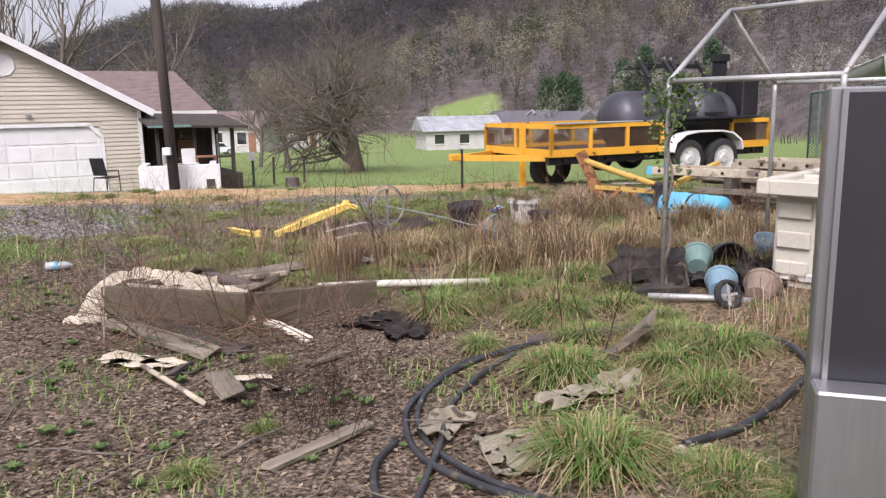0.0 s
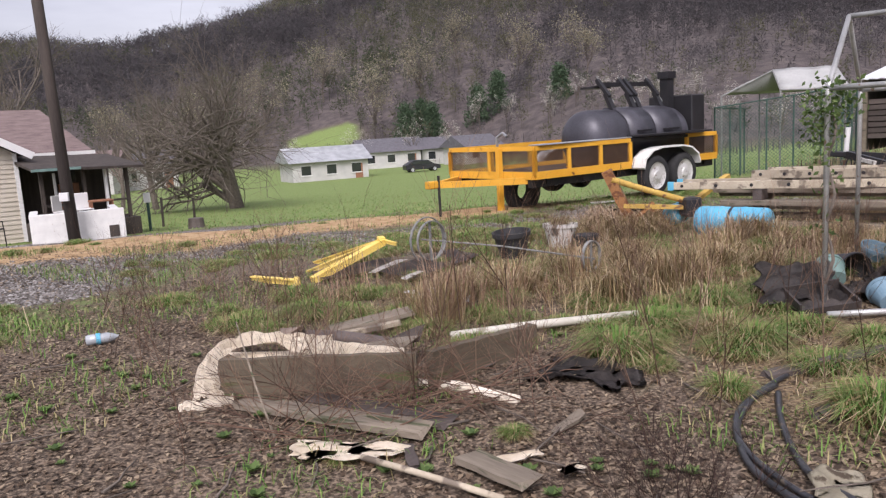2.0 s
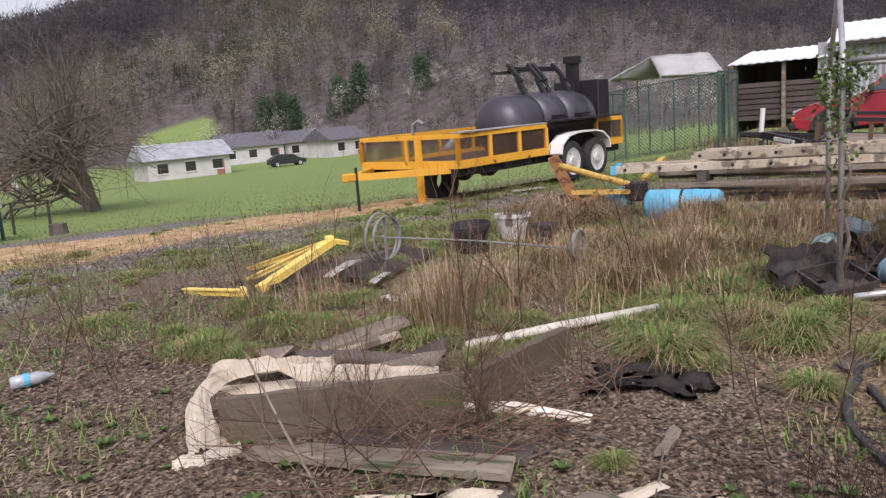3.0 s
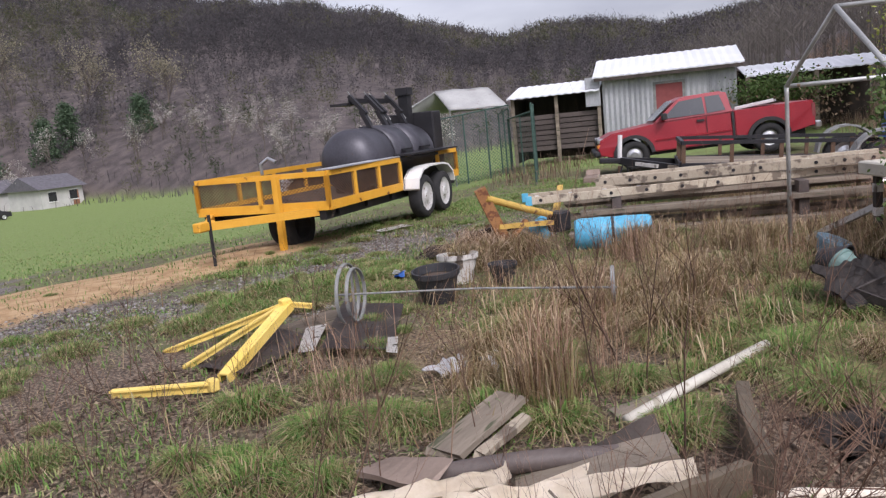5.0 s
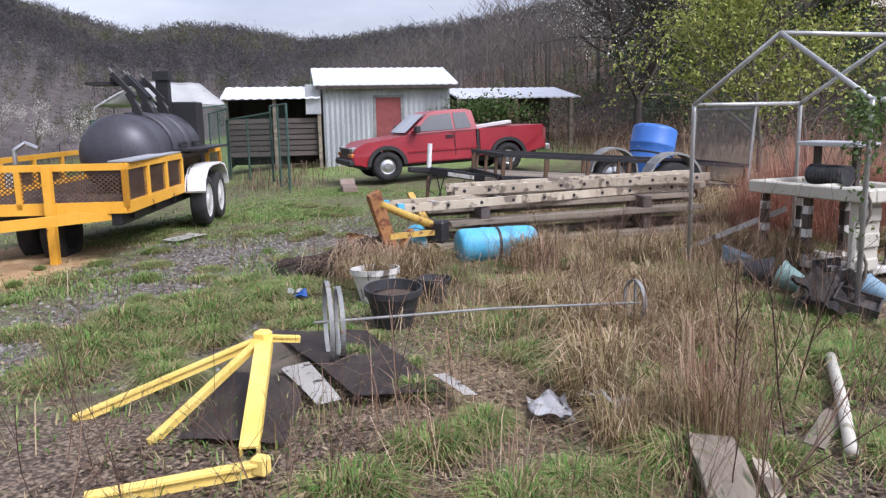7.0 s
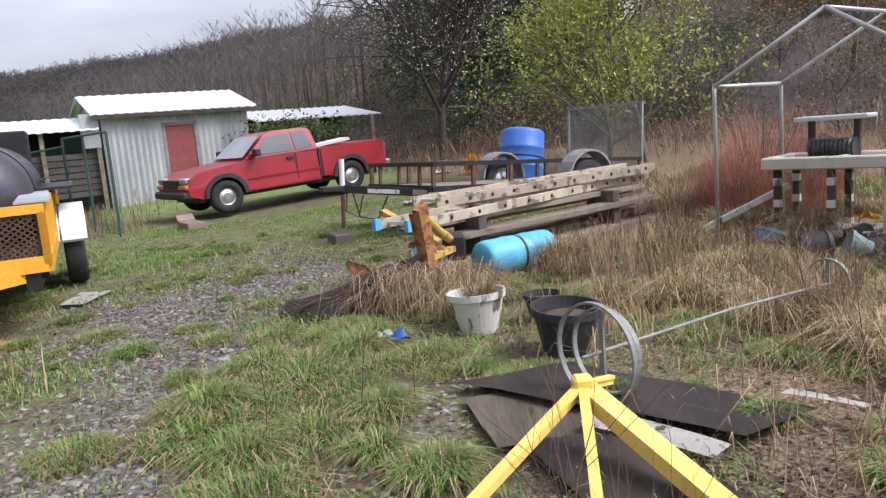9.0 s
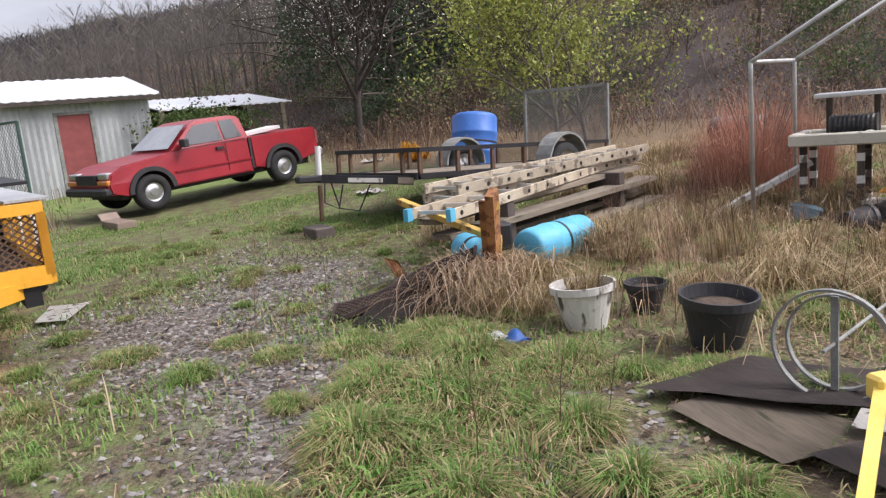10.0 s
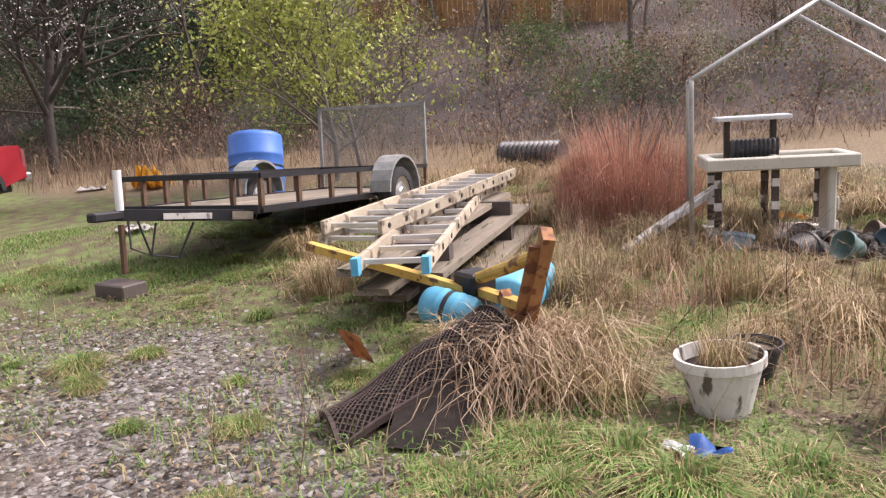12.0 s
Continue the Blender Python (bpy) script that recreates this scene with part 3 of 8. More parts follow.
porch()
for x, y, rz, col, lab in ((-6.95, 23.55, 30, "white", "white plastic chair on the cluttered porch"), (-7.35, 23.2, 70, "offwhite", "pale plastic chair on the cluttered porch")):
    o = thing("porch_chair", x, y, -0.6, rz, lab, "chair", "porch chairs")
    part("seat", B((-0.2, 0.2, -0.2, 0.2, 0.4, 0.44)), M[col], o, bevel=0.01)
    part("backrest", B((-0.2, 0.2, 0.18, 0.22, 0.44, 0.85)), M[col], o, bevel=0.01)
    for u in (-0.17, 0.17):
        for v in (-0.17, 0.17):
            part("leg", B((u - 0.02, u + 0.02, v - 0.02, v + 0.02, 0, 0.4)), M[col], o)
o = thing("porch_table", -6.55, 23.75, -0.6, 20, "small brown table among the porch clutter", "table")
part("tabletop", B((-0.3, 0.3, -0.22, 0.22, 0.58, 0.63)), M["brick"], o, bevel=0.01)
for u in (-0.26, 0.26):
    for v in (-0.18, 0.18):
        part("leg", B((u - 0.025, u + 0.025, v - 0.025, v + 0.025, 0, 0.58)), M["brick"], o)
w = thing("planter_wall", -7.7, 21.3, gz(-6.6, 21.6), 14, "low white-painted block wall holding a raised bed", "wall")
part("front", B((0, 2.1, 0, 0.2, -0.3, 0.72)), M["fender"], w, bevel=0.01)
part("side", B((1.82, 2.0, 0.2, 1.6, -0.3, 0.72), (0, 0.18, 0.2, 1.6, -0.3, 0.72)), M["white"], w)
part("soil", B((0.18, 1.82, 0.2, 1.6, 0, 0.6)), M["soil"], w)
part("grate", B((1.72, 1.95, -0.015, 0, 0.03, 0.32)), M["dark"], w, "dark vent in the wall")

# utility pole
px, py = -6.75, 21.12
p = thing("utility_pole", px, py, gz(px, py) - 0.3, 0, "tall dark leaning wooden utility pole", "pole")
part("shaft", tube([(0.04, 0, 0), (-0.06, 0.05, 4), (-0.16, 0.1, 9)], 0.14, seg=14, r2=0.115), M["pole"], p, smooth=True)
part("meter_box", B((-0.12, 0.08, -0.3, -0.18, 1.3, 1.5)), M["white"], p, bevel=0.01)


# ---- yellow smoker trailer ----
def wheel(parent, x, y, z, r=0.36, w=0.2, rim="rim", ax="y", rr=0.62):
    t = part("wheel", lathe([(r * rr, -w / 2), (r * 0.92, -w / 2), (r, -w / 3), (r, w / 3), (r * 0.92, w / 2), (r * rr, w / 2), (r * rr, -w / 2)], 28, axis=ax, at=(x, y, z), cap=False), M["tyre"], parent, "black tyre", smooth=True)
    part("rim", lathe([(r * rr, -w / 2 + 0.01), (r * rr * 0.92, -w * 0.4), (r * 0.45, -w * 0.34), (r * 0.25, -w * 0.42), (r * 0.2, -w / 2), (0.001, -w / 2), (0.001, w / 2), (r * 0.2, w / 2), (r * 0.25, w * 0.42), (r * 0.45, w * 0.34), (r * rr * 0.92, w * 0.4), (r * rr, w / 2 - 0.01)], 20, axis=ax, at=(x, y, z), cap=False), M[rim], t, smooth=False)
    return t


def smoker_trailer():
    L, Wd = 4.75, 2.12
    t = thing("trailer", 1.86, 12.68, 0.03, 23.6, "yellow steel trailer with mesh sides and white fenders", "trailer")
    Y = M["yellow"]
    z0, z1 = 0.55, 1.0

    def panel(p, q, cells, lower=True):
        p, q = Vector(p), Vector(q)
        fr = part("side_frame", bar(p + Vector((0, 0, z1 - 0.03)), q + Vector((0, 0, z1 - 0.03)), 0.05, 0.07), Y, t)
        part("lower_rail", bar(p + Vector((0, 0, z0)), q + Vector((0, 0, z0)), 0.06, 0.12), Y, t)
        for c in range(cells + 1):
            e = p.lerp(q, c / cells)
            part("upright", bar(e + Vector((0, 0, z0)), e + Vector((0, 0, z1 - 0.06)), 0.055, 0.06, up=(1, 0, 0.01)), Y, t)
        d = q - p
        mb = mesh_grid(p + Vector((0, 0, z0 + 0.05)), d, (0, 0, z1 - z0 - 0.1), int(d.length / 0.055), 8, 0.0055)
        part("mesh_panel", mb, M["mesh"], t, "rusty expanded metal mesh")
    panel((0, 0, 0), (0, Wd, 0), 2)
    panel((0, 0, 0), (2.25, 0, 0), 3)
    panel((3.85, 0, 0), (L, 0, 0), 1)
    panel((0, Wd, 0), (L, Wd, 0), 5)
    panel((L, 0, 0), (L, Wd, 0), 2)
    part("side_frame", bar((2.25, 0, z1 - 0.03), (3.85, 0, z1 - 0.03), 0.05, 0.05), M["black"], t)
    part("deck", B((0, L, 0, Wd, 0.5, 0.54)), M["dark"], t)
    for x in np.linspace(0.3, L - 0.3, 6):
        part("crossmember", B((x - 0.03, x + 0.03, 0.02, Wd - 0.02, 0.4, 0.5)), M["black"], t)
    for y in (0.12, Wd - 0.12):
        part("chassis_rail", B((0.0, L, y - 0.05, y + 0.05, 0.36, 0.5)), M["black"], t)
        part("tongue_arm", bar((0.1, y, 0.47), (-1.0, Wd / 2 + 0.15, 0.47), 0.07, 0.1), Y, t)
    part("coupler", B((-1.2, -0.88, Wd / 2 + 0.09, Wd / 2 + 0.21, 0.42, 0.54)), Y, t, bevel=0.015)
    part("jack", tube([(-1.0, Wd / 2 + 0.1, 0.62), (-1.0, Wd / 2 + 0.1, -0.03)], 0.022), M["black"], t)
    part("stand_post", B((-0.12, -0.04, 0.7, 0.78, -0.05, 0.98)), Y, t, "yellow upright stand leg")
    part("cover_sheet", bar((0.05, 0.05, z1 + 0.02), (2.3, 0.12, z1 + 0.02), 0.25, 0.015), M["tin"], t, "thin grey sheet on the rail")
    part("valve", tube([(0.3, 1.2, 1.0), (0.3, 1.2, 1.15), (0.34, 1.1, 1.22), (0.3, 0.95, 1.16)], 0.025), M["chrome"], t)
    for x in (2.66, 3.44):
        for y in (-0.16, Wd + 0.16):
            wheel(t, x, y, 0.34, 0.345, 0.2, rr=0.68)
    for y0, y1 in ((-0.3, -0.03), (Wd + 0.03, Wd + 0.3)):
        out = [(2.25, 0.5), (2.3, 0.66), (2.5, 0.79), (2.75, 0.83), (3.35, 0.83), (3.6, 0.79), (3.8, 0.66), (3.85, 0.5)]
        bm = prism(out + [(x + (0.02 if x < 3 else -0.02), z - 0.025) for x, z in out[::-1]], y0, y1)
        part("fender", bm, M["fender"], t, "white fender")
        part("fender_back", prism(out, min(y0 + 0.24, y0 + 0.25) if y0 < 0 else y0, (y0 + 0.26) if y0 < 0 else y0 + 0.02), M["black"], t)
    part("spare_wheel", lathe([(0.2, -0.1), (0.33, -0.1), (0.36, 0), (0.33, 0.1), (0.2, 0.1), (0.2, -0.1)], 24, axis="y", at=(0.55, 0.9, 0.24), cap=False), M["tyre"], t, smooth=True)
    part("spare_wheel", lathe([(0.2, -0.1), (0.33, -0.1), (0.36, 0), (0.33, 0.1), (0.2, 0.1), (0.2, -0.1)], 24, axis="y", at=(0.9, 1.3, 0.24), cap=False), M["tyre"], t, smooth=True)
    return t


smoker_trailer()


def smoker():
    s = thing("smoker", 1.86, 12.68, 0.03, 23.6, "large black tank barbecue smoker on the trailer", "smoker")
    R0, cz, cy, x0, x1 = 0.5, 1.02, 0.62, 1.5, 4.35
    prof = [(0.001, x0)] + [(R0 * math.sin(a), x0 + 0.36 * (1 - math.cos(a))) for a in np.linspace(0.2, math.pi / 2, 8)]
    prof += [(R0, x1 - 0.36)] + [(R0 * math.cos(a), x1 - 0.36 + 0.36 * math.sin(a)) for a in np.linspace(0.2, 1.5, 8)] + [(0.001, x1)]
    part("tank", lathe(prof, 40, axis="x", at=(0, cy, cz)), M["tank"], s, "faded black steel tank", smooth=True)
    for k, (a, b) in enumerate(((2.4, 3.07), (3.12, 3.85))):
        lid = part("lid", lid_mesh(a, b, cy, cz, R0), M["tank"], s, "curved lid", smooth=True)
        part("handle", bar((a + 0.15, cy - R0 - 0.06, cz + 0.1), (b - 0.15, cy - R0 - 0.06, cz + 0.1), 0.03, 0.03), M["black"], lid)
        for xx in (a + 0.04, b - 0.06):
            part("lid_arm", bar((xx, cy - 0.12, cz + 0.46), (xx - 0.03, cy + 0.02, cz + 0.78), 0.07, 0.1, up=(1, 0, 0)), M["black"], lid, "black lid counterweight arm")
            part("lid_arm", bar((xx - 0.03, cy - 0.06, cz + 0.72), (xx - 0.05, cy + 0.2, cz + 1.03), 0.06, 0.08, up=(1, 0, 0)), M["black"], lid, "bent upper half of the lid arm")
            part("arm_rod", tube([(xx + 0.05, cy - 0.1, cz + 0.6), (xx - 0.02, cy + 0.24, cz + 1.1)], 0.012, seg=6), M["dull"], lid, "bare steel rod beside the arm")
        part("weight", B((a + 0.02, b - 0.08, cy + 0.14, cy + 0.24, cz + 0.9, cz + 0.98)), M["black"], lid)
    part("shelf", bar((2.3, cy - R0 - 0.18, 1.04), (4.3, cy - R0 - 0.18, 1.04), 0.34, 0.03), M["black"], s, "black work shelf")
    part("chimney", B((4.06, 4.24, 0.56, 0.74, 1.45, 2.1), (4.03, 4.27, 0.53, 0.77, 2.04, 2.17)), M["black"], s, "square black chimney")
    part("firebox", B((4.3, 4.7, 0.2, 1.2, 0.56, 1.72)), M["black"], s, "black steel firebox", bevel=0.02)
    part("leg", B((1.8, 1.95, cy - 0.3, cy + 0.3, 0.54, 0.75)), M["black"], s)
    part("leg", B((4.0, 4.15, cy - 0.3, cy + 0.3, 0.54, 0.75)), M["black"], s)
    part("lid_tray", B((2.3, 2.75, cy + 0.2, cy + 0.52, 1.9, 1.94), (3.0, 3.4, cy + 0.2, cy + 0.55, 1.94, 1.97)), M["black"], s)


def lid_mesh(a, b, cy, cz, r0):
    bm = bmesh.new()
    rows = []
    for th in np.linspace(-0.1, 1.75, 12):
        ring = []
        for x, r in ((a, r0 + 0.005), (a, r0 + 0.03), (b, r0 + 0.03), (b, r0 + 0.005)):
            ring.append(bm.verts.new((x, cy - r * math.cos(th), cz + r * math.sin(th))))
        rows.append(ring)
    for p, q in zip(rows, rows[1:]):
        for k in range(3):
            bm.faces.new((p[k], p[k + 1], q[k + 1], q[k]))
    bm.faces.new(rows[0])
    bm.faces.new(rows[-1])
    return bm


smoker()


# ---- red pickup ----
def pickup():
    t = thing("pickup_truck", 11.99, 12.76, 0.18, 126.6, "red extended-cab pickup truck with black flares, parked", "truck", ry=2.6)
    t.scale = (0.94, 0.94, 0.9)
    HW = 0.84

    def shell(outline, hw_low, hw_high, zlow, zhigh):
        """Side outline drawn across, narrowing with height."""
        bm = prism(outline, -1, 1)
        for v in bm.verts:
            k = min(1, max(0, (v.co.z - zlow) / (zhigh - zlow)))
            v.co.y *= hw_low + (hw_high - hw_low) * k
        return bm

    def arch(cx, r=0.43, n=8, z=0.36):
        return [(cx + r * math.cos(a), z + r * math.sin(a)) for a in np.linspace(0.02, math.pi - 0.02, n)]
    # body: front at +x
    rear, front = -1.475, 1.475
    lower = [(2.25, 0.42), (2.28, 0.62), (2.2, 0.8), (1.95, 0.92), (1.0, 1.02), (0.86, 1.05), (-0.72, 1.06), (-0.72, 0.42)]
    low = lower[:-1] + [(-0.72, 0.36)] + [(front - 0.43, 0.36)] + [(x, z) for x, z in arch(front)[::-1]] + [(front + 0.43, 0.38)]
    bm = shell(low, HW, HW - 0.05, 0.6, 1.1)
    bmesh.ops.bevel(bm, geom=[e for e in bm.edges if abs(e.verts[0].co.y - e.verts[1].co.y) < 0.1], offset=0.03, segments=2, affect="EDGES")
    part("body", bm, M["red"], t, "red painted body")
    bed = [(-0.76, 0.42), (-0.76, 1.07), (-2.42, 1.07), (-2.47, 0.95), (-2.45, 0.5)] + [(rear - 0.43, 0.42)] + arch(rear)[::-1] + [(rear + 0.43, 0.42)]
    bm = shell(bed, HW, HW - 0.03, 0.6, 1.1)
    bmesh.ops.bevel(bm, geom=[e for e in bm.edges if abs(e.verts[0].co.y - e.verts[1].co.y) < 0.1], offset=0.025, segments=2, affect="EDGES")
    part("bed", bm, M["red"], t, "red pickup bed")
    cab = [(1.0, 1.02), (0.42, 1.5), (0.25, 1.56), (-0.5, 1.57), (-0.66, 1.52), (-0.74, 1.04)]
    bm = shell(cab, HW - 0.04, HW - 0.2, 1.05, 1.57)
    bmesh.ops.bevel(bm, geom=[e for e in bm.edges if abs(e.verts[0].co.y - e.verts[1].co.y) < 0.1], offset=0.03, segments=2, affect="EDGES")
    part("cab", bm, M["red"], t, "red cab roof and pillars")

    def side_y(z):
        k = min(1, max(0, (z - 1.05) / 0.52))
        return HW - 0.04 - 0.16 * k + 0.006
    for sg in (-1, 1):
        for nm, out in (("door_window", [(0.78, 1.1), (0.38, 1.46), (-0.13, 1.49), (-0.15, 1.1)]), ("rear_window", [(-0.2, 1.1), (-0.19, 1.49), (-0.5, 1.49), (-0.6, 1.12)])):
            bm = bmesh.new()
            bm.faces.new([bm.verts.new((x, sg * side_y(z), z)) for x, z in out])
            bmesh.ops.translate(bm, verts=[q for q in bmesh.ops.extrude_face_region(bm, geom=bm.faces[:])["geom"] if isinstance(q, bmesh.types.BMVert)], vec=(0, sg * 0.006, 0))
            part(nm, bm, M["glass"], t, "dark side window")
        part("door_handle", B((-0.12, 0.04, sg * 0.83 - 0.02, sg * 0.83 + 0.02, 0.93, 0.98)), M["plastic"], t)
        part("mirror", B((0.7, 0.82, sg * 0.93 - 0.1, sg * 0.93 + 0.1, 1.08, 1.24)), M["plastic"], t, bevel=0.02)
        for cx in (rear, front):
            o = arch(cx, 0.47, 14)
            inn = arch(cx, 0.385, 14)
            part("wheel_flare", prism(o + inn[::-1], sg * 0.8, sg * 0.88), M["plastic"], t, "black plastic wheel flare")
            wheel(t, cx, sg * 0.74, 0.34, 0.345, 0.22, "chrome", rr=0.52)
        part("headlamp", B((2.08, 2.27, sg * 0.6 - 0.18, sg * 0.6 + 0.18, 0.71, 0.83)), M["chrome"], t, "clear headlamp", bevel=0.02)
        part("turn_signal", B((2.05, 2.3, sg * 0.62 - 0.2, sg * 0.62 + 0.2, 0.6, 0.695)), M["lamp"], t, "amber turn signal", bevel=0.02)
        part("sill_gap", B((-0.765, -0.715, sg * 0.8 - 0.02, sg * 0.8 + 0.02, 0.42, 1.05)), M["plastic"], t)
        part("door_seam", B((-0.172, -0.16, sg * 0.835 - 0.006, sg * 0.835 + 0.008, 0.48, 1.04)), M["plastic"], t)
        part("tail_lamp", B((-2.47, -2.4, sg * 0.76 - 0.07, sg * 0.76 + 0.07, 0.7, 1.0)), M["reddoor"], t)
        part("side_strip", B((-0.7, 0.98, sg * 0.842 - 0.006, sg * 0.842 + 0.01, 0.62, 0.66)), M["red"], t)
    bm = bmesh.new()
    bm.faces.new([bm.verts.new(p) for p in ((0.96, -0.72, 1.07), (0.96, 0.72, 1.07), (0.46, 0.6, 1.485), (0.46, -0.6, 1.485))])
    bmesh.ops.translate(bm, verts=bm.verts, vec=(0.03, 0, 0.02))
    part("windscreen", bm, M["windscreen"], t, "pale grey windscreen")
    part("front_bumper", B((2.1, 2.38, -0.82, 0.82, 0.4, 0.56)), M["plastic"], t, "dark front bumper", bevel=0.04)
    part("grille", B((2.2, 2.3, -0.4, 0.4, 0.62, 0.8)), M["plastic"], t)
    part("rear_bumper", B((-2.6, -2.45, -0.8, 0.8, 0.42, 0.58)), M["chrome"], t, bevel=0.03)
    part("underbody", B((-2.3, 2.0, -0.6, 0.6, 0.28, 0.45)), M["plastic"], t)
    part("bed_load", bar((-0.95, 0.1, 1.1), (-1.75, 0.3, 1.18), 0.7, 0.06), M["white"], t, "pale scrap sheets in the bed")
    part("bed_load", bar((-1.3, -0.3, 1.08), (-1.9, -0.1, 1.16), 0.3, 0.05), M["tin"], t)


pickup()


# ---- metal barn and sheds ----
def barn():
    ox, oy = 15.9, 17.7
    rz = math.degrees(math.atan2(-3.3, 1.9))
    b = thing("barn", ox, oy, 0.05, rz, "small corrugated metal barn with a red door", "barn")
    W, H, D = 3.8, 2.32, 4.2

    def corrugated(x0, x1, z0, z1, y, parent, nm="sheet"):
        bm = bmesh.new()
        n = max(2, int((x1 - x0) / 0.07))
        a, c = [], []
        for k in range(n + 1):
            x = x0 + (x1 - x0) * k / n
            d = -0.035 * (k % 2)
            a.append(bm.verts.new((x, y + d, z0)))
            c.append(bm.verts.new((x, y + d, z1)))
        for k in range(n):
            bm.faces.new((a[k], a[k + 1], c[k + 1], c[k]))
        part(nm, bm, M["tin"], parent, "corrugated galvanised sheet" if k < 3 else "")
    wall = part("wall", B((0, 1.53, 0, 0.08, -0.2, H), (2.32, W, 0, 0.08, -0.2, H), (1.53, 2.32, 0, 0.08, 2.02, H), (0, 0.08, 0.08, D, -0.2, H), (W - 0.08, W, 0.08, D, -0.2, H), (0, W, D, D + 0.08, -0.2, H)), M["dark"], b)
    for u0, u1 in ((0, 0.765), (0.77, 1.5), (2.35, 3.05), (3.055, W)):
        corrugated(u0, u1, -0.1, H, -0.005, wall)
    corrugated(1.5, 2.35, 2.06, H, -0.005, wall)
    part("door", B((1.55, 2.3, -0.02, 0.04, 0.0, 2.0)), M["reddoor"], b, "closed red wooden door")
    part("door_frame", B((1.47, 1.55, -0.05, 0.03, 0, 2.06), (2.3, 2.38, -0.05, 0.03, 0, 2.06), (1.47, 2.38, -0.05, 0.03, 2.0, 2.07)), M["dull"], b)

    def roof(x0, x1, y0, z0, y1, z1, parent, nm="roof"):
        n = max(4, int((x1 - x0) / 0.12))
        bm = bmesh.new()
        rows = []
        for k in range(n + 1):
            x = x0 + (x1 - x0) * k / n
            d = 0.025 * (k % 2)
            rows.append([bm.verts.new(p) for p in ((x, y0, z0 + d), (x, y1, z1 + d), (x, y1, z1 + d - 0.04), (x, y0, z0 + d - 0.04))])
        for p, q in zip(rows, rows[1:]):
            for i in range(4):
                bm.faces.new((p[i], p[(i + 1) % 4], q[(i + 1) % 4], q[i]))
        bm.faces.new(rows[0])
        bm.faces.new(rows[-1])
        part(nm, bm, M["tinroof"], parent, "bright metal roofing")
    roof(-0.25, W + 0.2, -0.3, H + 0.06, 2.0, 2.98, b)
    roof(-0.25, W + 0.2, 4.6, H + 0.06, 2.02, 2.98, b)
    part("eave_board", B((-0.2, W + 0.15, -0.3, -0.26, H - 0.07, H + 0.02)), M["dark"], b)
    g = bmesh.new()
    for x in (0.0, W):
        g.faces.new([g.verts.new(p) for p in ((x, 0, H), (x, 2.0, 2.95), (x, 4.2, H))])
    part("gable", g, M["tin"], b)
    # left lean-to
    s = thing("lean_to_shed", ox, oy, 0.05, rz, "open-fronted dark shed with a bright metal roof", "shed")
    roof(-2.9, -0.08, -0.2, 2.02, 2.2, 2.42, s)
    part("wall", B((-2.8, -0.05, 2.2, 2.28, 0, 2.3), (-2.8, -2.72, 0, 2.2, 0, 2.0)), M["dark"], s)
    for x in (-2.75, -1.4, -0.12):
        part("post", B((x - 0.05, x + 0.05, -0.05, 0.05, -0.1, 2.0)), M["oldwood"], s)
    for k in range(7):
        part("slat", B((-2.7, -0.1, 0.1, 0.14, 0.35 + k * 0.16, 0.48 + k * 0.16)), M["wetwood"], s)
    part("side_sheet", B((-0.5, -0.06, -0.08, -0.02, 1.55, 2.4)), M["tin"], s)
    # right lean-to
    s = thing("lean_to_shed", ox, oy, 0.05, rz, "open dark shed overgrown with ivy beside the barn", "shed")
    roof(W + 0.25, W + 4.2, 0.0, 1.95, 2.4, 2.32, s)
    part("wall", B((W + 0.1, W + 4.0, 2.4, 2.48, -0.1, 2.2)), M["dark"], s)
    for x in (W + 0.3, W + 2.1, W + 3.9):
        part("post", B((x - 0.06, x + 0.06, 0.02, 0.14, -0.1, 1.93)), M["oldwood"], s)


barn()


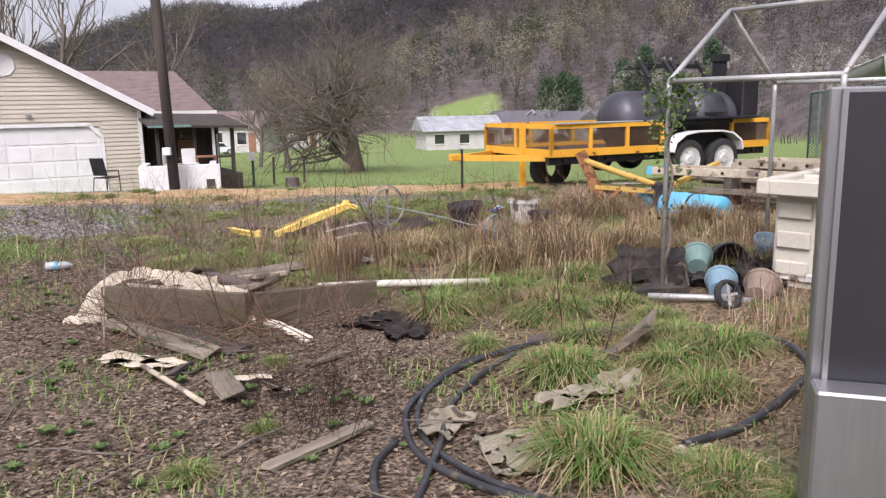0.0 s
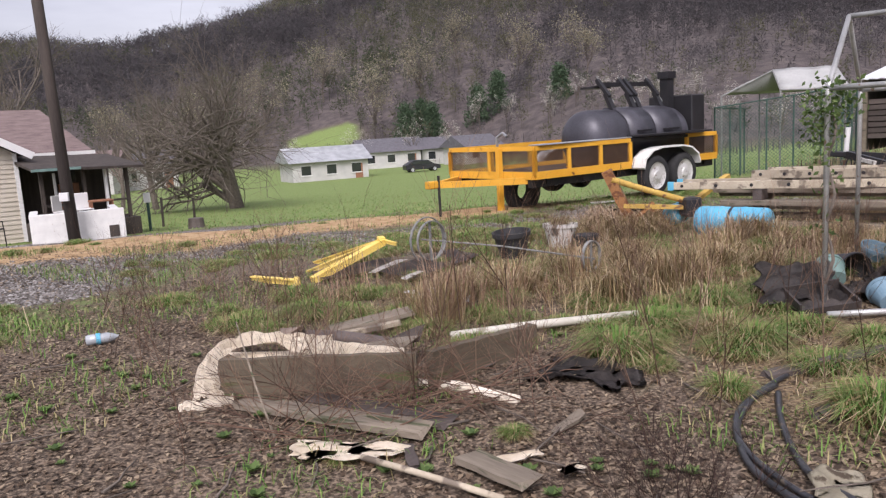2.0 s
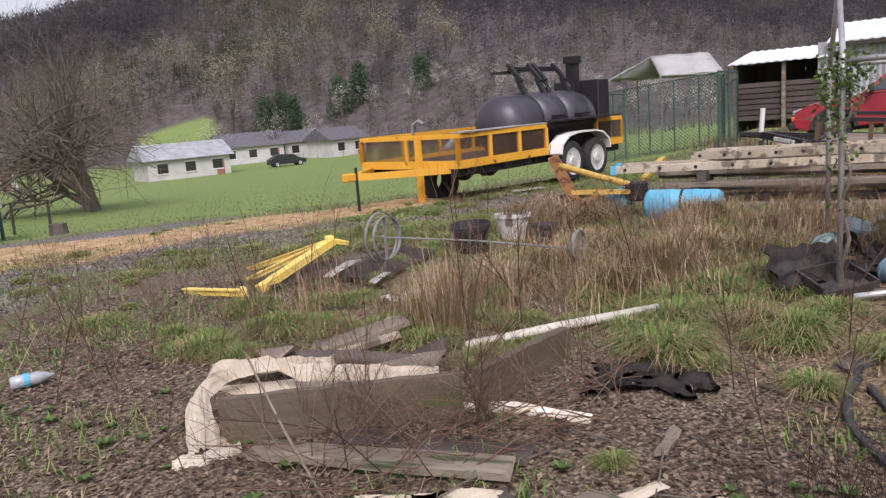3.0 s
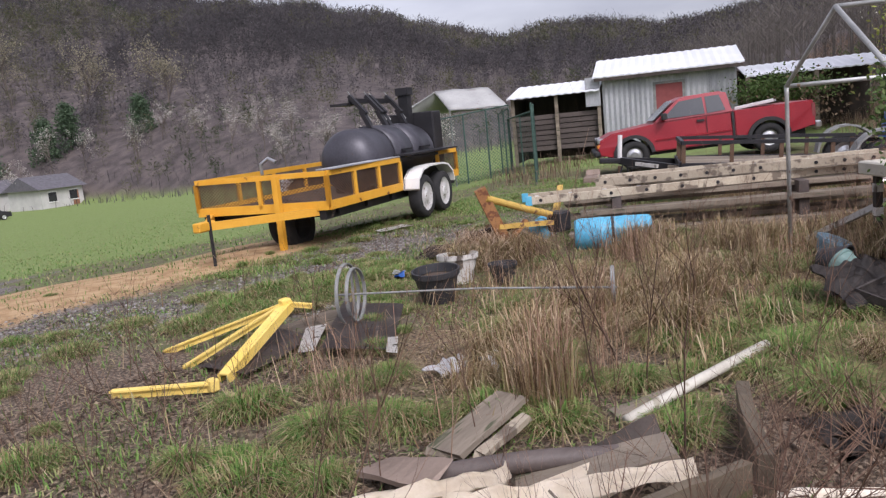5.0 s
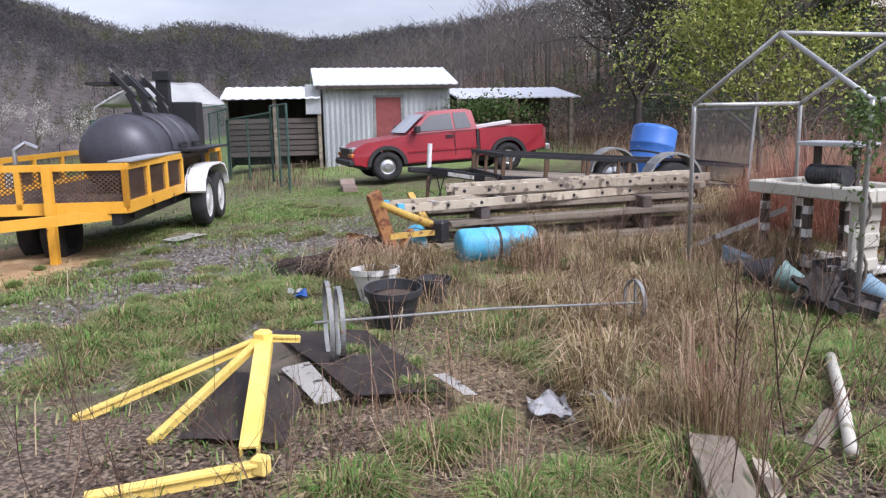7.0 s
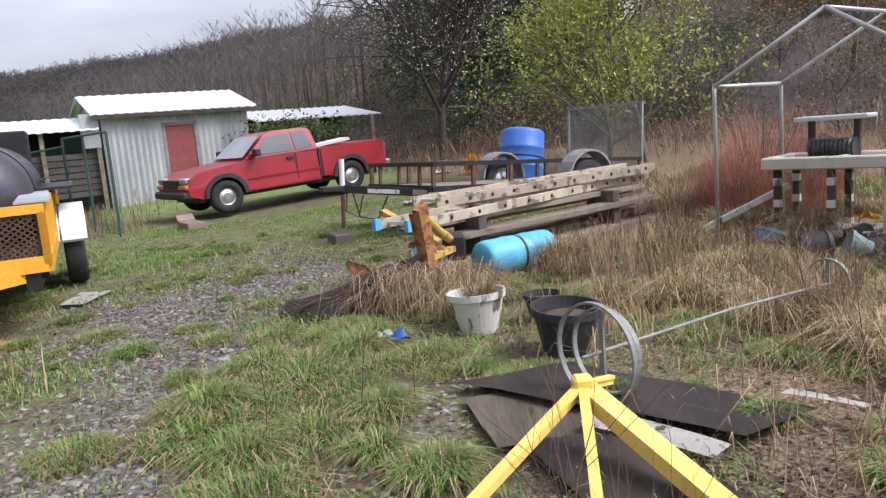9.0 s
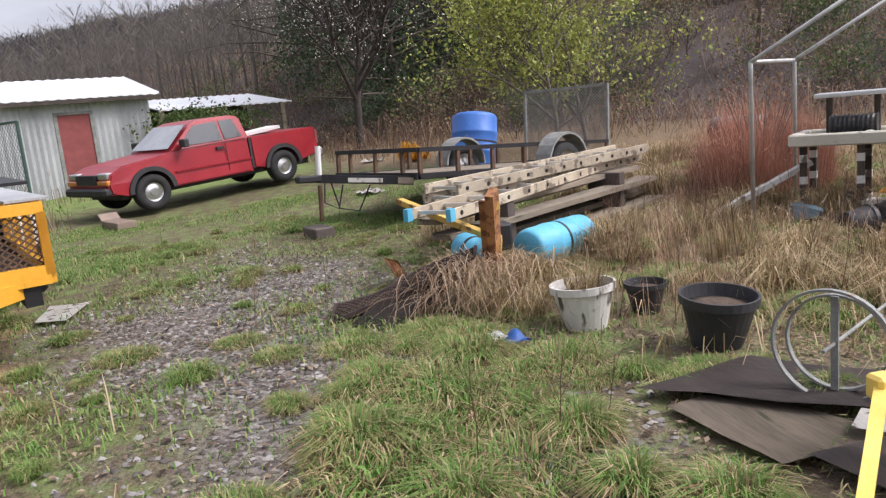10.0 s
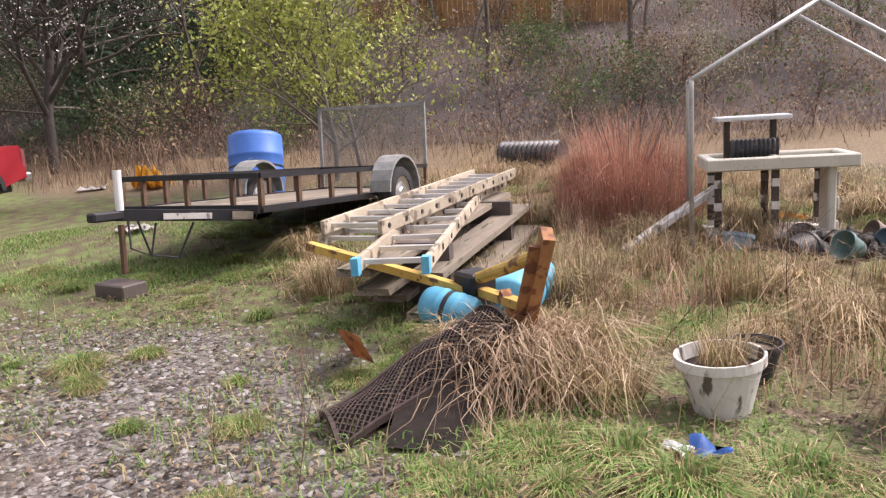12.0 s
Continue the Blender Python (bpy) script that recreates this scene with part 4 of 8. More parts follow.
# ---- black utility trailer ----
def utility_trailer():
    x0, y0 = 5.55, 9.68
    t = thing("utility_trailer", x0, y0, 0.15, math.degrees(math.atan2(-3.2, 1.9)), "low black utility trailer with rusty rails and mesh gate", "trailer", ry=4.0)
    L, W, d = 3.72, 1.66, 0.46
    for y in (0, W):
        part("top_rail", B((0, L, y - 0.025, y + 0.025, 0.74, 0.79)), M["black"], t)
        part("lower_rail", B((0, L, y - 0.03, y + 0.03, d - 0.03, d + 0.03)), M["black"], t)
        for x in np.linspace(0.02, L - 0.02, 7):
            part("upright", B((x - 0.025, x + 0.025, y - 0.02, y + 0.02, d, 0.74)), M["mesh"], t)
        out = [(2.44 - 0.42 * math.cos(a), 0.5 + 0.42 * math.sin(a)) for a in np.linspace(0, math.pi, 11)]
        yy = (-0.3, -0.04) if y == 0 else (W + 0.04, W + 0.3)
        bm = prism(out + [(2.44 + (x - 2.44) * 0.93, 0.5 + (z - 0.5) * 0.93) for x, z in out[::-1]], *yy)
        part("fender", bm, M["dull"], t, "dull grey round fender")
        wheel(t, 2.44, -0.17 if y == 0 else W + 0.17, 0.46, 0.32, 0.19, "chrome", rr=0.66)
    for x in (0, L):
        part("end_rail", B((x - 0.025, x + 0.025, 0, W, 0.74, 0.79)), M["black"], t)
        part("end_beam", B((x - 0.04, x + 0.04, 0, W, d - 0.04, d + 0.04)), M["black"], t)
    for y in np.linspace(0.3, W - 0.3, 3):
        part("upright", B((-0.02, 0.02, y - 0.02, y + 0.02, d, 0.74)), M["mesh"], t)
    deck = part("deck", B((0.04, L - 0.04, 0.03, W - 0.03, d - 0.04, d - 0.01)), M["dark"], t)
    for k in range(7):
        y = 0.04 + k * 0.211
        part("plank", B((0.05, L - 0.05, y, y + 0.2, d - 0.008, d + 0.025)), M["oldwood"], deck)
    for y in (0.1, W - 0.1):
        part("tongue_arm", bar((0, y, d - 0.05), (-0.85, W / 2, d + 0.02), 0.06, 0.1), M["black"], t)
    part("coupler", B((-1.15, -0.78, W / 2 - 0.05, W / 2 + 0.05, d - 0.02, d + 0.06)), M["black"], t, bevel=0.015)
    part("jack", tube([(-0.85, W / 2 - 0.02, d - 0.06), (-0.85, W / 2 - 0.02, -0.02)], 0.028), M["mesh"], t, "rusty jack leg")
    part("jack_tube", tube([(-0.85, W / 2 - 0.02, d + 0.06), (-0.85, W / 2 - 0.02, d + 0.4)], 0.034, seg=12), M["white"], t, "white jack tube")
    part("chain", tube([(-0.75, W / 2 - 0.1, d - 0.02), (-0.68, W / 2 - 0.16, 0.12), (-0.5, W / 2 - 0.3, 0.08), (-0.4, W / 2 - 0.4, d - 0.08)], 0.01), M["black"], t)
    part("chain", tube([(-0.8, W / 2 - 0.05, d - 0.02), (-0.86, W / 2 - 0.12, 0.2), (-0.72, W / 2 - 0.2, 0.12), (-0.66, W / 2 - 0.22, d - 0.06)], 0.01), M["black"], t)
    part("name_plate", bar((-0.3, 0.31, d - 0.03), (-0.6, 0.58, d - 0.01), 0.068, 0.05), M["potwhite"], t)
    part("name_plate", bar((-0.02, 0.08, d - 0.05), (-0.16, 0.2, d - 0.04), 0.068, 0.07), M["oldwood"], t)
    # ramp gate standing upright at the rear
    g = part("ramp_gate", B((L + 0.02, L + 0.06, 0, 0.04, 0.4, 1.62), (L + 0.02, L + 0.06, W - 0.04, W, 0.4, 1.62), (L + 0.02, L + 0.06, 0, W, 1.58, 1.62), (L + 0.02, L + 0.06, 0, W, 0.4, 0.45)), M["dull"], t, "upright mesh ramp gate")
    part("gate_mesh", mesh_grid((L + 0.04, 0.02, 0.42), (0, W - 0.04, 0), (0, 0, 1.18), 34, 26, 0.004), M["dull"], g)


utility_trailer()
blk = thing("wood_block", 5.8, 10.88, gz(5.8, 10.9), 20, "rough dark timber block under the trailer jack", "block")
part("timber", B((-0.2, 0.2, -0.12, 0.12, -0.03, 0.12)), M["wetwood"], blk, bevel=0.012)


# ---- pipe canopy frame ----
def canopy_frame():
    A, C, P = Vector((2.79, 7.15, 1.5)), Vector((1.48, 5.97, 1.5)), Vector((2.11, 6.52, 2.03))
    ax = Vector((0.6, -0.8, 0)).normalized()
    t = thing("canopy_frame", 2.2, 6.5, 0, 0, "bare galvanised pipe frame of a canopy", "frame")
    o = Vector((2.2, 6.5, 0))
    for k in range(2):
        s = ax * (1.18 * k) - o
        for e in (A, C):
            base = Vector((e.x, e.y, -0.1))
            part("post", tube([base + s, e + s - Vector((0, 0, 0.06)), e + s], 0.019), M["pipe"], t, smooth=True)
            m = e.lerp(P, 0.1)
            part("rafter", tube([e + s, m + s, P + s], 0.019), M["pipe"], t, smooth=True)
    for e in (A, C, P):
        part("purlin", tube([e - o, e + ax * 1.18 - o], 0.019), M["pipe"], t, smooth=True)


canopy_frame()


# ---- yard clutter ----
def plank(p, q, w, h, material, label, name="plank", category="plank", group="scattered boards", roll=0.0, bow=0.0):
    """A loose board from p to q, with worn ends."""
    p, q = Vector(p), Vector(q)
    t = thing(name, *p, math.degrees(math.atan2(q.y - p.y, q.x - p.x)), label, category, group)
    L = math.hypot(q.x - p.x, q.y - p.y)
    bm = bmesh.new()
    rows = []
    n = 6
    for k in range(n + 1):
        f = k / n
        x, z = L * f, (q.z - p.z) * f + bow * math.sin(math.pi * f)
        a = roll * f
        row = []
        for sy, sz in ((-1, 0), (1, 0), (1, 1), (-1, 1)):
            yy, zz = sy * w / 2 + 0.004 * math.sin(9 * f + sy), sz * h
            row.append(bm.verts.new((x + 0.012 * math.sin(sy * 5 + sz * 3) * (k in (0, n)), yy * math.cos(a) - zz * math.sin(a), z + yy * math.sin(a) + zz * math.cos(a))))
        rows.append(row)
    for a, b in zip(rows, rows[1:]):
        for k in range(4):
            bm.faces.new((a[k], a[(k + 1) % 4], b[(k + 1) % 4], b[k]))
    bm.faces.new(rows[0])
    bm.faces.new(rows[-1])
    bmesh.ops.recalc_face_normals(bm, faces=bm.faces[:])
    me = bpy.data.meshes.new("plank")
    bm.to_mesh(me)
    bm.free()
    me.materials.append(material)
    ob = new(name, me)
    ob.matrix_basis = t.matrix_basis
    for key in ("label", "category", "group"):
        ob[key] = t[key]
    bpy.data.objects.remove(t)
    return ob


def crumple(name, x, y, z, lx, ly, rz, amp, material, label, category, nx=22, ny=16, seed=1, ragged=0.15, tilt=0.0):
    """A crumpled sheet lying on the ground, with folds, ragged edges and thickness."""
    bm = bmesh.new()
    grid = []
    off = Vector((seed * 7.3, seed * 3.1, 0))
    for i in range(nx + 1):
        row = []
        for j in range(ny + 1):
            u, v = i / nx - 0.5, j / ny - 0.5
            e = noise.noise(Vector((u * 4, v * 4, 5)) + off)
            f = 1 + ragged * e * (2 * max(abs(u), abs(v))) ** 2
            h = abs(noise.noise(Vector((u * lx * 5, v * ly * 9, 0)) + off)) * amp * 2 + amp * 0.6 * noise.noise(Vector((u * lx * 14, v * ly * 14, 2)) + off)
            row.append(bm.verts.new((u * lx * f, v * ly * f, max(0.006, h) + tilt * (v + 0.5))))
        grid.append(row)
    for i in range(nx):
        for j in range(ny):
            bm.faces.new((grid[i][j], grid[i + 1][j], grid[i + 1][j + 1], grid[i][j + 1]))
    bmesh.ops.solidify(bm, geom=bm.faces[:], thickness=0.006)
    ob = part(name, bm, material, smooth=True)
    ob.matrix_basis = pose(x, y, z + 0.025, 0, 0, rz)
    return tagged(ob, label, category)


def slab(name, corners, th, material, label, category="board"):
    cx = sum(c[0] for c in corners) / 4
    cy = sum(c[1] for c in corners) / 4
    cz = sum(c[2] for c in corners) / 4
    bm = bmesh.new()
    n = 10
    g = []
    for i in range(n + 1):
        row = []
        for j in range(n + 1):
            u, v = i / n, j / n
            p = Vector(corners[0]) * (1 - u) * (1 - v) + Vector(corners[1]) * u * (1 - v) + Vector(corners[2]) * u * v + Vector(corners[3]) * (1 - u) * v
            p = p - Vector((cx, cy, cz)) + Vector((0, 0, 0.02 * noise.noise(p * 2.5)))
            row.append(bm.verts.new(p))
        g.append(row)
    for i in range(n):
        for j in range(n):
            bm.faces.new((g[i][j], g[i + 1][j], g[i + 1][j + 1], g[i][j + 1]))
    bmesh.ops.solidify(bm, geom=bm.faces[:], thickness=th)
    ob = part(name, bm, material)
    ob.location = (cx, cy, cz)
    return tagged(ob, label, category)


def rod(name, pts, r, material, label, category, group="", seg=10, r2=None):
    o = Vector(pts[0])
    ob = part(name, tube([Vector(p) - o for p in pts], r, seg=seg, r2=r2), material, smooth=True)
    ob.location = o
    return tagged(ob, label, category, group)


def smooth_path(pts, n=8):
    """Points along a curve through pts."""
    pts = [Vector(p) for p in pts]
    out = []
    for i in range(len(pts) - 1):
        a, b, c, d = pts[max(i - 1, 0)], pts[i], pts[i + 1], pts[min(i + 2, len(pts) - 1)]
        for k in range(n):
            t = k / n
            out.append(0.5 * (2 * b + (c - a) * t + (2 * a - 5 * b + 4 * c - d) * t * t + (3 * b - a - 3 * c + d) * t ** 3))
    return out + [pts[-1]]


# two timber boards on edge, meeting at an angle
def edge_board(p, q, z0, z1, label, th=0.045):
    L = math.hypot(q[0] - p[0], q[1] - p[1])
    t = thing("timber_board", p[0], p[1], 0, math.degrees(math.atan2(q[1] - p[1], q[0] - p[0])), label, "board", "timber boards")
    bm = bmesh.new()
    rows = []
    for k in range(13):
        f = k / 12
        yb, top = 0.012 * math.sin(f * 3.1), z0 + (z1 - z0) * f + 0.004 * math.sin(k * 2.3)
        rows.append([bm.verts.new(c) for c in ((L * f, yb - th / 2, -0.16), (L * f, yb + th / 2, -0.16), (L * f, yb + th / 2, top), (L * f, yb - th / 2, top))])
    for a, b in zip(rows, rows[1:]):
        for k in range(4):
            bm.faces.new((a[k], a[(k + 1) % 4], b[(k + 1) % 4], b[k]))
    bm.faces.new(rows[0])
    bm.faces.new(rows[-1])
    part("board", bm, M["beam"], t)


edge_board((-2.56, 6.0), (-1.47, 5.66), 0.14, 0.14, "dirty timber board standing on edge")
edge_board((-1.4, 5.62), (-0.62, 6.06), 0.15, 0.11, "dirty timber board on edge at an angle", 0.06)

g0 = gz(-1.6, 5.0)
plank((-2.45, 5.82, g0 + 0.03), (-1.56, 5.03, g0 + 0.03), 0.14, 0.035, M["oldwood"], "weathered grey plank lying in mud", roll=0.1)
plank((-2.08, 5.8, g0 + 0.01), (-1.42, 5.12, g0 + 0.02), 0.16, 0.03, M["wetwood"], "wet brown plank lying in mud")
plank((-1.44, 4.72, g0 + 0.01), (-1.27, 4.34, g0 + 0.03), 0.13, 0.03, M["oldwood"], "short weathered plank lying in mud")
plank((-1.67, 4.95, g0 + 0.01), (-1.69, 4.66, g0 + 0.03), 0.05, 0.02, M["wetwood"], "narrow wet brown batten", roll=0.3)
plank((-0.95, 4.85, g0 + 0.01), (-0.77, 4.96, g0 + 0.04), 0.05, 0.02, M["oldwood"], "short grey batten in mud", roll=0.3)
plank((-1.86, 6.87, 0.0), (-1.25, 6.98, 0.05), 0.19, 0.03, M["oldwood"], "wide weathered grey plank on rubble")
plank((-1.78, 6.72, 0.0), (-1.37, 6.79, 0.02), 0.06, 0.03, M["ladder"], "pale cream board offcut")
plank((-2.12, 7.05, 0.0), (-2.13, 6.6, 0.09), 0.17, 0.025, M["brownpot"], "red-brown wet board tipped on rubble", roll=0.4)
plank((-1.9, 6.42, -0.02), (-1.45, 5.98, 0.1), 0.22, 0.03, M["oldwood"], "mossy grey board leaning on the edge board")
plank((-1.62, 6.3, 0.0), (-1.35, 6.1, 0.12), 0.13, 0.03, M["dark"], "black wet board scrap", roll=0.5)
plank((-1.0, 6.55, gz(-1, 6.5)), (-0.62, 6.4, gz(-0.6, 6.4) + 0.03), 0.1, 0.03, M["oldwood"], "short weathered plank lying in mud")
plank((0.35, 5.05, gz(0.3, 5)), (1.05, 4.95, gz(1, 5) + 0.04), 0.1, 0.03, M["wetwood"], "dark rotten plank in the grass")
plank((0.2, 4.45, gz(0.2, 4.4)), (0.75, 4.5, gz(0.7, 4.5) + 0.03), 0.09, 0.04, M["wetwood"], "dark rotten plank in the grass")
plank((-0.95, 3.55, gz(-0.9, 3.5)), (-0.55, 3.95, gz(-0.5, 3.9) + 0.02), 0.07, 0.02, M["oldwood"], "thin grey lath in mud")
plank((0.78, 4.62, gz(0.8, 4.6)), (0.95, 4.5, gz(0.9, 4.5) + 0.2), 0.13, 0.05, M["oldwood"], "pale rotten stump of board", roll=0.5)
rod("log", smooth_path([(-2.1, 6.76, 0.03), (-1.8, 6.46, 0.06), (-1.48, 6.14, 0.05)], 4), 0.045, M["wetwood"], "dark wet log on the ground", "log")
rod("white_pole", [(-1.09, 6.41, 0.0), (-0.5, 6.36, 0.02), (0.24, 6.31, 0.02)], 0.029, M["beige"], "long cream cardboard tube on the ground", "tube", r2=0.03)
rod("white_pipe", [(-1.48, 5.75, -0.07), (-1.25, 5.56, -0.06), (-1.0, 5.27, -0.08)], 0.034, M["cloth"], "muddy white plastic pipe", "pipe", r2=0.03)
rod("thin_pole", [(-1.9, 4.84, -0.07), (-1.66, 4.58, -0.08), (-1.4, 4.3, -0.1)], 0.015, M["ladder"], "thin cream pole lying in mud", "pole")
rod("stick", [(-2.28, 5.26, -0.1), (-2.36, 5.5, 0.12), (-2.44, 5.8, 0.4)], 0.007, M["oldwood"], "pale stick leaning on the board", "stick", r2=0.004)
# cream sheeting over the end of the board
sheet = [(-2.66, 5.88, -0.07), (-2.66, 6.0, 0.03), (-2.6, 6.2, 0.13), (-2.36, 6.3, 0.16), (-2.1, 6.12, 0.14), (-1.8, 6.0, 0.11), (-1.5, 5.86, 0.08)]


def drape(pts, width, label, seed):
    bm = bmesh.new()
    path = smooth_path(pts, 7)
    rows = []
    for k, p in enumerate(path):
        d = (path[min(k + 1, len(path) - 1)] - path[max(k - 1, 0)]).normalized()
        s = d.cross(Vector((0, 0, 1))).normalized()
        row = []
        for j in range(17):
            v = j / 16 - 0.5
            w = width * (1.5 - min(1.0, k / 16)) * (1 + 0.5 * noise.noise(Vector((k * 0.3, seed, v))))
            h = 0.055 * abs(noise.noise(Vector((k * 0.22, v * 7, seed)))) + 0.015 * noise.noise(Vector((k * 0.7, v * 9, seed + 3))) + 0.03 * math.cos(v * 3)
            row.append(bm.verts.new(p + s * v * w + Vector((0, 0, h - abs(v) * 0.08))))
        rows.append(row)
    for a, b in zip(rows, rows[1:]):
        for j in range(16):
            bm.faces.new((a[j], a[j + 1], b[j + 1], b[j]))
    bmesh.ops.solidify(bm, geom=bm.faces[:], thickness=0.012)
    ob = part("cream_sheeting", bm, M["cloth"], smooth=True)
    return tagged(ob, label, "sheeting")


drape(sheet, 0.13, "muddy cream sheeting draped over the board end", 3.0)
drape([(-2.5, 6.8, 0.03), (-2.25, 6.62, 0.07), (-2.0, 6.45, 0.07), (-1.85, 6.5, 0.05)], 0.09, "folded cream sheeting behind the board", 8.0)
slab("cream_sheet", [(-2.56, 6.42, 0.06), (-2.35, 6.05, 0.07), (-1.72, 6.02, 0.04), (-1.68, 6.2, 0.05)], 0.012, M["cloth"], "flat cream board sheet lying behind the edge board", "sheeting")
slab("cream_sheet", [(-2.05, 6.35, 0.05), (-1.95, 6.24, 0.05), (-1.62, 6.1, 0.06), (-1.6, 6.2, 0.06)], 0.012, M["cloth"], "broken strip of cream sheeting", "sheeting")
drape([(-2.8, 5.88, -0.09), (-2.66, 5.86, -0.08), (-2.5, 5.87, -0.08)], 0.07, "torn strip of cream sheeting", 5.0)
crumple("white_cloth", -1.97, 4.98, g0, 0.52, 0.2, -28, 0.018, M["cloth"], "dirty cream cloth trodden into mud", "cloth", seed=2, ragged=0.5)
crumple("white_cloth", -1.24, 4.62, g0, 0.24, 0.08, 5, 0.015, M["cloth"], "dirty cream cloth scrap in mud", "cloth", seed=4)
crumple("white_cloth", -1.05, 4.43, g0, 0.13, 0.06, 15, 0.012, M["cloth"], "dirty cream cloth scrap in mud", "cloth", seed=6)
crumple("tarp_scrap", 0.08, 3.45, gz(0, 3.5), 0.3, 0.42, 10, 0.035, M["tarp"], "grey-green tarp scrap in the grass", "tarp", seed=5)
crumple("tarp_scrap", 0.52, 4.02, gz(0.5, 4), 0.6, 0.15, 28, 0.045, M["tarp"], "torn strip of grey-green tarp", "tarp", seed=6)
crumple("tarp_scrap", -0.2, 3.85, gz(-0.2, 3.8), 0.3, 0.2, 60, 0.03, M["tarp"], "crumpled tarp scrap in the grass", "tarp", seed=9)
crumple("plastic_bag", -0.98, 7.72, gz(-1, 7.7), 0.3, 0.2, 20, 0.05, M["bag"], "crumpled white plastic bag", "bag", seed=7)
crumple("plastic_bag", -0.78, 7.45, gz(-0.8, 7.4), 0.3, 0.22, 70, 0.06, M["bag"], "crumpled white plastic bag in dead grass", "bag", seed=8)
crumple("black_debris", -0.48, 5.52, gz(-0.5, 5.5) - 0.02, 0.55, 0.4, -40, 0.045, M["debris"], "flat heap of wet black debris in mud", "debris", seed=11, ragged=0.6)
slab("white_slab", [(2.9, 12.95, gz(2.9, 13) + 0.04), (3.5, 12.9, gz(3.5, 12.9) + 0.05), (3.55, 13.25, gz(3.5, 13.2) + 0.05), (2.98, 13.2, gz(3, 13.2) + 0.04)], 0.02, M["potwhite"], "flat white board lying on the grass")
bx = thing("cardboard_box", 9.5, 13.85, gz(9.5, 13.8), 30, "flattened brown cardboard box on the grass", "box")
part("box", B((-0.35, 0.35, -0.15, 0.15, 0, 0.12)), M["brownpot"], bx, bevel=0.01)
part("flap", bar((0.35, 0, 0.12), (0.5, 0, 0.22), 0.3, 0.01), M["brownpot"], bx)


def bottle(x, y, rz, material, label):
    t = thing("plastic_bottle", x, y, gz(x, y) + 0.045, rz, label, "bottle", ry=90)
    part("bottle", lathe([(0.015, -0.1), (0.036, -0.095), (0.04, -0.04), (0.035, 0.0), (0.04, 0.04), (0.025, 0.09), (0.012, 0.11), (0.012, 0.125)], 14), M["windscreen"], t, smooth=True)
    part("label_band", lathe([(0.0415, -0.03), (0.0415, 0.0)], 14), M["sky"], t)


bottle(-3.45, 7.25, 10, M["bag"], "clear plastic bottle with blue label")
crumple("litter_bag", 0.67, 10.02, gz(0.7, 10) + 0.03, 0.15, 0.1, 40, 0.04, M["blue"], "crumpled blue and white snack bag", "litter", seed=14)
crumple("litter_bag", 0.75, 10.12, gz(0.7, 10.1) + 0.04, 0.12, 0.1, 10, 0.03, M["bag"], "crumpled white wrapper in grass", "litter", seed=15)


# yellow angle-iron A-frame
def angle_iron(p, q, w, parent, name="bar", material=None):
    bm = bar(p, q, w, 0.012)
    bar(Vector(p) + Vector((0, 0, -w / 2)), Vector(q) + Vector((0, 0, -w / 2)), 0.012, w, bm)
    return part(name, bm, material or M["yellow2"], parent)


a = thing("yellow_stand", -1.1, 9.25, 0, 0, "collapsed yellow-painted steel A-frame stand", "stand")
top = Vector((0, 0, 0.3))
for q, w in (((-0.66, 0.68, 0.02), 0.045), ((-0.78, 0.12, 0.02), 0.04), ((0.13, -0.15, 0.27), 0.032)):
    angle_iron(top, q, w, a, "leg")
channel_bm = bar(top + Vector((0.02, 0, 0)), (-0.75, -0.38, 0.04), 0.085, 0.012)
for e in (-0.036, 0.036):
    off_ = Vector((-0.45 * e / 0.5, 0.89 * e / 0.5, 0)) * 0.5
    bar(top + Vector((0.02, 0, -0.03)) + off_, Vector((-0.75, -0.38, 0.01)) + off_, 0.01, 0.06, channel_bm)
part("channel", channel_bm, M["yellow2"], a, "yellow steel channel leg")
part("hinge", B((-0.04, 0.04, -0.04, 0.04, 0.24, 0.33)), M["yellow2"], a, bevel=0.012)
b_ = thing("yellow_bar", -2.42, 9.22, 0.03, 0, "loose yellow-painted steel bar on the ground", "bar")
angle_iron((0, 0, 0.02), (0.42, -0.5, 0.03), 0.055, b_)
part("end_plate", B((0.39, 0.45, -0.54, -0.47, -0.02, 0.06)), M["yellow2"], b_, bevel=0.01)


# dark sheets of roofing under the hoop
slab("dark_board", [(-0.22, 9.75, 0.06), (-0.1, 9.1, 0.06), (-0.99, 8.24, 0.05), (-1.23, 8.66, 0.08)], 0.02, M["wetwood"], "wet dark brown sheet of roofing board")
slab("dark_board", [(-1.05, 9.5, 0.05), (-1.0, 9.05, 0.05), (-1.75, 8.75, 0.03), (-1.85, 9.25, 0.03)], 0.02, M["wetwood"], "wet dark brown board beneath the stand")
slab("plywood_sheet", [(-0.4, 9.7, 0.03), (-0.35, 9.3, 0.03), (-1.0, 9.1, 0.03), (-1.05, 9.6, 0.03)], 0.02, M["oldwood"], "weathered ribbed plywood piece")
slab("white_sheet", [(-0.95, 9.25, 0.07), (-0.85, 9.12, 0.08), (-1.25, 8.72, 0.06), (-1.32, 8.82, 0.05)], 0.012, M["potwhite"], "dirty white strip of sheeting", "sheeting")
slab("white_sheet", [(-0.9, 8.36, 0.1), (-0.86, 8.3, 0.1), (-1.08, 8.06, 0.09), (-1.12, 8.12, 0.1)], 0.015, M["potwhite"], "short white batten on the board", "batten")

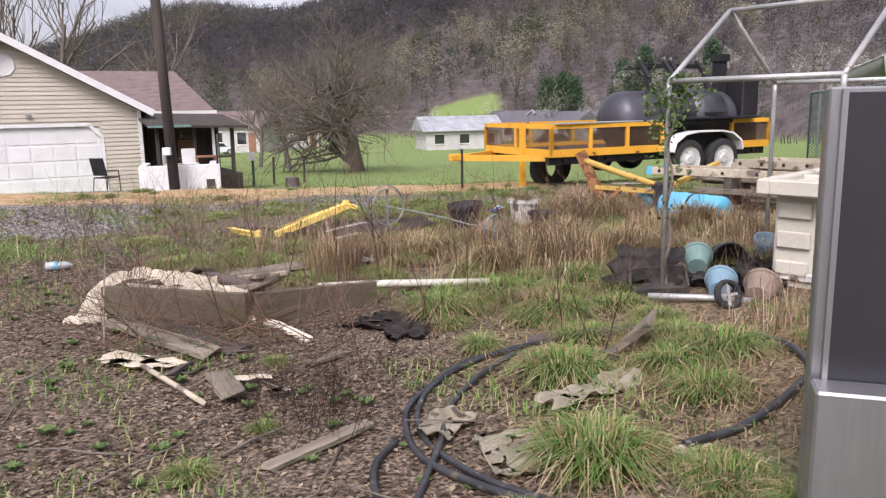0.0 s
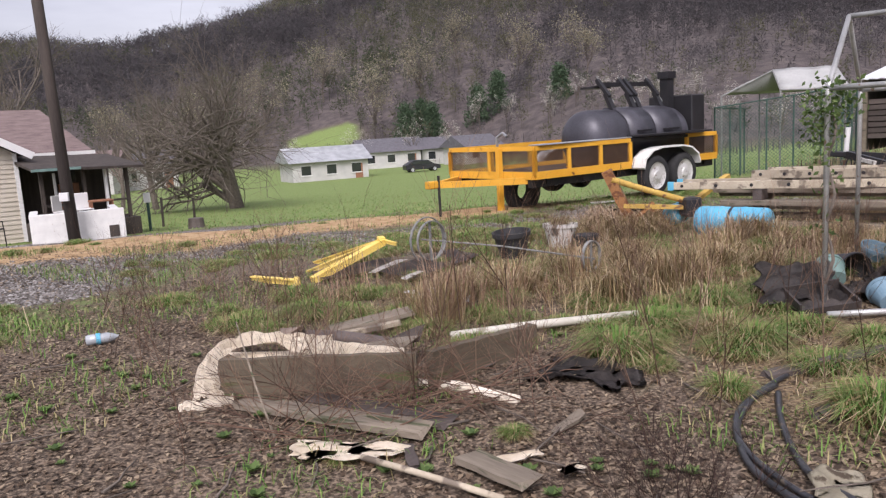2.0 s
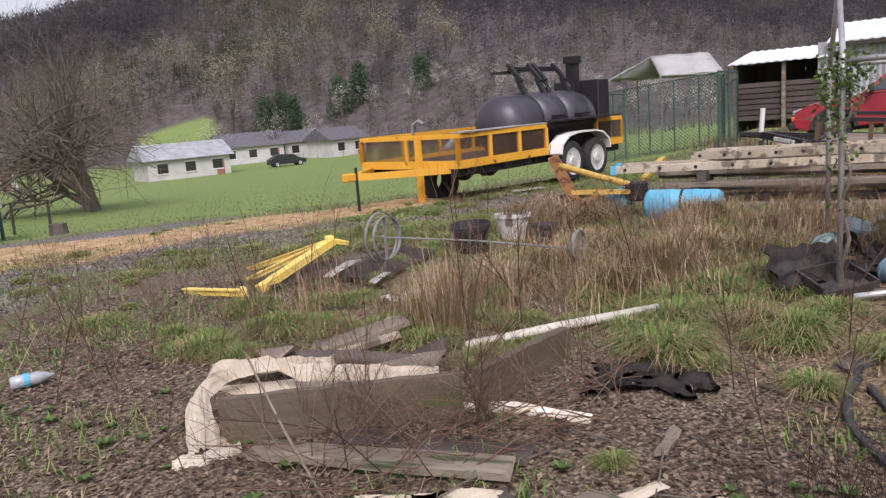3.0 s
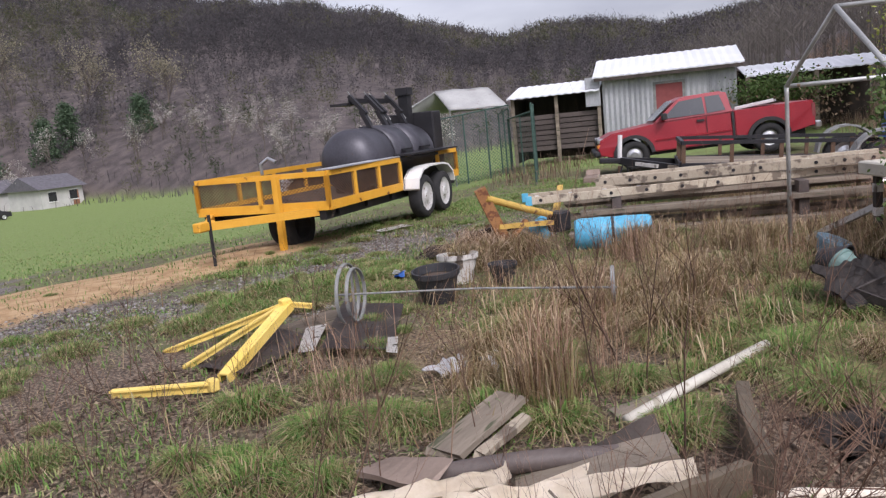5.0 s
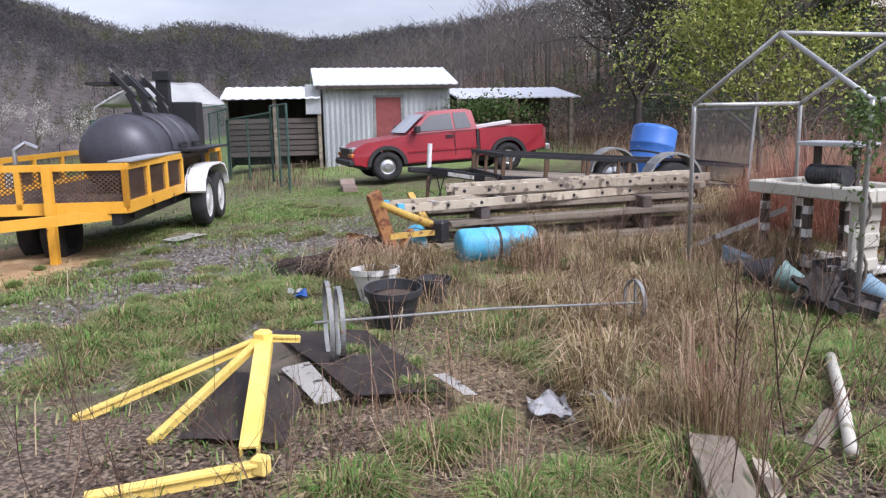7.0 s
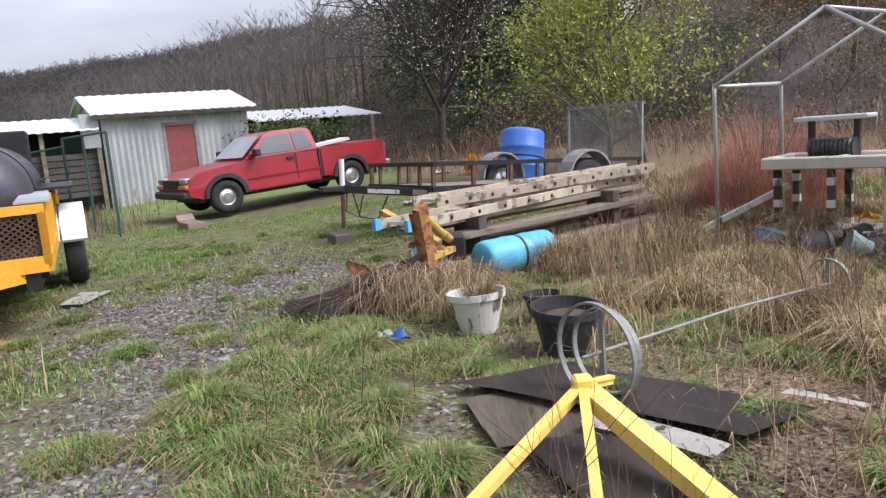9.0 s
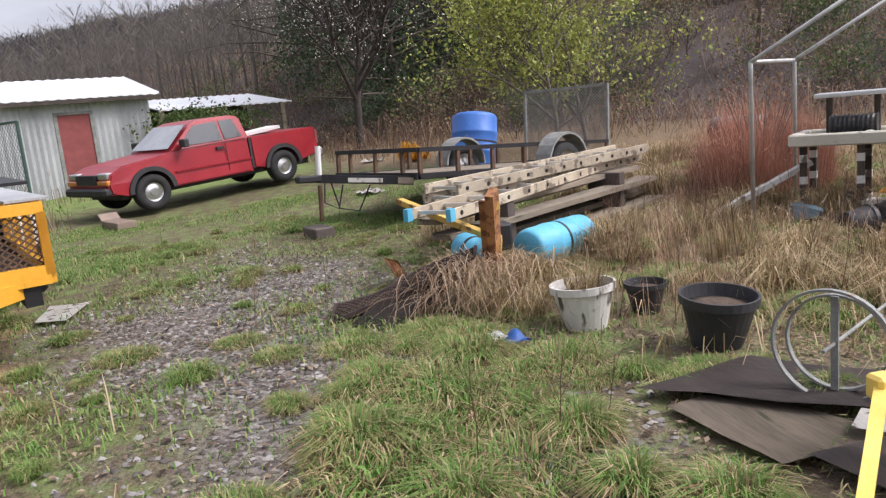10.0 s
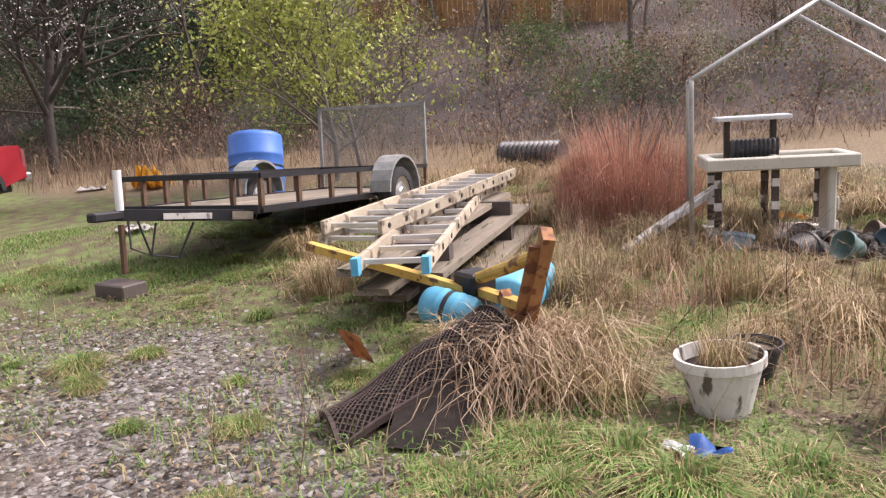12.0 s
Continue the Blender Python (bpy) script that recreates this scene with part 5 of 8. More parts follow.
# reel hoop with its rod
h = thing("reel_hoop", -0.64, 9.08, 0.27, 0, "grey metal reel hoop on a long rod", "reel")
ax = Vector((1.06, -1.66, -0.02)).normalized()
u = Vector((0, 0, 1))
v = ax.cross(u).normalized()
for off, r in ((-0.015, 0.235), (0.05, 0.2), (1.95, 0.13)):
    ring = [ax * off + (u * math.cos(k) + v * math.sin(k)) * r for k in np.linspace(0, 2 * math.pi, 37)]
    bm = bmesh.new()
    prev = None
    loops = []
    for p in ring[:-1]:
        d = (p - ax * off).normalized()
        loops.append([bm.verts.new(p + d * s + ax * e) for s, e in ((-0.005, -0.013), (0.005, -0.013), (0.005, 0.013), (-0.005, 0.013))])
    for k in range(36):
        a0, b0 = loops[k], loops[(k + 1) % 36]
        for m_ in range(4):
            bm.faces.new((a0[m_], a0[(m_ + 1) % 4], b0[(m_ + 1) % 4], b0[m_]))
    part("hoop", bm, M["dull"], h)
part("spoke", bar(ax * 0.03 + u * 0.2, ax * 0.03 - u * 0.2, 0.03, 0.012, up=tuple(ax)), M["dull"], h)
part("spoke", bar(ax * 1.95 + u * 0.13, ax * 1.95 - u * 0.13, 0.02, 0.012, up=tuple(ax)), M["dull"], h)
part("rod", tube([ax * -0.1, ax * 1.0 + u * 0.01, ax * 1.98 - u * 0.02], 0.008), M["dull"], h)


# pots
def pot(x, y, z, r, hgt, material, label, tilt=(0, 0), soil=True, rim=0.02, group="plant pots"):
    t = thing("plant_pot", x, y, z, 0, label, "pot", group, rx=tilt[0], ry=tilt[1])
    part("pot", lathe([(r * 0.58, 0), (r * 0.62, 0.0), (r * 0.95, hgt * 0.82), (r * 0.96, hgt * 0.84), (r * 1.04, hgt * 0.85), (r * 1.05, hgt), (r * 0.98, hgt), (r * 0.92, hgt * 0.8), (r * 0.56, 0.02), (0.001, 0.02)], 28), material, t, smooth=False)
    if soil:
        part("soil", lathe([(r * 0.93, hgt * 0.78), (r * 0.5, hgt * 0.82), (0.001, hgt * 0.8)], 20), M["soil"], t, smooth=True)
    return t


pot(0.26, 9.06, -0.02, 0.195, 0.31, M["potblack"], "large black plastic plant pot of soil", (2, -4))
pot(0.96, 9.5, -0.03, 0.19, 0.29, M["potwhite"], "weathered white plant pot with dead grass", (-2, 2))
pot(1.08, 9.05, -0.02, 0.13, 0.2, M["potblack"], "small black plastic pot in grass")
pot(1.86, 6.3, 0.1, 0.115, 0.18, M["teal"], "faded teal plant pot tipped over", (-62, 40), False)
pot(1.8, 5.72, 0.05, 0.11, 0.17, M["bluepot"], "faded blue plant pot tipped over", (-58, 55), False)
pot(1.97, 5.5, 0.06, 0.12, 0.18, M["brownpot"], "faded brown plant pot tipped over", (-50, 62), False)
pot(2.2, 6.7, 0.12, 0.14, 0.22, M["potblack"], "black plastic pot lying on its side", (95, 40), False)
pot(2.75, 6.4, 0.13, 0.15, 0.24, M["potblack"], "black plastic pot lying on its side", (96, -60), False)
pot(2.5, 6.15, 0.1, 0.13, 0.2, M["potblack"], "black plastic pot lying on its side", (96, 20), False)
pot(2.62, 6.8, 0.03, 0.13, 0.2, M["bluepot"], "faded blue pot among weeds", (20, 5), False)
tr = thing("black_tray", 1.45, 5.98, gz(1.5, 6.1) + 0.05, -16, "black plastic tray tipped against the pots", "tray", rx=13, ry=-6)
part("base", B((-0.18, 0.2, -0.14, 0.14, 0, 0.012)), M["debris"], tr)
for bxs in ((-0.18, 0.2, -0.15, -0.135, 0, 0.05), (-0.18, 0.2, 0.135, 0.15, 0, 0.09), (-0.195, -0.18, -0.15, 0.15, 0, 0.09), (0.2, 0.215, -0.15, 0.15, 0, 0.06)):
    part("side", B(bxs), M["debris"], tr)
rod("pvc_pipe", [(1.3, 5.72, 0.03), (1.62, 5.6, 0.04), (1.95, 5.5, 0.03)], 0.022, M["pipe"], "grey pipe lying by the pots", "pipe")
crumple("black_debris", 2.05, 6.05, gz(2, 6), 0.55, 0.4, 30, 0.08, M["debris"], "black plastic scraps heaped among the pots", "debris", seed=41, ragged=0.6)
crumple("black_sheet", 1.42, 6.18, gz(1.4, 6.2) + 0.02, 0.5, 0.32, -25, 0.06, M["debris"], "torn black pond-liner plastic propped by the pots", "sheeting", seed=47, ragged=0.5, tilt=0.22)
crumple("black_debris", 2.5, 6.5, gz(2.5, 6.5), 0.5, 0.35, 60, 0.07, M["debris"], "black plastic heap under the bench", "debris", seed=49, ragged=0.6)
crumple("black_debris", 2.2, 5.95, gz(2.2, 5.9), 0.45, 0.35, 15, 0.09, M["debris"], "black plastic scraps against the bench", "debris", seed=51, ragged=0.6)
crumple("black_debris", 1.62, 6.2, gz(1.6, 6.2), 0.5, 0.3, -20, 0.07, M["debris"], "torn black plastic by the tray", "debris", seed=43, ragged=0.7)
wh = thing("small_wheel", 1.74, 5.42, 0.1, 20, "small black plastic wheel leaning on pots", "wheel", rx=70)
part("tyre", lathe([(0.075, -0.02), (0.1, -0.02), (0.105, 0), (0.1, 0.02), (0.075, 0.02), (0.075, -0.02)], 20, cap=False), M["tyre"], wh, smooth=True)
part("hub", bar((-0.08, 0, 0), (0.08, 0, 0), 0.02, 0.015), M["pipe"], wh)
part("hub", bar((0, -0.08, 0), (0, 0.08, 0), 0.02, 0.015), M["pipe"], wh)


# black poly pipe coils
def coil(pts, r, label):
    P = []
    for k, (x, y) in enumerate(pts):
        P.append((x, y, gz(x, y) + r + 0.012 * (k % 2)))
    rod("black_hose", smooth_path(P, 6), r, M["hose"], label, "hose", "coiled hoses", 8)


coil([(0.3, 4.9), (-0.05, 4.7), (-0.26, 4.4), (-0.38, 4.05), (-0.33, 3.6), (-0.15, 3.25), (0.08, 3.0), (0.28, 2.75), (0.45, 2.45)], 0.016, "long black poly pipe coiled in the grass")
coil([(0.45, 5.0), (0.1, 4.8), (-0.2, 4.5), (-0.32, 4.1), (-0.28, 3.7), (-0.05, 3.2), (0.25, 2.9)], 0.014, "black poly pipe coiled in the grass")
coil([(0.24, 4.8), (-0.0, 4.45), (-0.18, 4.06), (-0.22, 3.7), (-0.3, 3.3), (-0.35, 3.0)], 0.016, "black poly pipe lying over the coil")
coil([(-0.42, 3.75), (-0.5, 3.45), (-0.45, 3.1), (-0.3, 2.85)], 0.016, "short black hose in mud")
coil([(1.0, 5.05), (1.25, 4.95), (1.48, 4.76), (1.62, 4.4), (1.55, 4.0), (1.3, 3.68), (0.98, 3.42), (0.7, 3.3)], 0.018, "black poly pipe looping through dead grass")
rod("pipe_sleeve", [(0.95, 3.41, 0.03), (0.66, 3.29, 0.03)], 0.036, M["tarp"], "grey-green sleeve on the black pipe", "sleeve")

# plastic drum lying in the weeds, and a smaller one


def drum(x, y, z, r, L, material, label, rz=0, rx=0, ry=0, name="plastic_drum"):
    t = thing(name, x, y, z, rz, label, "drum", "plastic drums", rx=rx, ry=ry)
    k = L / 2
    prof = [(0.001, -k), (r * 0.85, -k), (r * 0.97, -k + 0.03), (r, -k + 0.07), (r, -k * 0.4), (r * 1.03, -k * 0.36), (r * 1.03, -k * 0.3), (r, -k * 0.26), (r, k * 0.26), (r * 1.03, k * 0.3), (r * 1.03, k * 0.36), (r, k * 0.4), (r, k - 0.07), (r * 0.97, k - 0.03), (r * 0.85, k), (0.001, k)]
    part("body", lathe(prof, 28), material, t, smooth=True)
    part("bung", lathe([(0.035, k), (0.035, k + 0.015), (0.001, k + 0.015)], 12, at=(r * 0.5, 0, 0)), material, t)
    part("strap", lathe([(r * 1.01, -0.015), (r * 1.015, 0), (r * 1.01, 0.015)], 28), M["black"], t)


drum(2.82, 9.0, 0.17, 0.17, 0.8, M["sky"], "light blue plastic drum lying in dead grass", rz=-56, ry=90)
drum(2.6, 9.78, 0.22, 0.12, 0.34, M["sky"], "small blue plastic canister among scrap", rz=20, ry=80, name="canister")
drum(9.6, 7.95, gz(9.5, 7.9) + 0.5, 0.39, 1.0, M["blue"], "tilted blue plastic drum beside the trailer", rz=-35, ry=14)

# rusty plough frame
p = thing("plough_frame", 1.6, 9.8, 0, 0, "rusty yellow steel plough frame in dead grass", "implement")
part("upright", bar((0.46, -0.05, -0.02), (0.1, 0.03, 0.78), 0.12, 0.06, up=(0.6, 0.8, 0)), M["rust"], p, "rusty flat upright")
part("upright_web", bar((0.4, 0.0, 0.12), (0.12, 0.07, 0.72), 0.02, 0.1, up=(0.6, 0.8, 0)), M["rust"], p)
part("beam", tube([(0.15, 0, 0.68), (0.55, -0.1, 0.53), (1.04, -0.23, 0.36)], 0.037, seg=12), M["oldyellow"], p, "faded yellow tube beam")
part("beam", bar((0.28, -0.02, 0.36), (1.05, -0.25, 0.3), 0.07, 0.05), M["oldyellow"], p, "faded yellow lower beam")
part("gusset", bar((0.3, -0.02, 0.1), (0.62, -0.12, 0.38), 0.06, 0.04), M["rust"], p)
part("drawbar", bar((1.0, -0.2, 0.3), (1.95, 0.4, 0.58), 0.07, 0.05), M["oldyellow"], p, "faded yellow drawbar")
part("clamp", B((0.93, 1.13, -0.34, -0.14, 0.2, 0.42)), M["black"], p, bevel=0.02)
bl = bmesh.new()
gr = []
for i in range(9):
    a_ = -0.3 + i * 0.2
    gr.append([bl.verts.new((0.95 + 0.32 * math.sin(a_), 0.42 + 0.2 * math.cos(a_) + 0.03 * j, 0.04 + 0.06 * j + 0.05 * math.cos(a_ * 2))) for j in range(4)])
for a_, b_ in zip(gr, gr[1:]):
    for j in range(3):
        bl.faces.new((a_[j], a_[j + 1], b_[j + 1], b_[j]))
bmesh.ops.solidify(bl, geom=bl.faces[:], thickness=0.015)
part("mouldboard", bl, M["rust"], p, "curved rusty blade", smooth=True)

M["wire"] = mat("weathered_wire", (0.03, 0.022, 0.02), (0.085, 0.058, 0.047), 0.7, 0.3, 8, 60, 0.2)
# rusty mesh ramp half under dead grass
def mesh_ramp():
    r = thing("mesh_ramp", 1.82, 10.99, -0.02, 0, "dark rusty expanded-metal ramp propped in dead grass", "ramp")
    nu, nv = 26, 9
    U, Wv = Vector((0.06, -1.05, 0.0)), Vector((0.36, -0.1, 0.02))

    def at(a, b):
        return U * a + Wv * b + Vector((0, 0, 0.02 + 0.3 * a ** 1.1 + 0.05 * math.sin(math.pi * b) + 0.015 * math.sin(9 * a + 3 * b)))

    bm = bmesh.new()
    for i in range(nu):
        for j in range(nv):
            a0, a1, am = i / nu, (i + 1) / nu, (i + 0.5) / nu
            b0, b1, bm_ = j / nv, (j + 1) / nv, (j + 0.5) / nv
            for p, q in (((a0, bm_), (am, b1)), ((am, b1), (a1, bm_)), ((a1, bm_), (am, b0)), ((am, b0), (a0, bm_))):
                bar(at(*p), at(*q), 0.006, 0.009, bm)
    part("mesh", bm, M["wire"], r, "rusty expanded-metal diamond mesh")
    for a, b in (((0, 0), (1, 0)), ((0, 1), (1, 1)), ((0, 0), (0, 1)), ((1, 0), (1, 1))):
        bm = bmesh.new()
        for k in range(8):
            p = at(a[0] + (b[0] - a[0]) * k / 8, a[1] + (b[1] - a[1]) * k / 8)
            q = at(a[0] + (b[0] - a[0]) * (k + 1) / 8, a[1] + (b[1] - a[1]) * (k + 1) / 8)
            bar(p, q, 0.02, 0.03, bm)
        part("frame", bm, M["wire"], r)


mesh_ramp()
# added black sheet: darkens the gap below the mesh in place of real shade
slab("rubber_mat", [(1.86, 10.95, 0.012), (1.95, 9.95, 0.03), (2.3, 9.9, 0.03), (2.2, 10.85, 0.012)], 0.02, M["debris"], "black sheet painting the shade under the mesh ramp", "mat")
slab("dark_board", [(1.66, 10.86, 0.02), (1.42, 10.66, 0.02), (1.9, 9.98, 0.2), (2.25, 10.3, 0.2)], 0.025, M["dark"], "wet dark board under the mesh ramp")


def straw_drape(n=420):
    """Long dead stems bowing over from the crown of the heap to the ground."""
    t = thing("straw_heap", 1.78, 9.95, 0, 0, "heap of long drooping pale dead stems", "dead grass")
    a = rng.uniform(0, 2 * np.pi, n)
    a = np.where(rng.random(n) < 0.65, rng.normal(2.6, 1.0, n), a)
    L, top = rng.uniform(0.18, 0.58, n) * rng.uniform(0.7, 1.2, n), rng.uniform(0.12, 0.42, n)
    sx, sy = rng.normal(0, 0.13, n), rng.normal(0, 0.2, n)
    K = 7
    P = np.zeros((n, K, 2, 3))
    for k in range(K):
        f = k / (K - 1)
        d = L * f
        z = top * (0.55 + 1.7 * f - 2.25 * f * f) + 0.015
        wob = (0.05 * np.sin(5 * f + a * 9) + 0.03 * np.sin(11 * f + a * 23)) * f
        for e in (0, 1):
            w = (e - 0.5) * 0.006 * (1.15 - 0.8 * f)
            P[:, k, e, 0] = sx + np.cos(a) * d - np.sin(a) * (w + wob)
            P[:, k, e, 1] = sy + np.sin(a) * d + np.cos(a) * (w + wob)
            P[:, k, e, 2] = np.maximum(z, 0.01)
    F = []
    base = np.arange(n) * K * 2
    for k in range(K - 1):
        F.append(np.stack([base + 2 * k, base + 2 * k + 1, base + 2 * k + 3, base + 2 * k + 2], -1))
    soup("stem_mass", P.reshape(-1, 3), np.concatenate(F), M["pale_straw"], t)


M["pale_straw"] = blade_mat("pale_dead_stems", [(0.16, 0.1, 0.065), (0.3, 0.2, 0.125), (0.44, 0.32, 0.21), (0.52, 0.42, 0.31)], 0.75)
straw_drape()


# ladders on a timber stack
def ladder(p, q, w, label, sect=0.09, rungs=9, tips=True):
    p, q = Vector(p), Vector(q)
    t = thing("ladder", *p, math.degrees(math.atan2(q.y - p.y, q.x - p.x)), label, "ladder", "stacked ladders")
    L, dz = math.hypot(q.x - p.x, q.y - p.y), q.z - p.z
    for s in (-1, 1):
        part("rail", bar((0, s * w / 2, 0), (L, s * w / 2, dz), 0.035, sect), M["ladder"], t, bevel=0.004)
        if tips:
            part("rail_tip", bar((-0.012, s * w / 2, 0), (0.06, s * w / 2, dz * 0.06 / L), 0.045, sect + 0.012), M["sky"], t, "blue plastic rail tip")
    for k in range(rungs):
        f = (k + 0.4) / rungs
        part("rung", bar((L * f, -w / 2, dz * f), (L * f, w / 2, dz * f), 0.04, 0.03), M["alu"], t)
        for s in (-1, 1):
            part("rung_end", lathe([(0.02, -0.004), (0.02, 0.004)], 8, axis="y", at=(L * f, s * (w / 2 + 0.0195), dz * f)), M["black"], t, "dark rung end")


ladder((2.73, 10.1, 0.53), (4.95, 7.85, 0.55), 0.42, "cream fibreglass ladder with blue tips", rungs=8)
ladder((3.72, 9.78, 0.62), (5.3, 7.1, 0.68), 0.46, "long cream extension ladder on the stack", sect=0.1, rungs=11, tips=False)
ladder((3.77, 9.78, 0.52), (5.4, 7.15, 0.57), 0.46, "lower section of cream extension ladder", sect=0.09, rungs=11, tips=False)
for k, (x, y, xx, yy, z) in enumerate(((3.2, 9.9, 5.1, 7.2, 0.42), (3.35, 10.0, 5.3, 7.3, 0.36), (3.1, 9.6, 4.9, 7.1, 0.3), (3.3, 9.9, 5.2, 7.2, 0.22), (3.4, 9.7, 5.3, 7.0, 0.12), (3.0, 9.7, 4.9, 7.0, 0.06))):
    plank((x, y, z), (xx, yy, z + 0.03), 0.24, 0.05, M["oldwood"], "weathered grey timber in the stack", group="timber stack")
for x, y in ((3.45, 9.35), (4.6, 7.75)):
    bk_ = thing("timber_bearer", x, y, gz(x, y), 35, "dark timber bearer under the ladders", "block")
    part("bearer", B((-0.2, 0.2, -0.05, 0.05, -0.02, 0.46)), M["wetwood"], bk_)


# moulded workbench with shelf
def workbench():
    t = thing("plastic_workbench", 2.115, 5.834, gz(2.4, 6.1), math.degrees(math.atan2(0.776, 0.865)), "dirty beige moulded plastic workbench", "workbench")
    L, D, Z = 1.17, 0.6, 0.72
    bm = B((0, L, -D, 0, Z - 0.02, Z + 0.02))
    part("top", bm, M["beige"], t, bevel=0.008)
    for nm, b in (("rim", (-0.03, L + 0.03, -0.06, 0.03, Z - 0.05, Z + 0.06)), ("rim", (-0.03, L + 0.03, -D - 0.03, -D + 0.05, Z - 0.05, Z + 0.06)), ("rim", (-0.03, 0.06, -D + 0.05, -0.06, Z - 0.05, Z + 0.06)), ("rim", (L - 0.06, L + 0.03, -D + 0.05, -0.06, Z - 0.05, Z + 0.06)), ("divider", (L / 2 - 0.03, L / 2 + 0.03, -D + 0.05, -0.06, Z, Z + 0.05))):
        part(nm, B(b), M["beige"], t, bevel=0.012)
    part("end_panel", B((0.13, 0.2, -0.34, -0.05, 0.0, Z - 0.03)), M["beige"], t, "ribbed beige end panel", bevel=0.015)
    for k in range(3):
        part("rib", B((0.1, 0.13, -0.31, -0.08, 0.08 + k * 0.21, 0.2 + k * 0.21)), M["beige"], t, bevel=0.01)
    for x, y in ((0.16, -D + 0.08), (0.62, -0.08), (L - 0.08, -0.08), (L - 0.08, -D + 0.08), (0.62, -D + 0.08)):
        leg = part("leg", B((x - 0.028, x + 0.028, y - 0.028, y + 0.028, 0, Z - 0.03)), M["dark"], t, "dark leg with white bands")
        for z in (0.1, 0.32, 0.52):
            part("band", B((x - 0.031, x + 0.031, y - 0.031, y + 0.031, z, z + 0.07)), M["potwhite"], leg)
    part("lower_shelf", B((0.1, L, -D + 0.04, -0.04, 0.06, 0.12)), M["potwhite"], t, "dirty white lower shelf", bevel=0.01)
    part("brace", bar((L - 0.1, -0.3, 0.5), (L + 0.75, 0.15, 0.02), 0.1, 0.05), M["potwhite"], t, "white plank leaning on the bench")
    for x in (0.55, 0.95):
        part("shelf_post", B((x - 0.025, x + 0.025, -D + 0.04, -D + 0.09, Z, Z + 0.36)), M["dark"], t)
    part("upper_shelf", B((0.42, 1.06, -D - 0.06, -D + 0.22, Z + 0.36, Z + 0.4)), M["tin"], t, "grey metal upper shelf", bevel=0.008)


workbench()
c = thing("corrugated_hose", 2.95, 6.0, gz(2.4, 6.1) + 0.83, 41, "black corrugated hose lying on the workbench", "hose")
prof = []
for k in range(22):
    prof.append((0.075 if k % 2 else 0.092, -0.2 + k * 0.019))
part("hose", lathe(prof, 20, axis="x"), M["hose"], c)
crumple("yellow_rag", 2.72, 5.75, gz(2.7, 5.7) + 0.13, 0.25, 0.2, 30, 0.09, M["yellow"], "crumpled yellow rag on the lower shelf", "rag", seed=21)
c = thing("corrugated_pipe", 8.4, 3.6, gz(8.4, 3.6) + 0.24, 20, "black corrugated drain pipe on the bank", "pipe")
part("pipe", lathe([(0.2 if k % 2 else 0.235, -0.55 + k * 0.045) for k in range(26)], 24, axis="x"), M["hose"], c)
crumple("yellow_toy", 13.3, 8.4, gz(13.3, 8.4), 0.6, 0.5, 30, 0.3, M["yellow"], "yellow plastic scrap heap in the weeds", "scrap", seed=22)
for x, y, rz in ((9.0, 9.9, 10), (14.3, 9.2, 60)):
    crumple("scrap_sheet", x, y, gz(x, y), 0.5, 0.35, rz, 0.05, M["potwhite"], "pale scrap sheet in the weeds", "scrap", seed=int(x))


# tall stainless cabinet by the path
c = thing("metal_cabinet", 0.83, 2.68, gz(0.9, 2.6), -20, "stainless cabinet with charcoal panel and steel drawer", "cabinet")
part("carcass", B((0, 0.8, 0.02, 0.1, -0.02, 1.3)), M["steel"], c, bevel=0.006)
part("panel", B((0.045, 0.8, 0.0, 0.02, 0.4, 1.285)), M["charcoal"], c, "charcoal upper panel")
part("edge_trim", B((0.03, 0.045, -0.006, 0.02, 0.0, 1.295)), M["steel"], c)
part("drawer", B((0.0, 0.8, -0.12, 0.0, 0.02, 0.47)), M["steel"], c, "brushed steel drawer front", bevel=0.008)

# green metal patio chair on the drive
ch = thing("patio_chair", -8.75, 21.8, gz(-8.75, 21.8), 160, "dark metal patio chair on the gravel", "chair")
part("seat", B((-0.24, 0.24, -0.24, 0.24, 0.42, 0.45)), M["black"], ch, bevel=0.01)
part("backrest", bar((-0.02, 0.24, 0.5), (-0.02, 0.36, 0.98), 0.46, 0.03, up=(0, 1, 0)), M["black"], ch, bevel=0.008)
for x in (-0.23, 0.23):
    part("leg", tube([(x, -0.24, 0), (x, -0.22, 0.43), (x, -0.2, 0.62), (x, 0.26, 0.64)], 0.014), M["black"], ch)
    part("leg", tube([(x, 0.3, 0), (x, 0.22, 0.43)], 0.014), M["black"], ch)


M["green"] = mat("green_netting", (0.03, 0.065, 0.052), (0.055, 0.1, 0.08), 0.7, 0, 5, 40, 0)


# kennel: green mesh panels on posts, and a tarp canopy
def fence_panel(p, q, hgt, n, name="fence_panel", label="dark green chain-link fence panel on posts"):
    p, q = Vector((*p, gz(*p))), Vector((*q, gz(*q)))
    t = thing(name, *p, 0, label, "fence", "kennel fence")
    d = q - p
    for k in range(n + 1):
        e = d * (k / n)
        part("post", tube([e, e + Vector((0, 0, hgt))], 0.025, seg=6), M["green"], t)
    part("rail", tube([Vector((0, 0, hgt)), d + Vector((0, 0, hgt))], 0.02, seg=6), M["green"], t)
    part("netting", mesh_grid((0, 0, 0.03), d, (0, 0, hgt - 0.05), int(d.length / 0.1), int(hgt / 0.1), 0.0045), M["green"], t, "green wire netting")


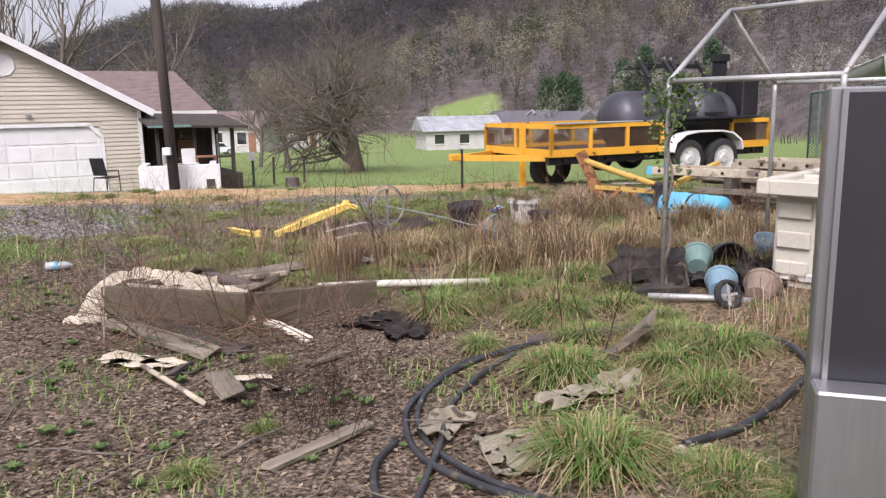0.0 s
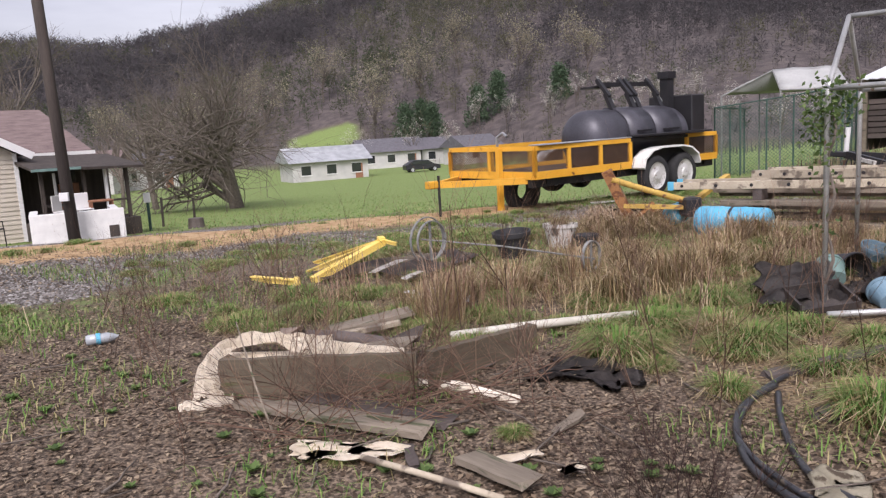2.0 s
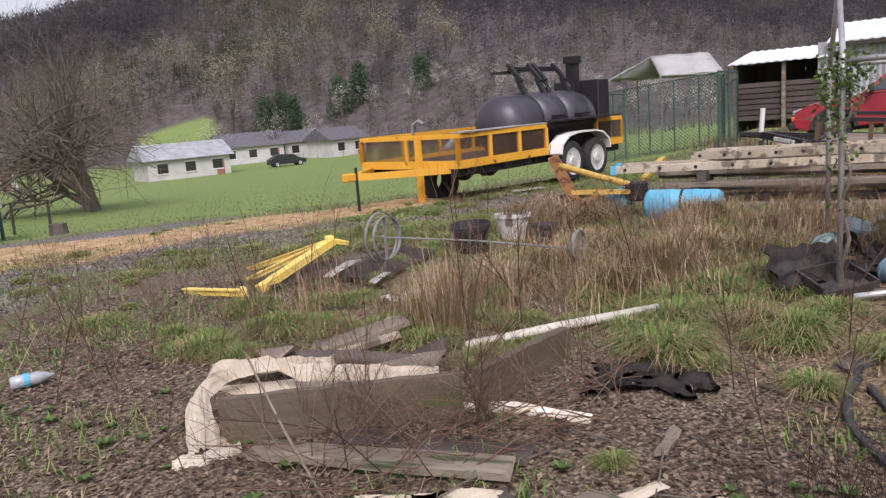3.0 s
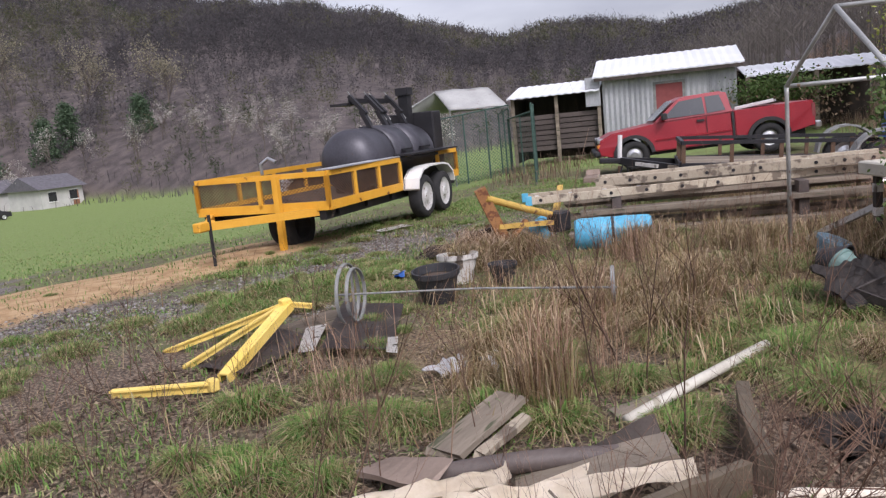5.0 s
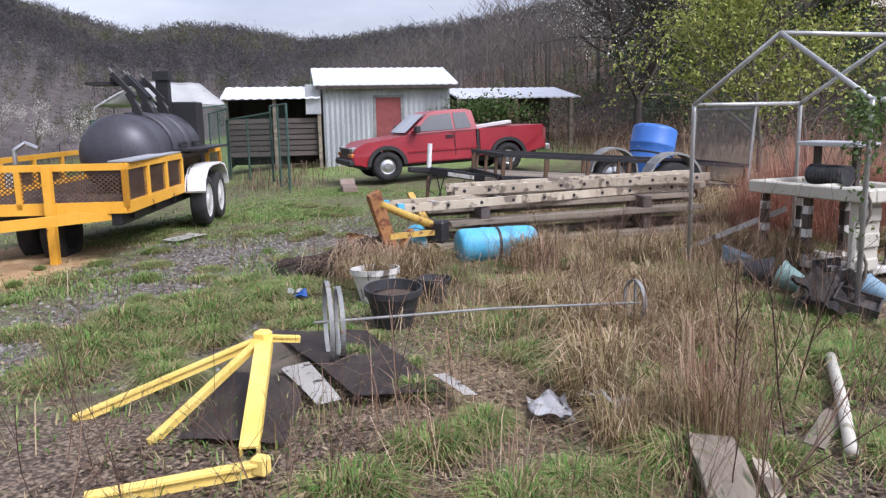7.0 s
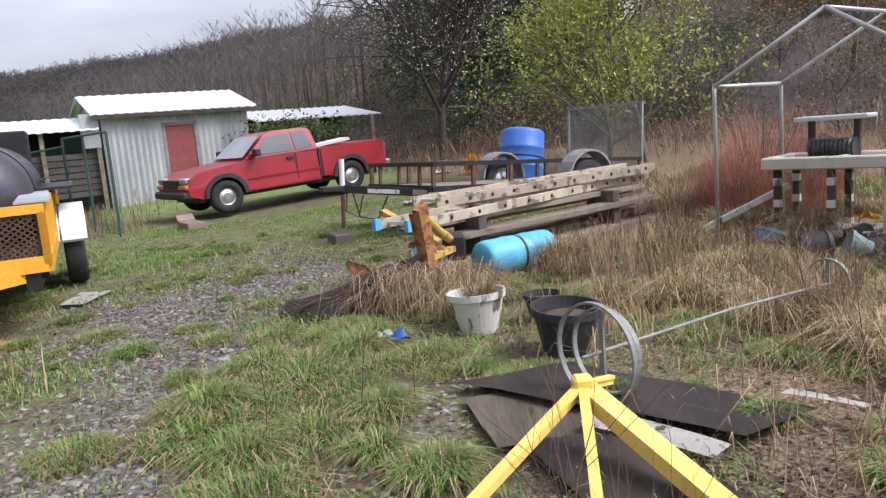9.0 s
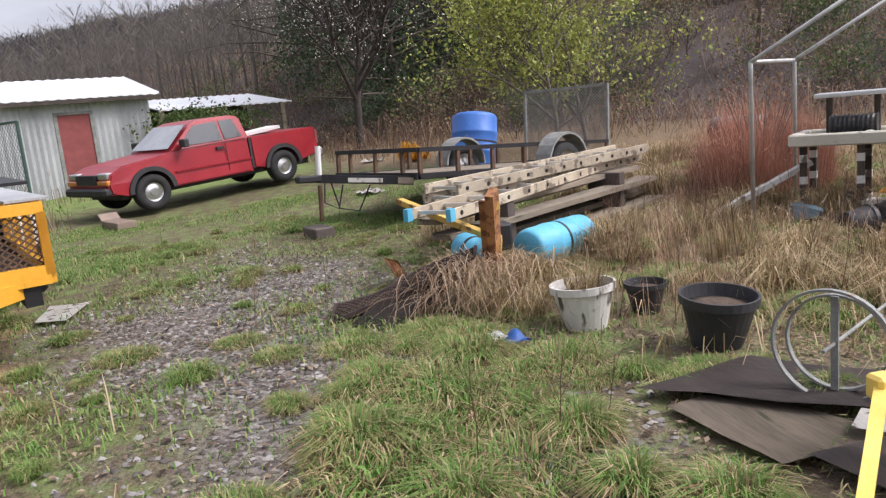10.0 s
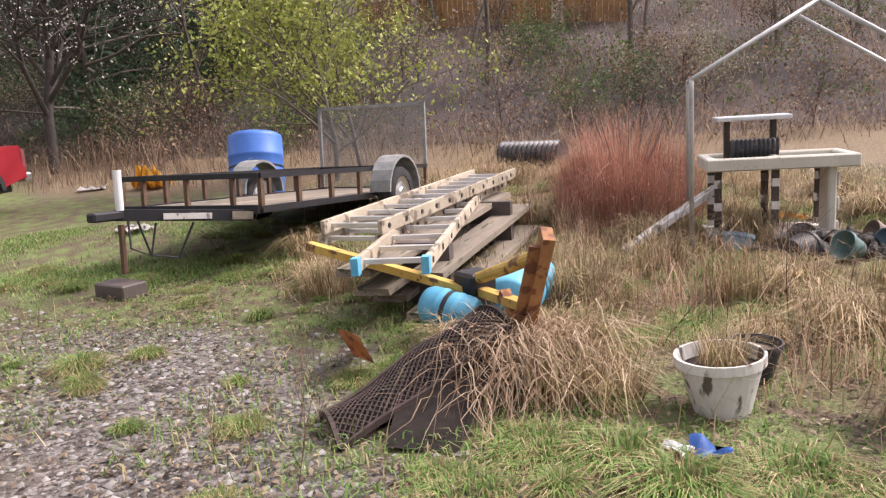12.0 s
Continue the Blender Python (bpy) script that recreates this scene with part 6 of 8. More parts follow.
fence_panel((8.9, 14.86), (11.15, 16.6), 1.75, 2)
fence_panel((11.15, 16.6), (13.2, 19.2), 1.6, 2)
fence_panel((10.4, 21.1), (13.2, 19.15), 2.0, 5, label="grey-green wire kennel panel under the tarp")
fence_panel((13.2, 19.15), (14.4, 20.6), 1.9, 2, label="grey-green wire kennel panel under the tarp")
fence_panel((10.4, 21.1), (12.4, 22.6), 2.0, 2, label="grey-green wire kennel panel under the tarp")
M["tarp_grey"] = mat("pale_grey_tarp", (0.27, 0.27, 0.26), (0.42, 0.42, 0.4), 0.6, 0, 1.5, 25, 0.2, wear=(0.25, 0.24, 0.22), wear_at=0.66)
k = thing("tarp_canopy", 12.6, 20.4, 0, 0, "pale grey tarp gable roof over a wire kennel", "canopy")
eave_l, PK, ER, RE, RN, FL, FR = [Vector(q) - Vector((12.6, 20.4, 0)) for q in ((10.75, 21.3, 1.85), (12.5, 21.4, 2.52), (11.9, 20.25, 1.92), (13.8, 20.4, 2.5), (13.2, 19.15, 1.85), (13.0, 22.7, 1.9), (14.9, 21.6, 1.85))]
for nm, q in (("tarp", (ER, RN, RE, PK)), ("tarp", (eave_l, PK, RE, FR, FL))):
    bm = bmesh.new()
    bm.faces.new([bm.verts.new(c) for c in q])
    bmesh.ops.subdivide_edges(bm, edges=bm.edges[:], cuts=5, use_grid_fill=True)
    for v in bm.verts:
        v.co.z += 0.05 * noise.noise(v.co * 1.7)
    bmesh.ops.solidify(bm, geom=bm.faces[:], thickness=0.012)
    part(nm, bm, M["tarp_grey"], k, "pale sagging tarp", smooth=True)
for a, b in ((eave_l, PK), (ER, PK), (PK, RE), (RN, RE), (ER, RN)):
    part("pole", tube([a - Vector((0, 0, 0.03)), b - Vector((0, 0, 0.03))], 0.025, seg=6), M["dull"], k)
for q in (eave_l, ER, RN, FL, FR):
    part("post", tube([q, Vector((q.x, q.y, gz(q.x + 12.6, q.y + 20.4) - 0.1))], 0.025, seg=6), M["dull"], k)


# ---- plants ----
def blades(x, y, z, h, w, bend, ang=None):
    """Bent grass blades as arrays: points (n, 5, 3) and triangles."""
    n = len(x)
    ang = rng.uniform(0, 2 * np.pi, n) if ang is None else ang
    dx, dy = np.cos(ang), np.sin(ang)
    b = bend * h
    P = np.zeros((n, 5, 3), np.float32)
    for k, (f, g, ww) in enumerate(((0, 0, -1), (0, 0, 1), (0.62, 0.3, -0.75), (0.62, 0.3, 0.75), (1, 1, 0))):
        P[:, k, 0] = x + dx * b * g - dy * w * ww
        P[:, k, 1] = y + dy * b * g + dx * w * ww
        P[:, k, 2] = z + h * (f if k < 4 else np.sqrt(np.maximum(0.05, 1 - 0.45 * bend * bend)))
    P[:, 4, 2] = z + h * np.clip(1 - 0.5 * bend, 0.15, 1)
    tri = np.array([[0, 1, 2], [1, 3, 2], [2, 3, 4]])
    F = (np.arange(n)[:, None, None] * 5 + tri[None]).reshape(-1, 3)
    return P.reshape(-1, 3), F


def scatter(n, x0, x1, y0, y1, weight):
    x, y = rng.uniform(x0, x1, n), rng.uniform(y0, y1, n)
    keep = rng.uniform(0, 1, n) < weight(x, y)
    return x[keep], y[keep]


def patch(x, y, s, seed=0.0):
    """Uneven cover, 0 to 1."""
    v = np.sin(x * s + 1.3 * np.sin(y * s * 0.7 + seed)) + np.sin(y * s * 1.1 + 1.7 * np.sin(x * s * 0.6 - seed)) + 0.6 * np.sin((x + y) * s * 2.3 + seed)
    return np.clip(0.5 + v * 0.28, 0, 1)


M["lawn"] = blade_mat("lawn_blades", [(0.085, 0.16, 0.034), (0.135, 0.245, 0.053), (0.17, 0.285, 0.07), (0.24, 0.29, 0.1), (0.38, 0.3, 0.17)])
M["tuft"] = blade_mat("tuft_blades", [(0.08, 0.16, 0.032), (0.12, 0.235, 0.047), (0.17, 0.27, 0.063), (0.28, 0.285, 0.115), (0.41, 0.325, 0.175)])
M["straw"] = blade_mat("dead_grass", [(0.14, 0.085, 0.05), (0.25, 0.16, 0.085), (0.24, 0.22, 0.09), (0.38, 0.27, 0.15), (0.47, 0.36, 0.22), (0.56, 0.46, 0.31)], 0.75)
M["litter"] = blade_mat("leaf_litter", [(0.045, 0.032, 0.023), (0.105, 0.073, 0.05), (0.2, 0.142, 0.095), (0.38, 0.3, 0.205)], 0.6)
M["stone"] = blade_mat("gravel_stones", [(0.06, 0.05, 0.042), (0.12, 0.105, 0.092), (0.2, 0.185, 0.17), (0.33, 0.315, 0.295)], 0.7, 0.0)
M["stem"] = blade_mat("dead_stems", [(0.075, 0.047, 0.036), (0.18, 0.11, 0.078), (0.33, 0.225, 0.155)], 0.85)
M["dark_stem"] = blade_mat("dark_wet_stems", [(0.03, 0.02, 0.018), (0.06, 0.036, 0.03), (0.1, 0.06, 0.048)], 0.8)
M["stalk"] = blade_mat("standing_stalks", [(0.2, 0.11, 0.075), (0.34, 0.21, 0.14), (0.46, 0.31, 0.21), (0.54, 0.4, 0.28)], 0.85)
M["brush"] = blade_mat("bank_brush", [(0.09, 0.062, 0.048), (0.17, 0.11, 0.08), (0.25, 0.17, 0.115), (0.36, 0.28, 0.185)], 0.9)
M["red_twig"] = blade_mat("red_twigs", [(0.27, 0.12, 0.085), (0.4, 0.19, 0.13), (0.5, 0.29, 0.21)], 0.85)
M["spring_leaf"] = blade_mat("spring_leaves", [(0.2, 0.25, 0.05), (0.32, 0.36, 0.08), (0.42, 0.42, 0.13)])
M["ivy"] = blade_mat("ivy_leaves", [(0.05, 0.085, 0.025), (0.09, 0.145, 0.04), (0.15, 0.2, 0.07)])
M["pine"] = blade_mat("pine_needles", [(0.045, 0.075, 0.042), (0.07, 0.11, 0.06), (0.1, 0.145, 0.08)])
M["darkbark"] = mat("dark_wet_bark", (0.035, 0.029, 0.026), (0.08, 0.066, 0.056), 0.9, 0, 10, 60, 0.5)
M["blossom"] = blade_mat("white_blossom", [(0.42, 0.39, 0.33), (0.58, 0.55, 0.48), (0.7, 0.68, 0.62)])
M["bud"] = blade_mat("olive_buds", [(0.2, 0.18, 0.12), (0.28, 0.255, 0.17), (0.35, 0.32, 0.22)])
# grey-blue of distant haze is mixed into the far and dark wood colours
M["wood_hazed"] = blade_mat("hill_trees", [(0.098, 0.091, 0.092), (0.113, 0.104, 0.105), (0.128, 0.117, 0.117)], 0.95, 0.45)
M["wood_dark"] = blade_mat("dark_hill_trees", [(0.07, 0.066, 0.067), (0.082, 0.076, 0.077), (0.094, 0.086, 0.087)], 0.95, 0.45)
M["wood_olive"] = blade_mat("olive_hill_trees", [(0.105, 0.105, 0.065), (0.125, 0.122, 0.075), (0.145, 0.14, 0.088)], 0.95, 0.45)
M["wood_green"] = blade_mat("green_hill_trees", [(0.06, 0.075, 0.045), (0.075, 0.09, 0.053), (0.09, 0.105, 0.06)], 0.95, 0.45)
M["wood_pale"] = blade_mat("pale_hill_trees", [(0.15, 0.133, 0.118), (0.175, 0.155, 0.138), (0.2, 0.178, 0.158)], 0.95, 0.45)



def clear(x, y):
    """Trodden or covered spots where grass does not stand."""
    return np.maximum.reduce([blob(x, y, 1.75, 5.7, 1.25, 1.1), blob(x, y, -0.7, 9.0, 0.95, 0.7, 0.6), blob(x, y, -1.6, 9.2, 0.8, 0.6), blob(x, y, 1.9, 10.5, 0.45, 0.7, 0.4), 0.7 * blob(x, y, 0.2, 3.9, 0.8, 1.2)])


# short grass
x, y = scatter(480000, -8, 10, 6, 15.5, lambda x, y: zone_grass(x, y) * (0.03 + 0.97 * patch(x, y, 2.2) ** 2.3) * (1 - 0.85 * clear(x, y)) * step(17, 10, np.hypot(x + 1, y - 9)))
h = rng.uniform(0.025, 0.075, len(x)) * (0.5 + 0.9 * patch(x, y, 1.3, 2))
tagged(soup("lawn_grass", *blades(x, y, land(x, y) - 0.005, h, 0.0035 + 0.0015 * rng.random(len(x)), rng.uniform(0.4, 1.5, len(x))), M["lawn"]), "short uneven green grass over the yard", "grass", kind="stuff")
# thin grass in the mud and gravel
x, y = scatter(150000, -7, 6, 1, 14, lambda x, y: (zone_litter(x, y) * 0.4 + 0.6 * zone_gravel(x, y) + 0.75 * zone_dead(x, y)) * step(0.5, 0.8, patch(x, y, 2.8, 5)))
tagged(soup("sparse_grass", *blades(x, y, land(x, y) - 0.005, rng.uniform(0.03, 0.12, len(x)), 0.0035, rng.uniform(0.4, 1.5, len(x))), M["tuft"]), "sparse green grass sprouting through mud", "grass", kind="stuff")
# dead standing grass
x, y = scatter(150000, -4.5, 10, 1.8, 13, lambda x, y: np.maximum(zone_dead(x, y), 0.012 * (1 - zone_gravel(x, y)) * step(6.3, 7.3, y)) * (1 - 0.9 * clear(x, y)) * (0.1 + 0.9 * patch(x, y, 2.6, 9)) * step(13, 8, np.hypot(x - 1, y - 7)))
near_path = np.hypot(x - 0.3, y - 4.2) < 2.2
h = rng.uniform(0.06, 0.36, len(x)) * (0.3 + 0.95 * patch(x, y, 1.9, 4)) * np.where(near_path, 0.35, 1.0)
tagged(soup("dead_grass", *blades(x, y, land(x, y) - 0.005, h, 0.0025 + 0.0015 * rng.random(len(x)), np.where(rng.random(len(x)) < 0.18, rng.uniform(0.05, 0.5, len(x)), rng.uniform(0.6, 1.85, len(x))), 6.28 * patch(x, y, 1.4, 11) + rng.normal(0, 1.0, len(x))), M["straw"]), "tall tan dead grass", "grass", kind="stuff")


# feathery brown stalks standing above the dead grass
x, y = scatter(34000, -3, 8, 4, 10.5, lambda x, y: (zone_dead(x, y) + 0.1 * blob(x, y, -0.6, 7.3, 1.3, 0.5)) * (1 - clear(x, y)) * step(0.58, 0.95, patch(x, y, 3.4, 21)) * step(10, 5, np.hypot(x - 2, y - 7)) * np.where((x < 1.5) & (y < 6.7), 0, 1))
near = 1 - 0.8 * np.maximum(blob(x, y, 0.26, 9.06, 0.6, 0.6), blob(x, y, 0.96, 9.5, 0.5, 0.5))
tagged(soup("standing_stalks", *blades(x, y, land(x, y) - 0.01, rng.uniform(0.2, 0.75, len(x)) * (0.4 + 0.6 * patch(x, y, 1.6, 8)) * near, 0.0022, rng.uniform(0.05, 1.3, len(x))), M["stalk"]), "tall brown feathery stalks in the dead grass", "weeds", kind="stuff")


# leaf litter: small curled leaves
def flakes(x, y, s, lift):
    n = len(x)
    a = rng.uniform(0, 2 * np.pi, n)
    t = rng.uniform(-0.7, 0.7, n)
    z = land(x, y) + lift
    P = np.zeros((n, 4, 3), np.float32)
    for k, (u, v) in enumerate(((-1, 0), (0, -0.6), (1, 0), (0, 0.6))):
        P[:, k, 0] = x + s * (u * np.cos(a) - v * np.sin(a))
        P[:, k, 1] = y + s * (u * np.sin(a) + v * np.cos(a))
        P[:, k, 2] = z + s * (u * np.sin(t) * 0.7 + 0.35 * abs(v)) + 0.35 * s
    return P.reshape(-1, 3), np.arange(n * 4).reshape(-1, 4)


x, y = scatter(150000, -6, 4, 1, 9.5, lambda x, y: (zone_litter(x, y) + 0.35 * zone_dead(x, y) + 0.1) * (0.35 + 0.65 * patch(x, y, 3.1, 7)) * step(9.5, 4, np.hypot(x + 1.2, y - 3.5)))
tagged(soup("leaf_litter", *flakes(x, y, rng.uniform(0.006, 0.022, len(x)), 0.002), M["litter"]), "brown rotting leaf litter and wood chips", "leaf litter", kind="stuff")
x, y = scatter(90000, -6, 6, 6.5, 13, lambda x, y: (0.5 * zone_grass(x, y) + 0.6 * zone_gravel(x, y)) * (0.25 + 0.75 * patch(x, y, 1.7, 17)))
tagged(soup("fallen_leaves", *flakes(x, y, rng.uniform(0.007, 0.024, len(x)), 0.008), M["litter"]), "scattered brown fallen leaves in the grass", "leaves", kind="stuff")


# gravel stones
def stones(x, y, s):
    n = len(x)
    z = land(x, y)
    base = np.array([[1, 0, 0.2], [0, 1, 0.1], [-1, 0.1, 0.2], [0.1, -1, 0.1], [0, 0, 0.75]])
    P = base[None] * (s[:, None, None] * rng.uniform(0.6, 1.25, (n, 5, 3)))
    a = rng.uniform(0, 2 * np.pi, n)
    c, q = np.cos(a)[:, None], np.sin(a)[:, None]
    Q = np.stack([P[:, :, 0] * c - P[:, :, 1] * q + x[:, None], P[:, :, 0] * q + P[:, :, 1] * c + y[:, None], P[:, :, 2] + z[:, None]], -1)
    tri = np.array([[0, 1, 4], [1, 2, 4], [2, 3, 4], [3, 0, 4]])
    return Q.reshape(-1, 3), (np.arange(n)[:, None, None] * 5 + tri[None]).reshape(-1, 3)


x, y = scatter(120000, -8, 6, 8, 16, lambda x, y: zone_gravel(x, y) * (1 - zone_road(x, y)) * (0.3 + 0.7 * patch(x, y, 2.5, 3)))
tagged(soup("gravel", *stones(x, y, rng.uniform(0.008, 0.028, len(x))), M["stone"]), "loose grey gravel stones", "gravel", kind="stuff")


# grass tufts: four shapes, many copies
def tuft_mesh(n, hmax, spread, dead):
    r = spread * np.sqrt(rng.random(n))
    a = rng.uniform(0, 2 * np.pi, n)
    out = a + rng.normal(0, 0.9, n)
    h = hmax * rng.uniform(0.5, 1, n) * (1 - 0.3 * r / spread)
    return blades(r * np.cos(a), r * np.sin(a), np.full(n, -0.01), h, rng.uniform(0.0024, 0.004, n), np.clip(rng.uniform(0.1, 0.9, n) + 0.75 * r / spread + dead * 0.6, 0, 1.8), out)


TUFTS = []
for k, (n, hm, sp) in enumerate(((560, 0.25, 0.15), (440, 0.19, 0.17), (330, 0.22, 0.1), (600, 0.17, 0.24))):
    gme = soup("blades", *tuft_mesh(n, hm, sp, 0), M["tuft"]).data
    dme = soup("dead_blades", *tuft_mesh(int(n * 0.45), hm * 0.9, sp * 1.15, 0.9), M["straw"]).data
    TUFTS.append((gme, dme))
for o in [o for o in scene.objects if o.name.startswith(("blades", "dead_blades"))]:
    bpy.data.objects.remove(o)


def tuft(x, y, kind, s, rz, label="green grass tuft with dead blades at its base", dead=True):
    t = thing("grass_tuft", x, y, gz(x, y), rz, label, "grass tuft", "grass tufts")
    t.scale = (s, s, s)
    b = new("green_grass", TUFTS[kind][0])
    b.parent = t
    if dead:
        d = new("dead_grass", TUFTS[kind][1])
        d.parent = t


for x, y, k, s in ((0.45, 4.35, 0, 1.15), (0.36, 3.3, 0, 1.2), (0.5, 5.5, 1, 1.1), (0.95, 4.2, 2, 1.1), (1.0, 3.85, 1, 1.0), (-1.25, 3.5, 2, 0.6), (-1.9, 7.65, 1, 1.2), (-1.65, 7.5, 0, 0.8), (-1.2, 6.75, 1, 1.0), (-0.55, 6.7, 0, 0.8), (-0.3, 10.85, 3, 1.2), (-0.6, 10.4, 3, 1.1), (-0.15, 10.25, 1, 1.0), (-1.15, 9.85, 0, 0.9), (-0.9, 10.1, 2, 1.0), (0.4, 9.9, 3, 0.95), (0.25, 10.15, 1, 0.9), (0.15, 6.9, 0, 0.9), (0.55, 6.6, 1, 1.0), (-0.1, 6.2, 2, 1.0), (-2.3, 7.2, 1, 0.8), (-2.6, 7.9, 2, 0.8), (-0.4, 7.3, 0, 0.8), (-0.2, 8.0, 1, 0.9), (-1.5, 8.15, 1, 1.0), (-1.2, 8.0, 0, 0.7), (0.05, 4.95, 2, 0.9), (-0.1, 5.5, 1, 0.7), (0.7, 5.0, 1, 1.0), (1.2, 5.2, 0, 0.8), (-0.62, 11.5, 3, 0.8), (0.9, 10.6, 2, 0.7), (0.35, 11.0, 1, 0.7), (-1.5, 11.2, 3, 0.8), (-2.2, 10.6, 1, 0.9), (0.75, 3.05, 3, 0.7), (1.35, 3.2, 1, 0.8), (0.9, 2.75, 2, 0.8), (0.0, 2.9, 2, 0.6), (5.1, 10.5, 1, 0.6), (-1.75, 6.3, 2, 0.6), (-2.0, 4.95, 2, 0.4), (-1.15, 4.9, 2, 0.5), (-1.05, 4.0, 2, 0.45), (1.35, 9.85, 2, 0.7), (1.7, 11.6, 3, 0.6), (2.4, 11.2, 1, 0.6), (1.5, 6.6, 0, 0.9), (0.9, 7.3, 1, 1.0), (0.3, 8.3, 1, 0.9), (-2.01, 8.3, 1, 1.2), (-2.5, 7.5, 3, 1.0), (-1.97, 7.64, 0, 1.0), (-1.3, 7.1, 0, 1.0), (-1.0, 6.2, 1, 1.0), (-0.75, 6.3, 3, 0.8), (0.27, 6.18, 0, 1.2), (0.5, 6.3, 1, 1.1), (-0.16, 5.8, 0, 1.2), (0.1, 5.9, 2, 1.0), (-3.13, 8.59, 3, 0.9), (0.75, 6.1, 1, 1.1), (1.0, 6.6, 0, 1.0), (0.65, 5.6, 0, 1.1), (0.2, 6.6, 3, 0.9), (1.1, 5.7, 1, 1.0), (-0.7, 6.95, 1, 0.9), (-1.6, 7.35, 1, 0.9), (0.3, 10.6, 3, 1.2), (0.6, 10.3, 0, 1.0), (0.0, 10.5, 3, 1.3), (-0.2, 11.0, 0, 1.1), (0.9, 10.25, 1, 1.1), (1.2, 10.4, 3, 0.9), (0.45, 10.85, 1, 1.0), (-0.5, 10.9, 3, 1.3), (-0.8, 10.7, 0, 1.0), (1.1, 10.9, 3, 0.8), (-1.2, 10.6, 3, 1.1), (-0.4, 10.1, 0, 0.9)):
    tuft(x, y, k, s, rng.uniform(0, 360))
n = 0
while n < 190:
    x, y = rng.uniform(-6, 9), rng.uniform(6.5, 14)
    if rng.random() < zone_grass(x, y) * patch(x, y, 2.2) + 0.2 * zone_gravel(x, y) + 0.35 * zone_dead(x, y) * (1 - clear(x, y)) and math.hypot(x + 1, y - 9) < 9:
        tuft(x, y, int(rng.integers(0, 4)), rng.uniform(0.3, 0.75), rng.uniform(0, 360), "small green grass tuft in the yard", rng.random() < 0.4)
        n += 1


n = 0
while n < 130:
    x, y = rng.uniform(-1.5, 7), rng.uniform(4.3, 10)
    if rng.random() < zone_dead(x, y) * (1 - clear(x, y)) and math.hypot(x - 0.26, y - 9.06) > 0.5 and math.hypot(x - 0.96, y - 9.5) > 0.45:
        tuft(x, y, int(rng.integers(0, 4)), rng.uniform(0.5, 1.15), rng.uniform(0, 360), "olive green tuft among the dead grass")
        n += 1


# dead tan clumps that bow over
def straw_clump(x, y, s, name="dead_grass_clump", label="bowed clump of tan dead grass", n=420, droop=0.8):
    r = 0.17 * np.sqrt(rng.random(n))
    a = rng.uniform(0, 2 * np.pi, n)
    V, F = blades(r * np.cos(a), r * np.sin(a), np.full(n, -0.01), rng.uniform(0.12, 0.42, n), rng.uniform(0.0025, 0.0042, n), rng.uniform(0.2, 1.0, n) * droop + 0.15, np.where(rng.random(n) < 0.5, a, rng.uniform(0, 6.28)) + rng.normal(0, 0.9, n))
    ob = soup(name, V, F, M["straw"])
    ob.matrix_basis = pose(x, y, gz(x, y)) @ Matrix.Scale(s, 4)
    return tagged(ob, label, "dead grass", "dead grass clumps")


cl = [straw_clump(0, 0, 1, n=380, droop=0.5 + 0.4 * k) for k in range(4)]
spots = [(1.55, 9.95, 1.0), (1.7, 9.7, 1.15), (1.9, 9.5, 1.2), (1.4, 9.75, 0.9), (2.1, 10.05, 0.9), (2.25, 9.9, 1.0), (2.3, 9.75, 1.1), (2.05, 9.75, 1.1), (-0.95, 7.2, 0.9), (-0.7, 7.55, 1.0), (-1.15, 7.35, 0.8)]
while len(spots) < 95:
    x, y = rng.uniform(-0.5, 8), rng.uniform(4, 10)
    if rng.random() < zone_dead(x, y) * patch(x, y, 2.6, 9) and clear(x, y) < 0.3 and math.hypot(x - 0.26, y - 9.06) > 0.6 and math.hypot(x - 0.96, y - 9.5) > 0.5 and not (x < 1.4 and y < 5.2) and not (3.0 < x < 5.2 and 7.3 < y < 10 and abs(x - 3 - (10 - y) * 0.7) < 0.5):
        spots.append((x, y, rng.uniform(0.6, 1.25)))
for k, (x, y, s) in enumerate(spots):
    copy_thing(cl[k % 4], pose(x, y, gz(x, y), 0, 0, rng.uniform(0, 360)) @ Matrix.Scale(s, 4))
tall = straw_clump(0, 0, 1, label="tall upright clump of tan dead grass", n=240, droop=0.3)
cl.append(tall)
for x, y, s in ((-1.05, 6.95, 1.2), (0.35, 7.5, 1.0), (1.95, 7.9, 1.1), (1.2, 7.2, 1.0)):
    copy_thing(tall, pose(x, y, gz(x, y), 0, 0, rng.uniform(0, 360)) @ Matrix.Scale(s, 4))
for o in cl:
    bpy.data.objects.remove(o)
VV, FF, off = [], [], 0
for x, y, s, n in ((-1.02, 6.98, 0.9, 90), (-0.8, 7.1, 0.75, 60), (-0.55, 6.85, 0.65, 50), (0.35, 7.5, 0.7, 60), (-1.75, 7.75, 0.5, 40)):
    r, a = 0.14 * np.sqrt(rng.random(n)), rng.uniform(0, 2 * np.pi, n)
    V_, F_ = blades(x + r * np.cos(a), y + r * np.sin(a), np.full(n, gz(x, y) - 0.01), s * rng.uniform(0.35, 0.95, n), rng.uniform(0.0018, 0.003, n), rng.uniform(0.05, 0.7, n), a + rng.normal(0, 0.8, n))
    VV.append(V_)
    FF.append(F_ + off)
    off += len(V_)
tagged(soup("tall_stalks", np.concatenate(VV), np.concatenate(FF), M["stalk"]), "tall feathery stands of pinkish-brown dead stalks", "weeds", kind="stuff")
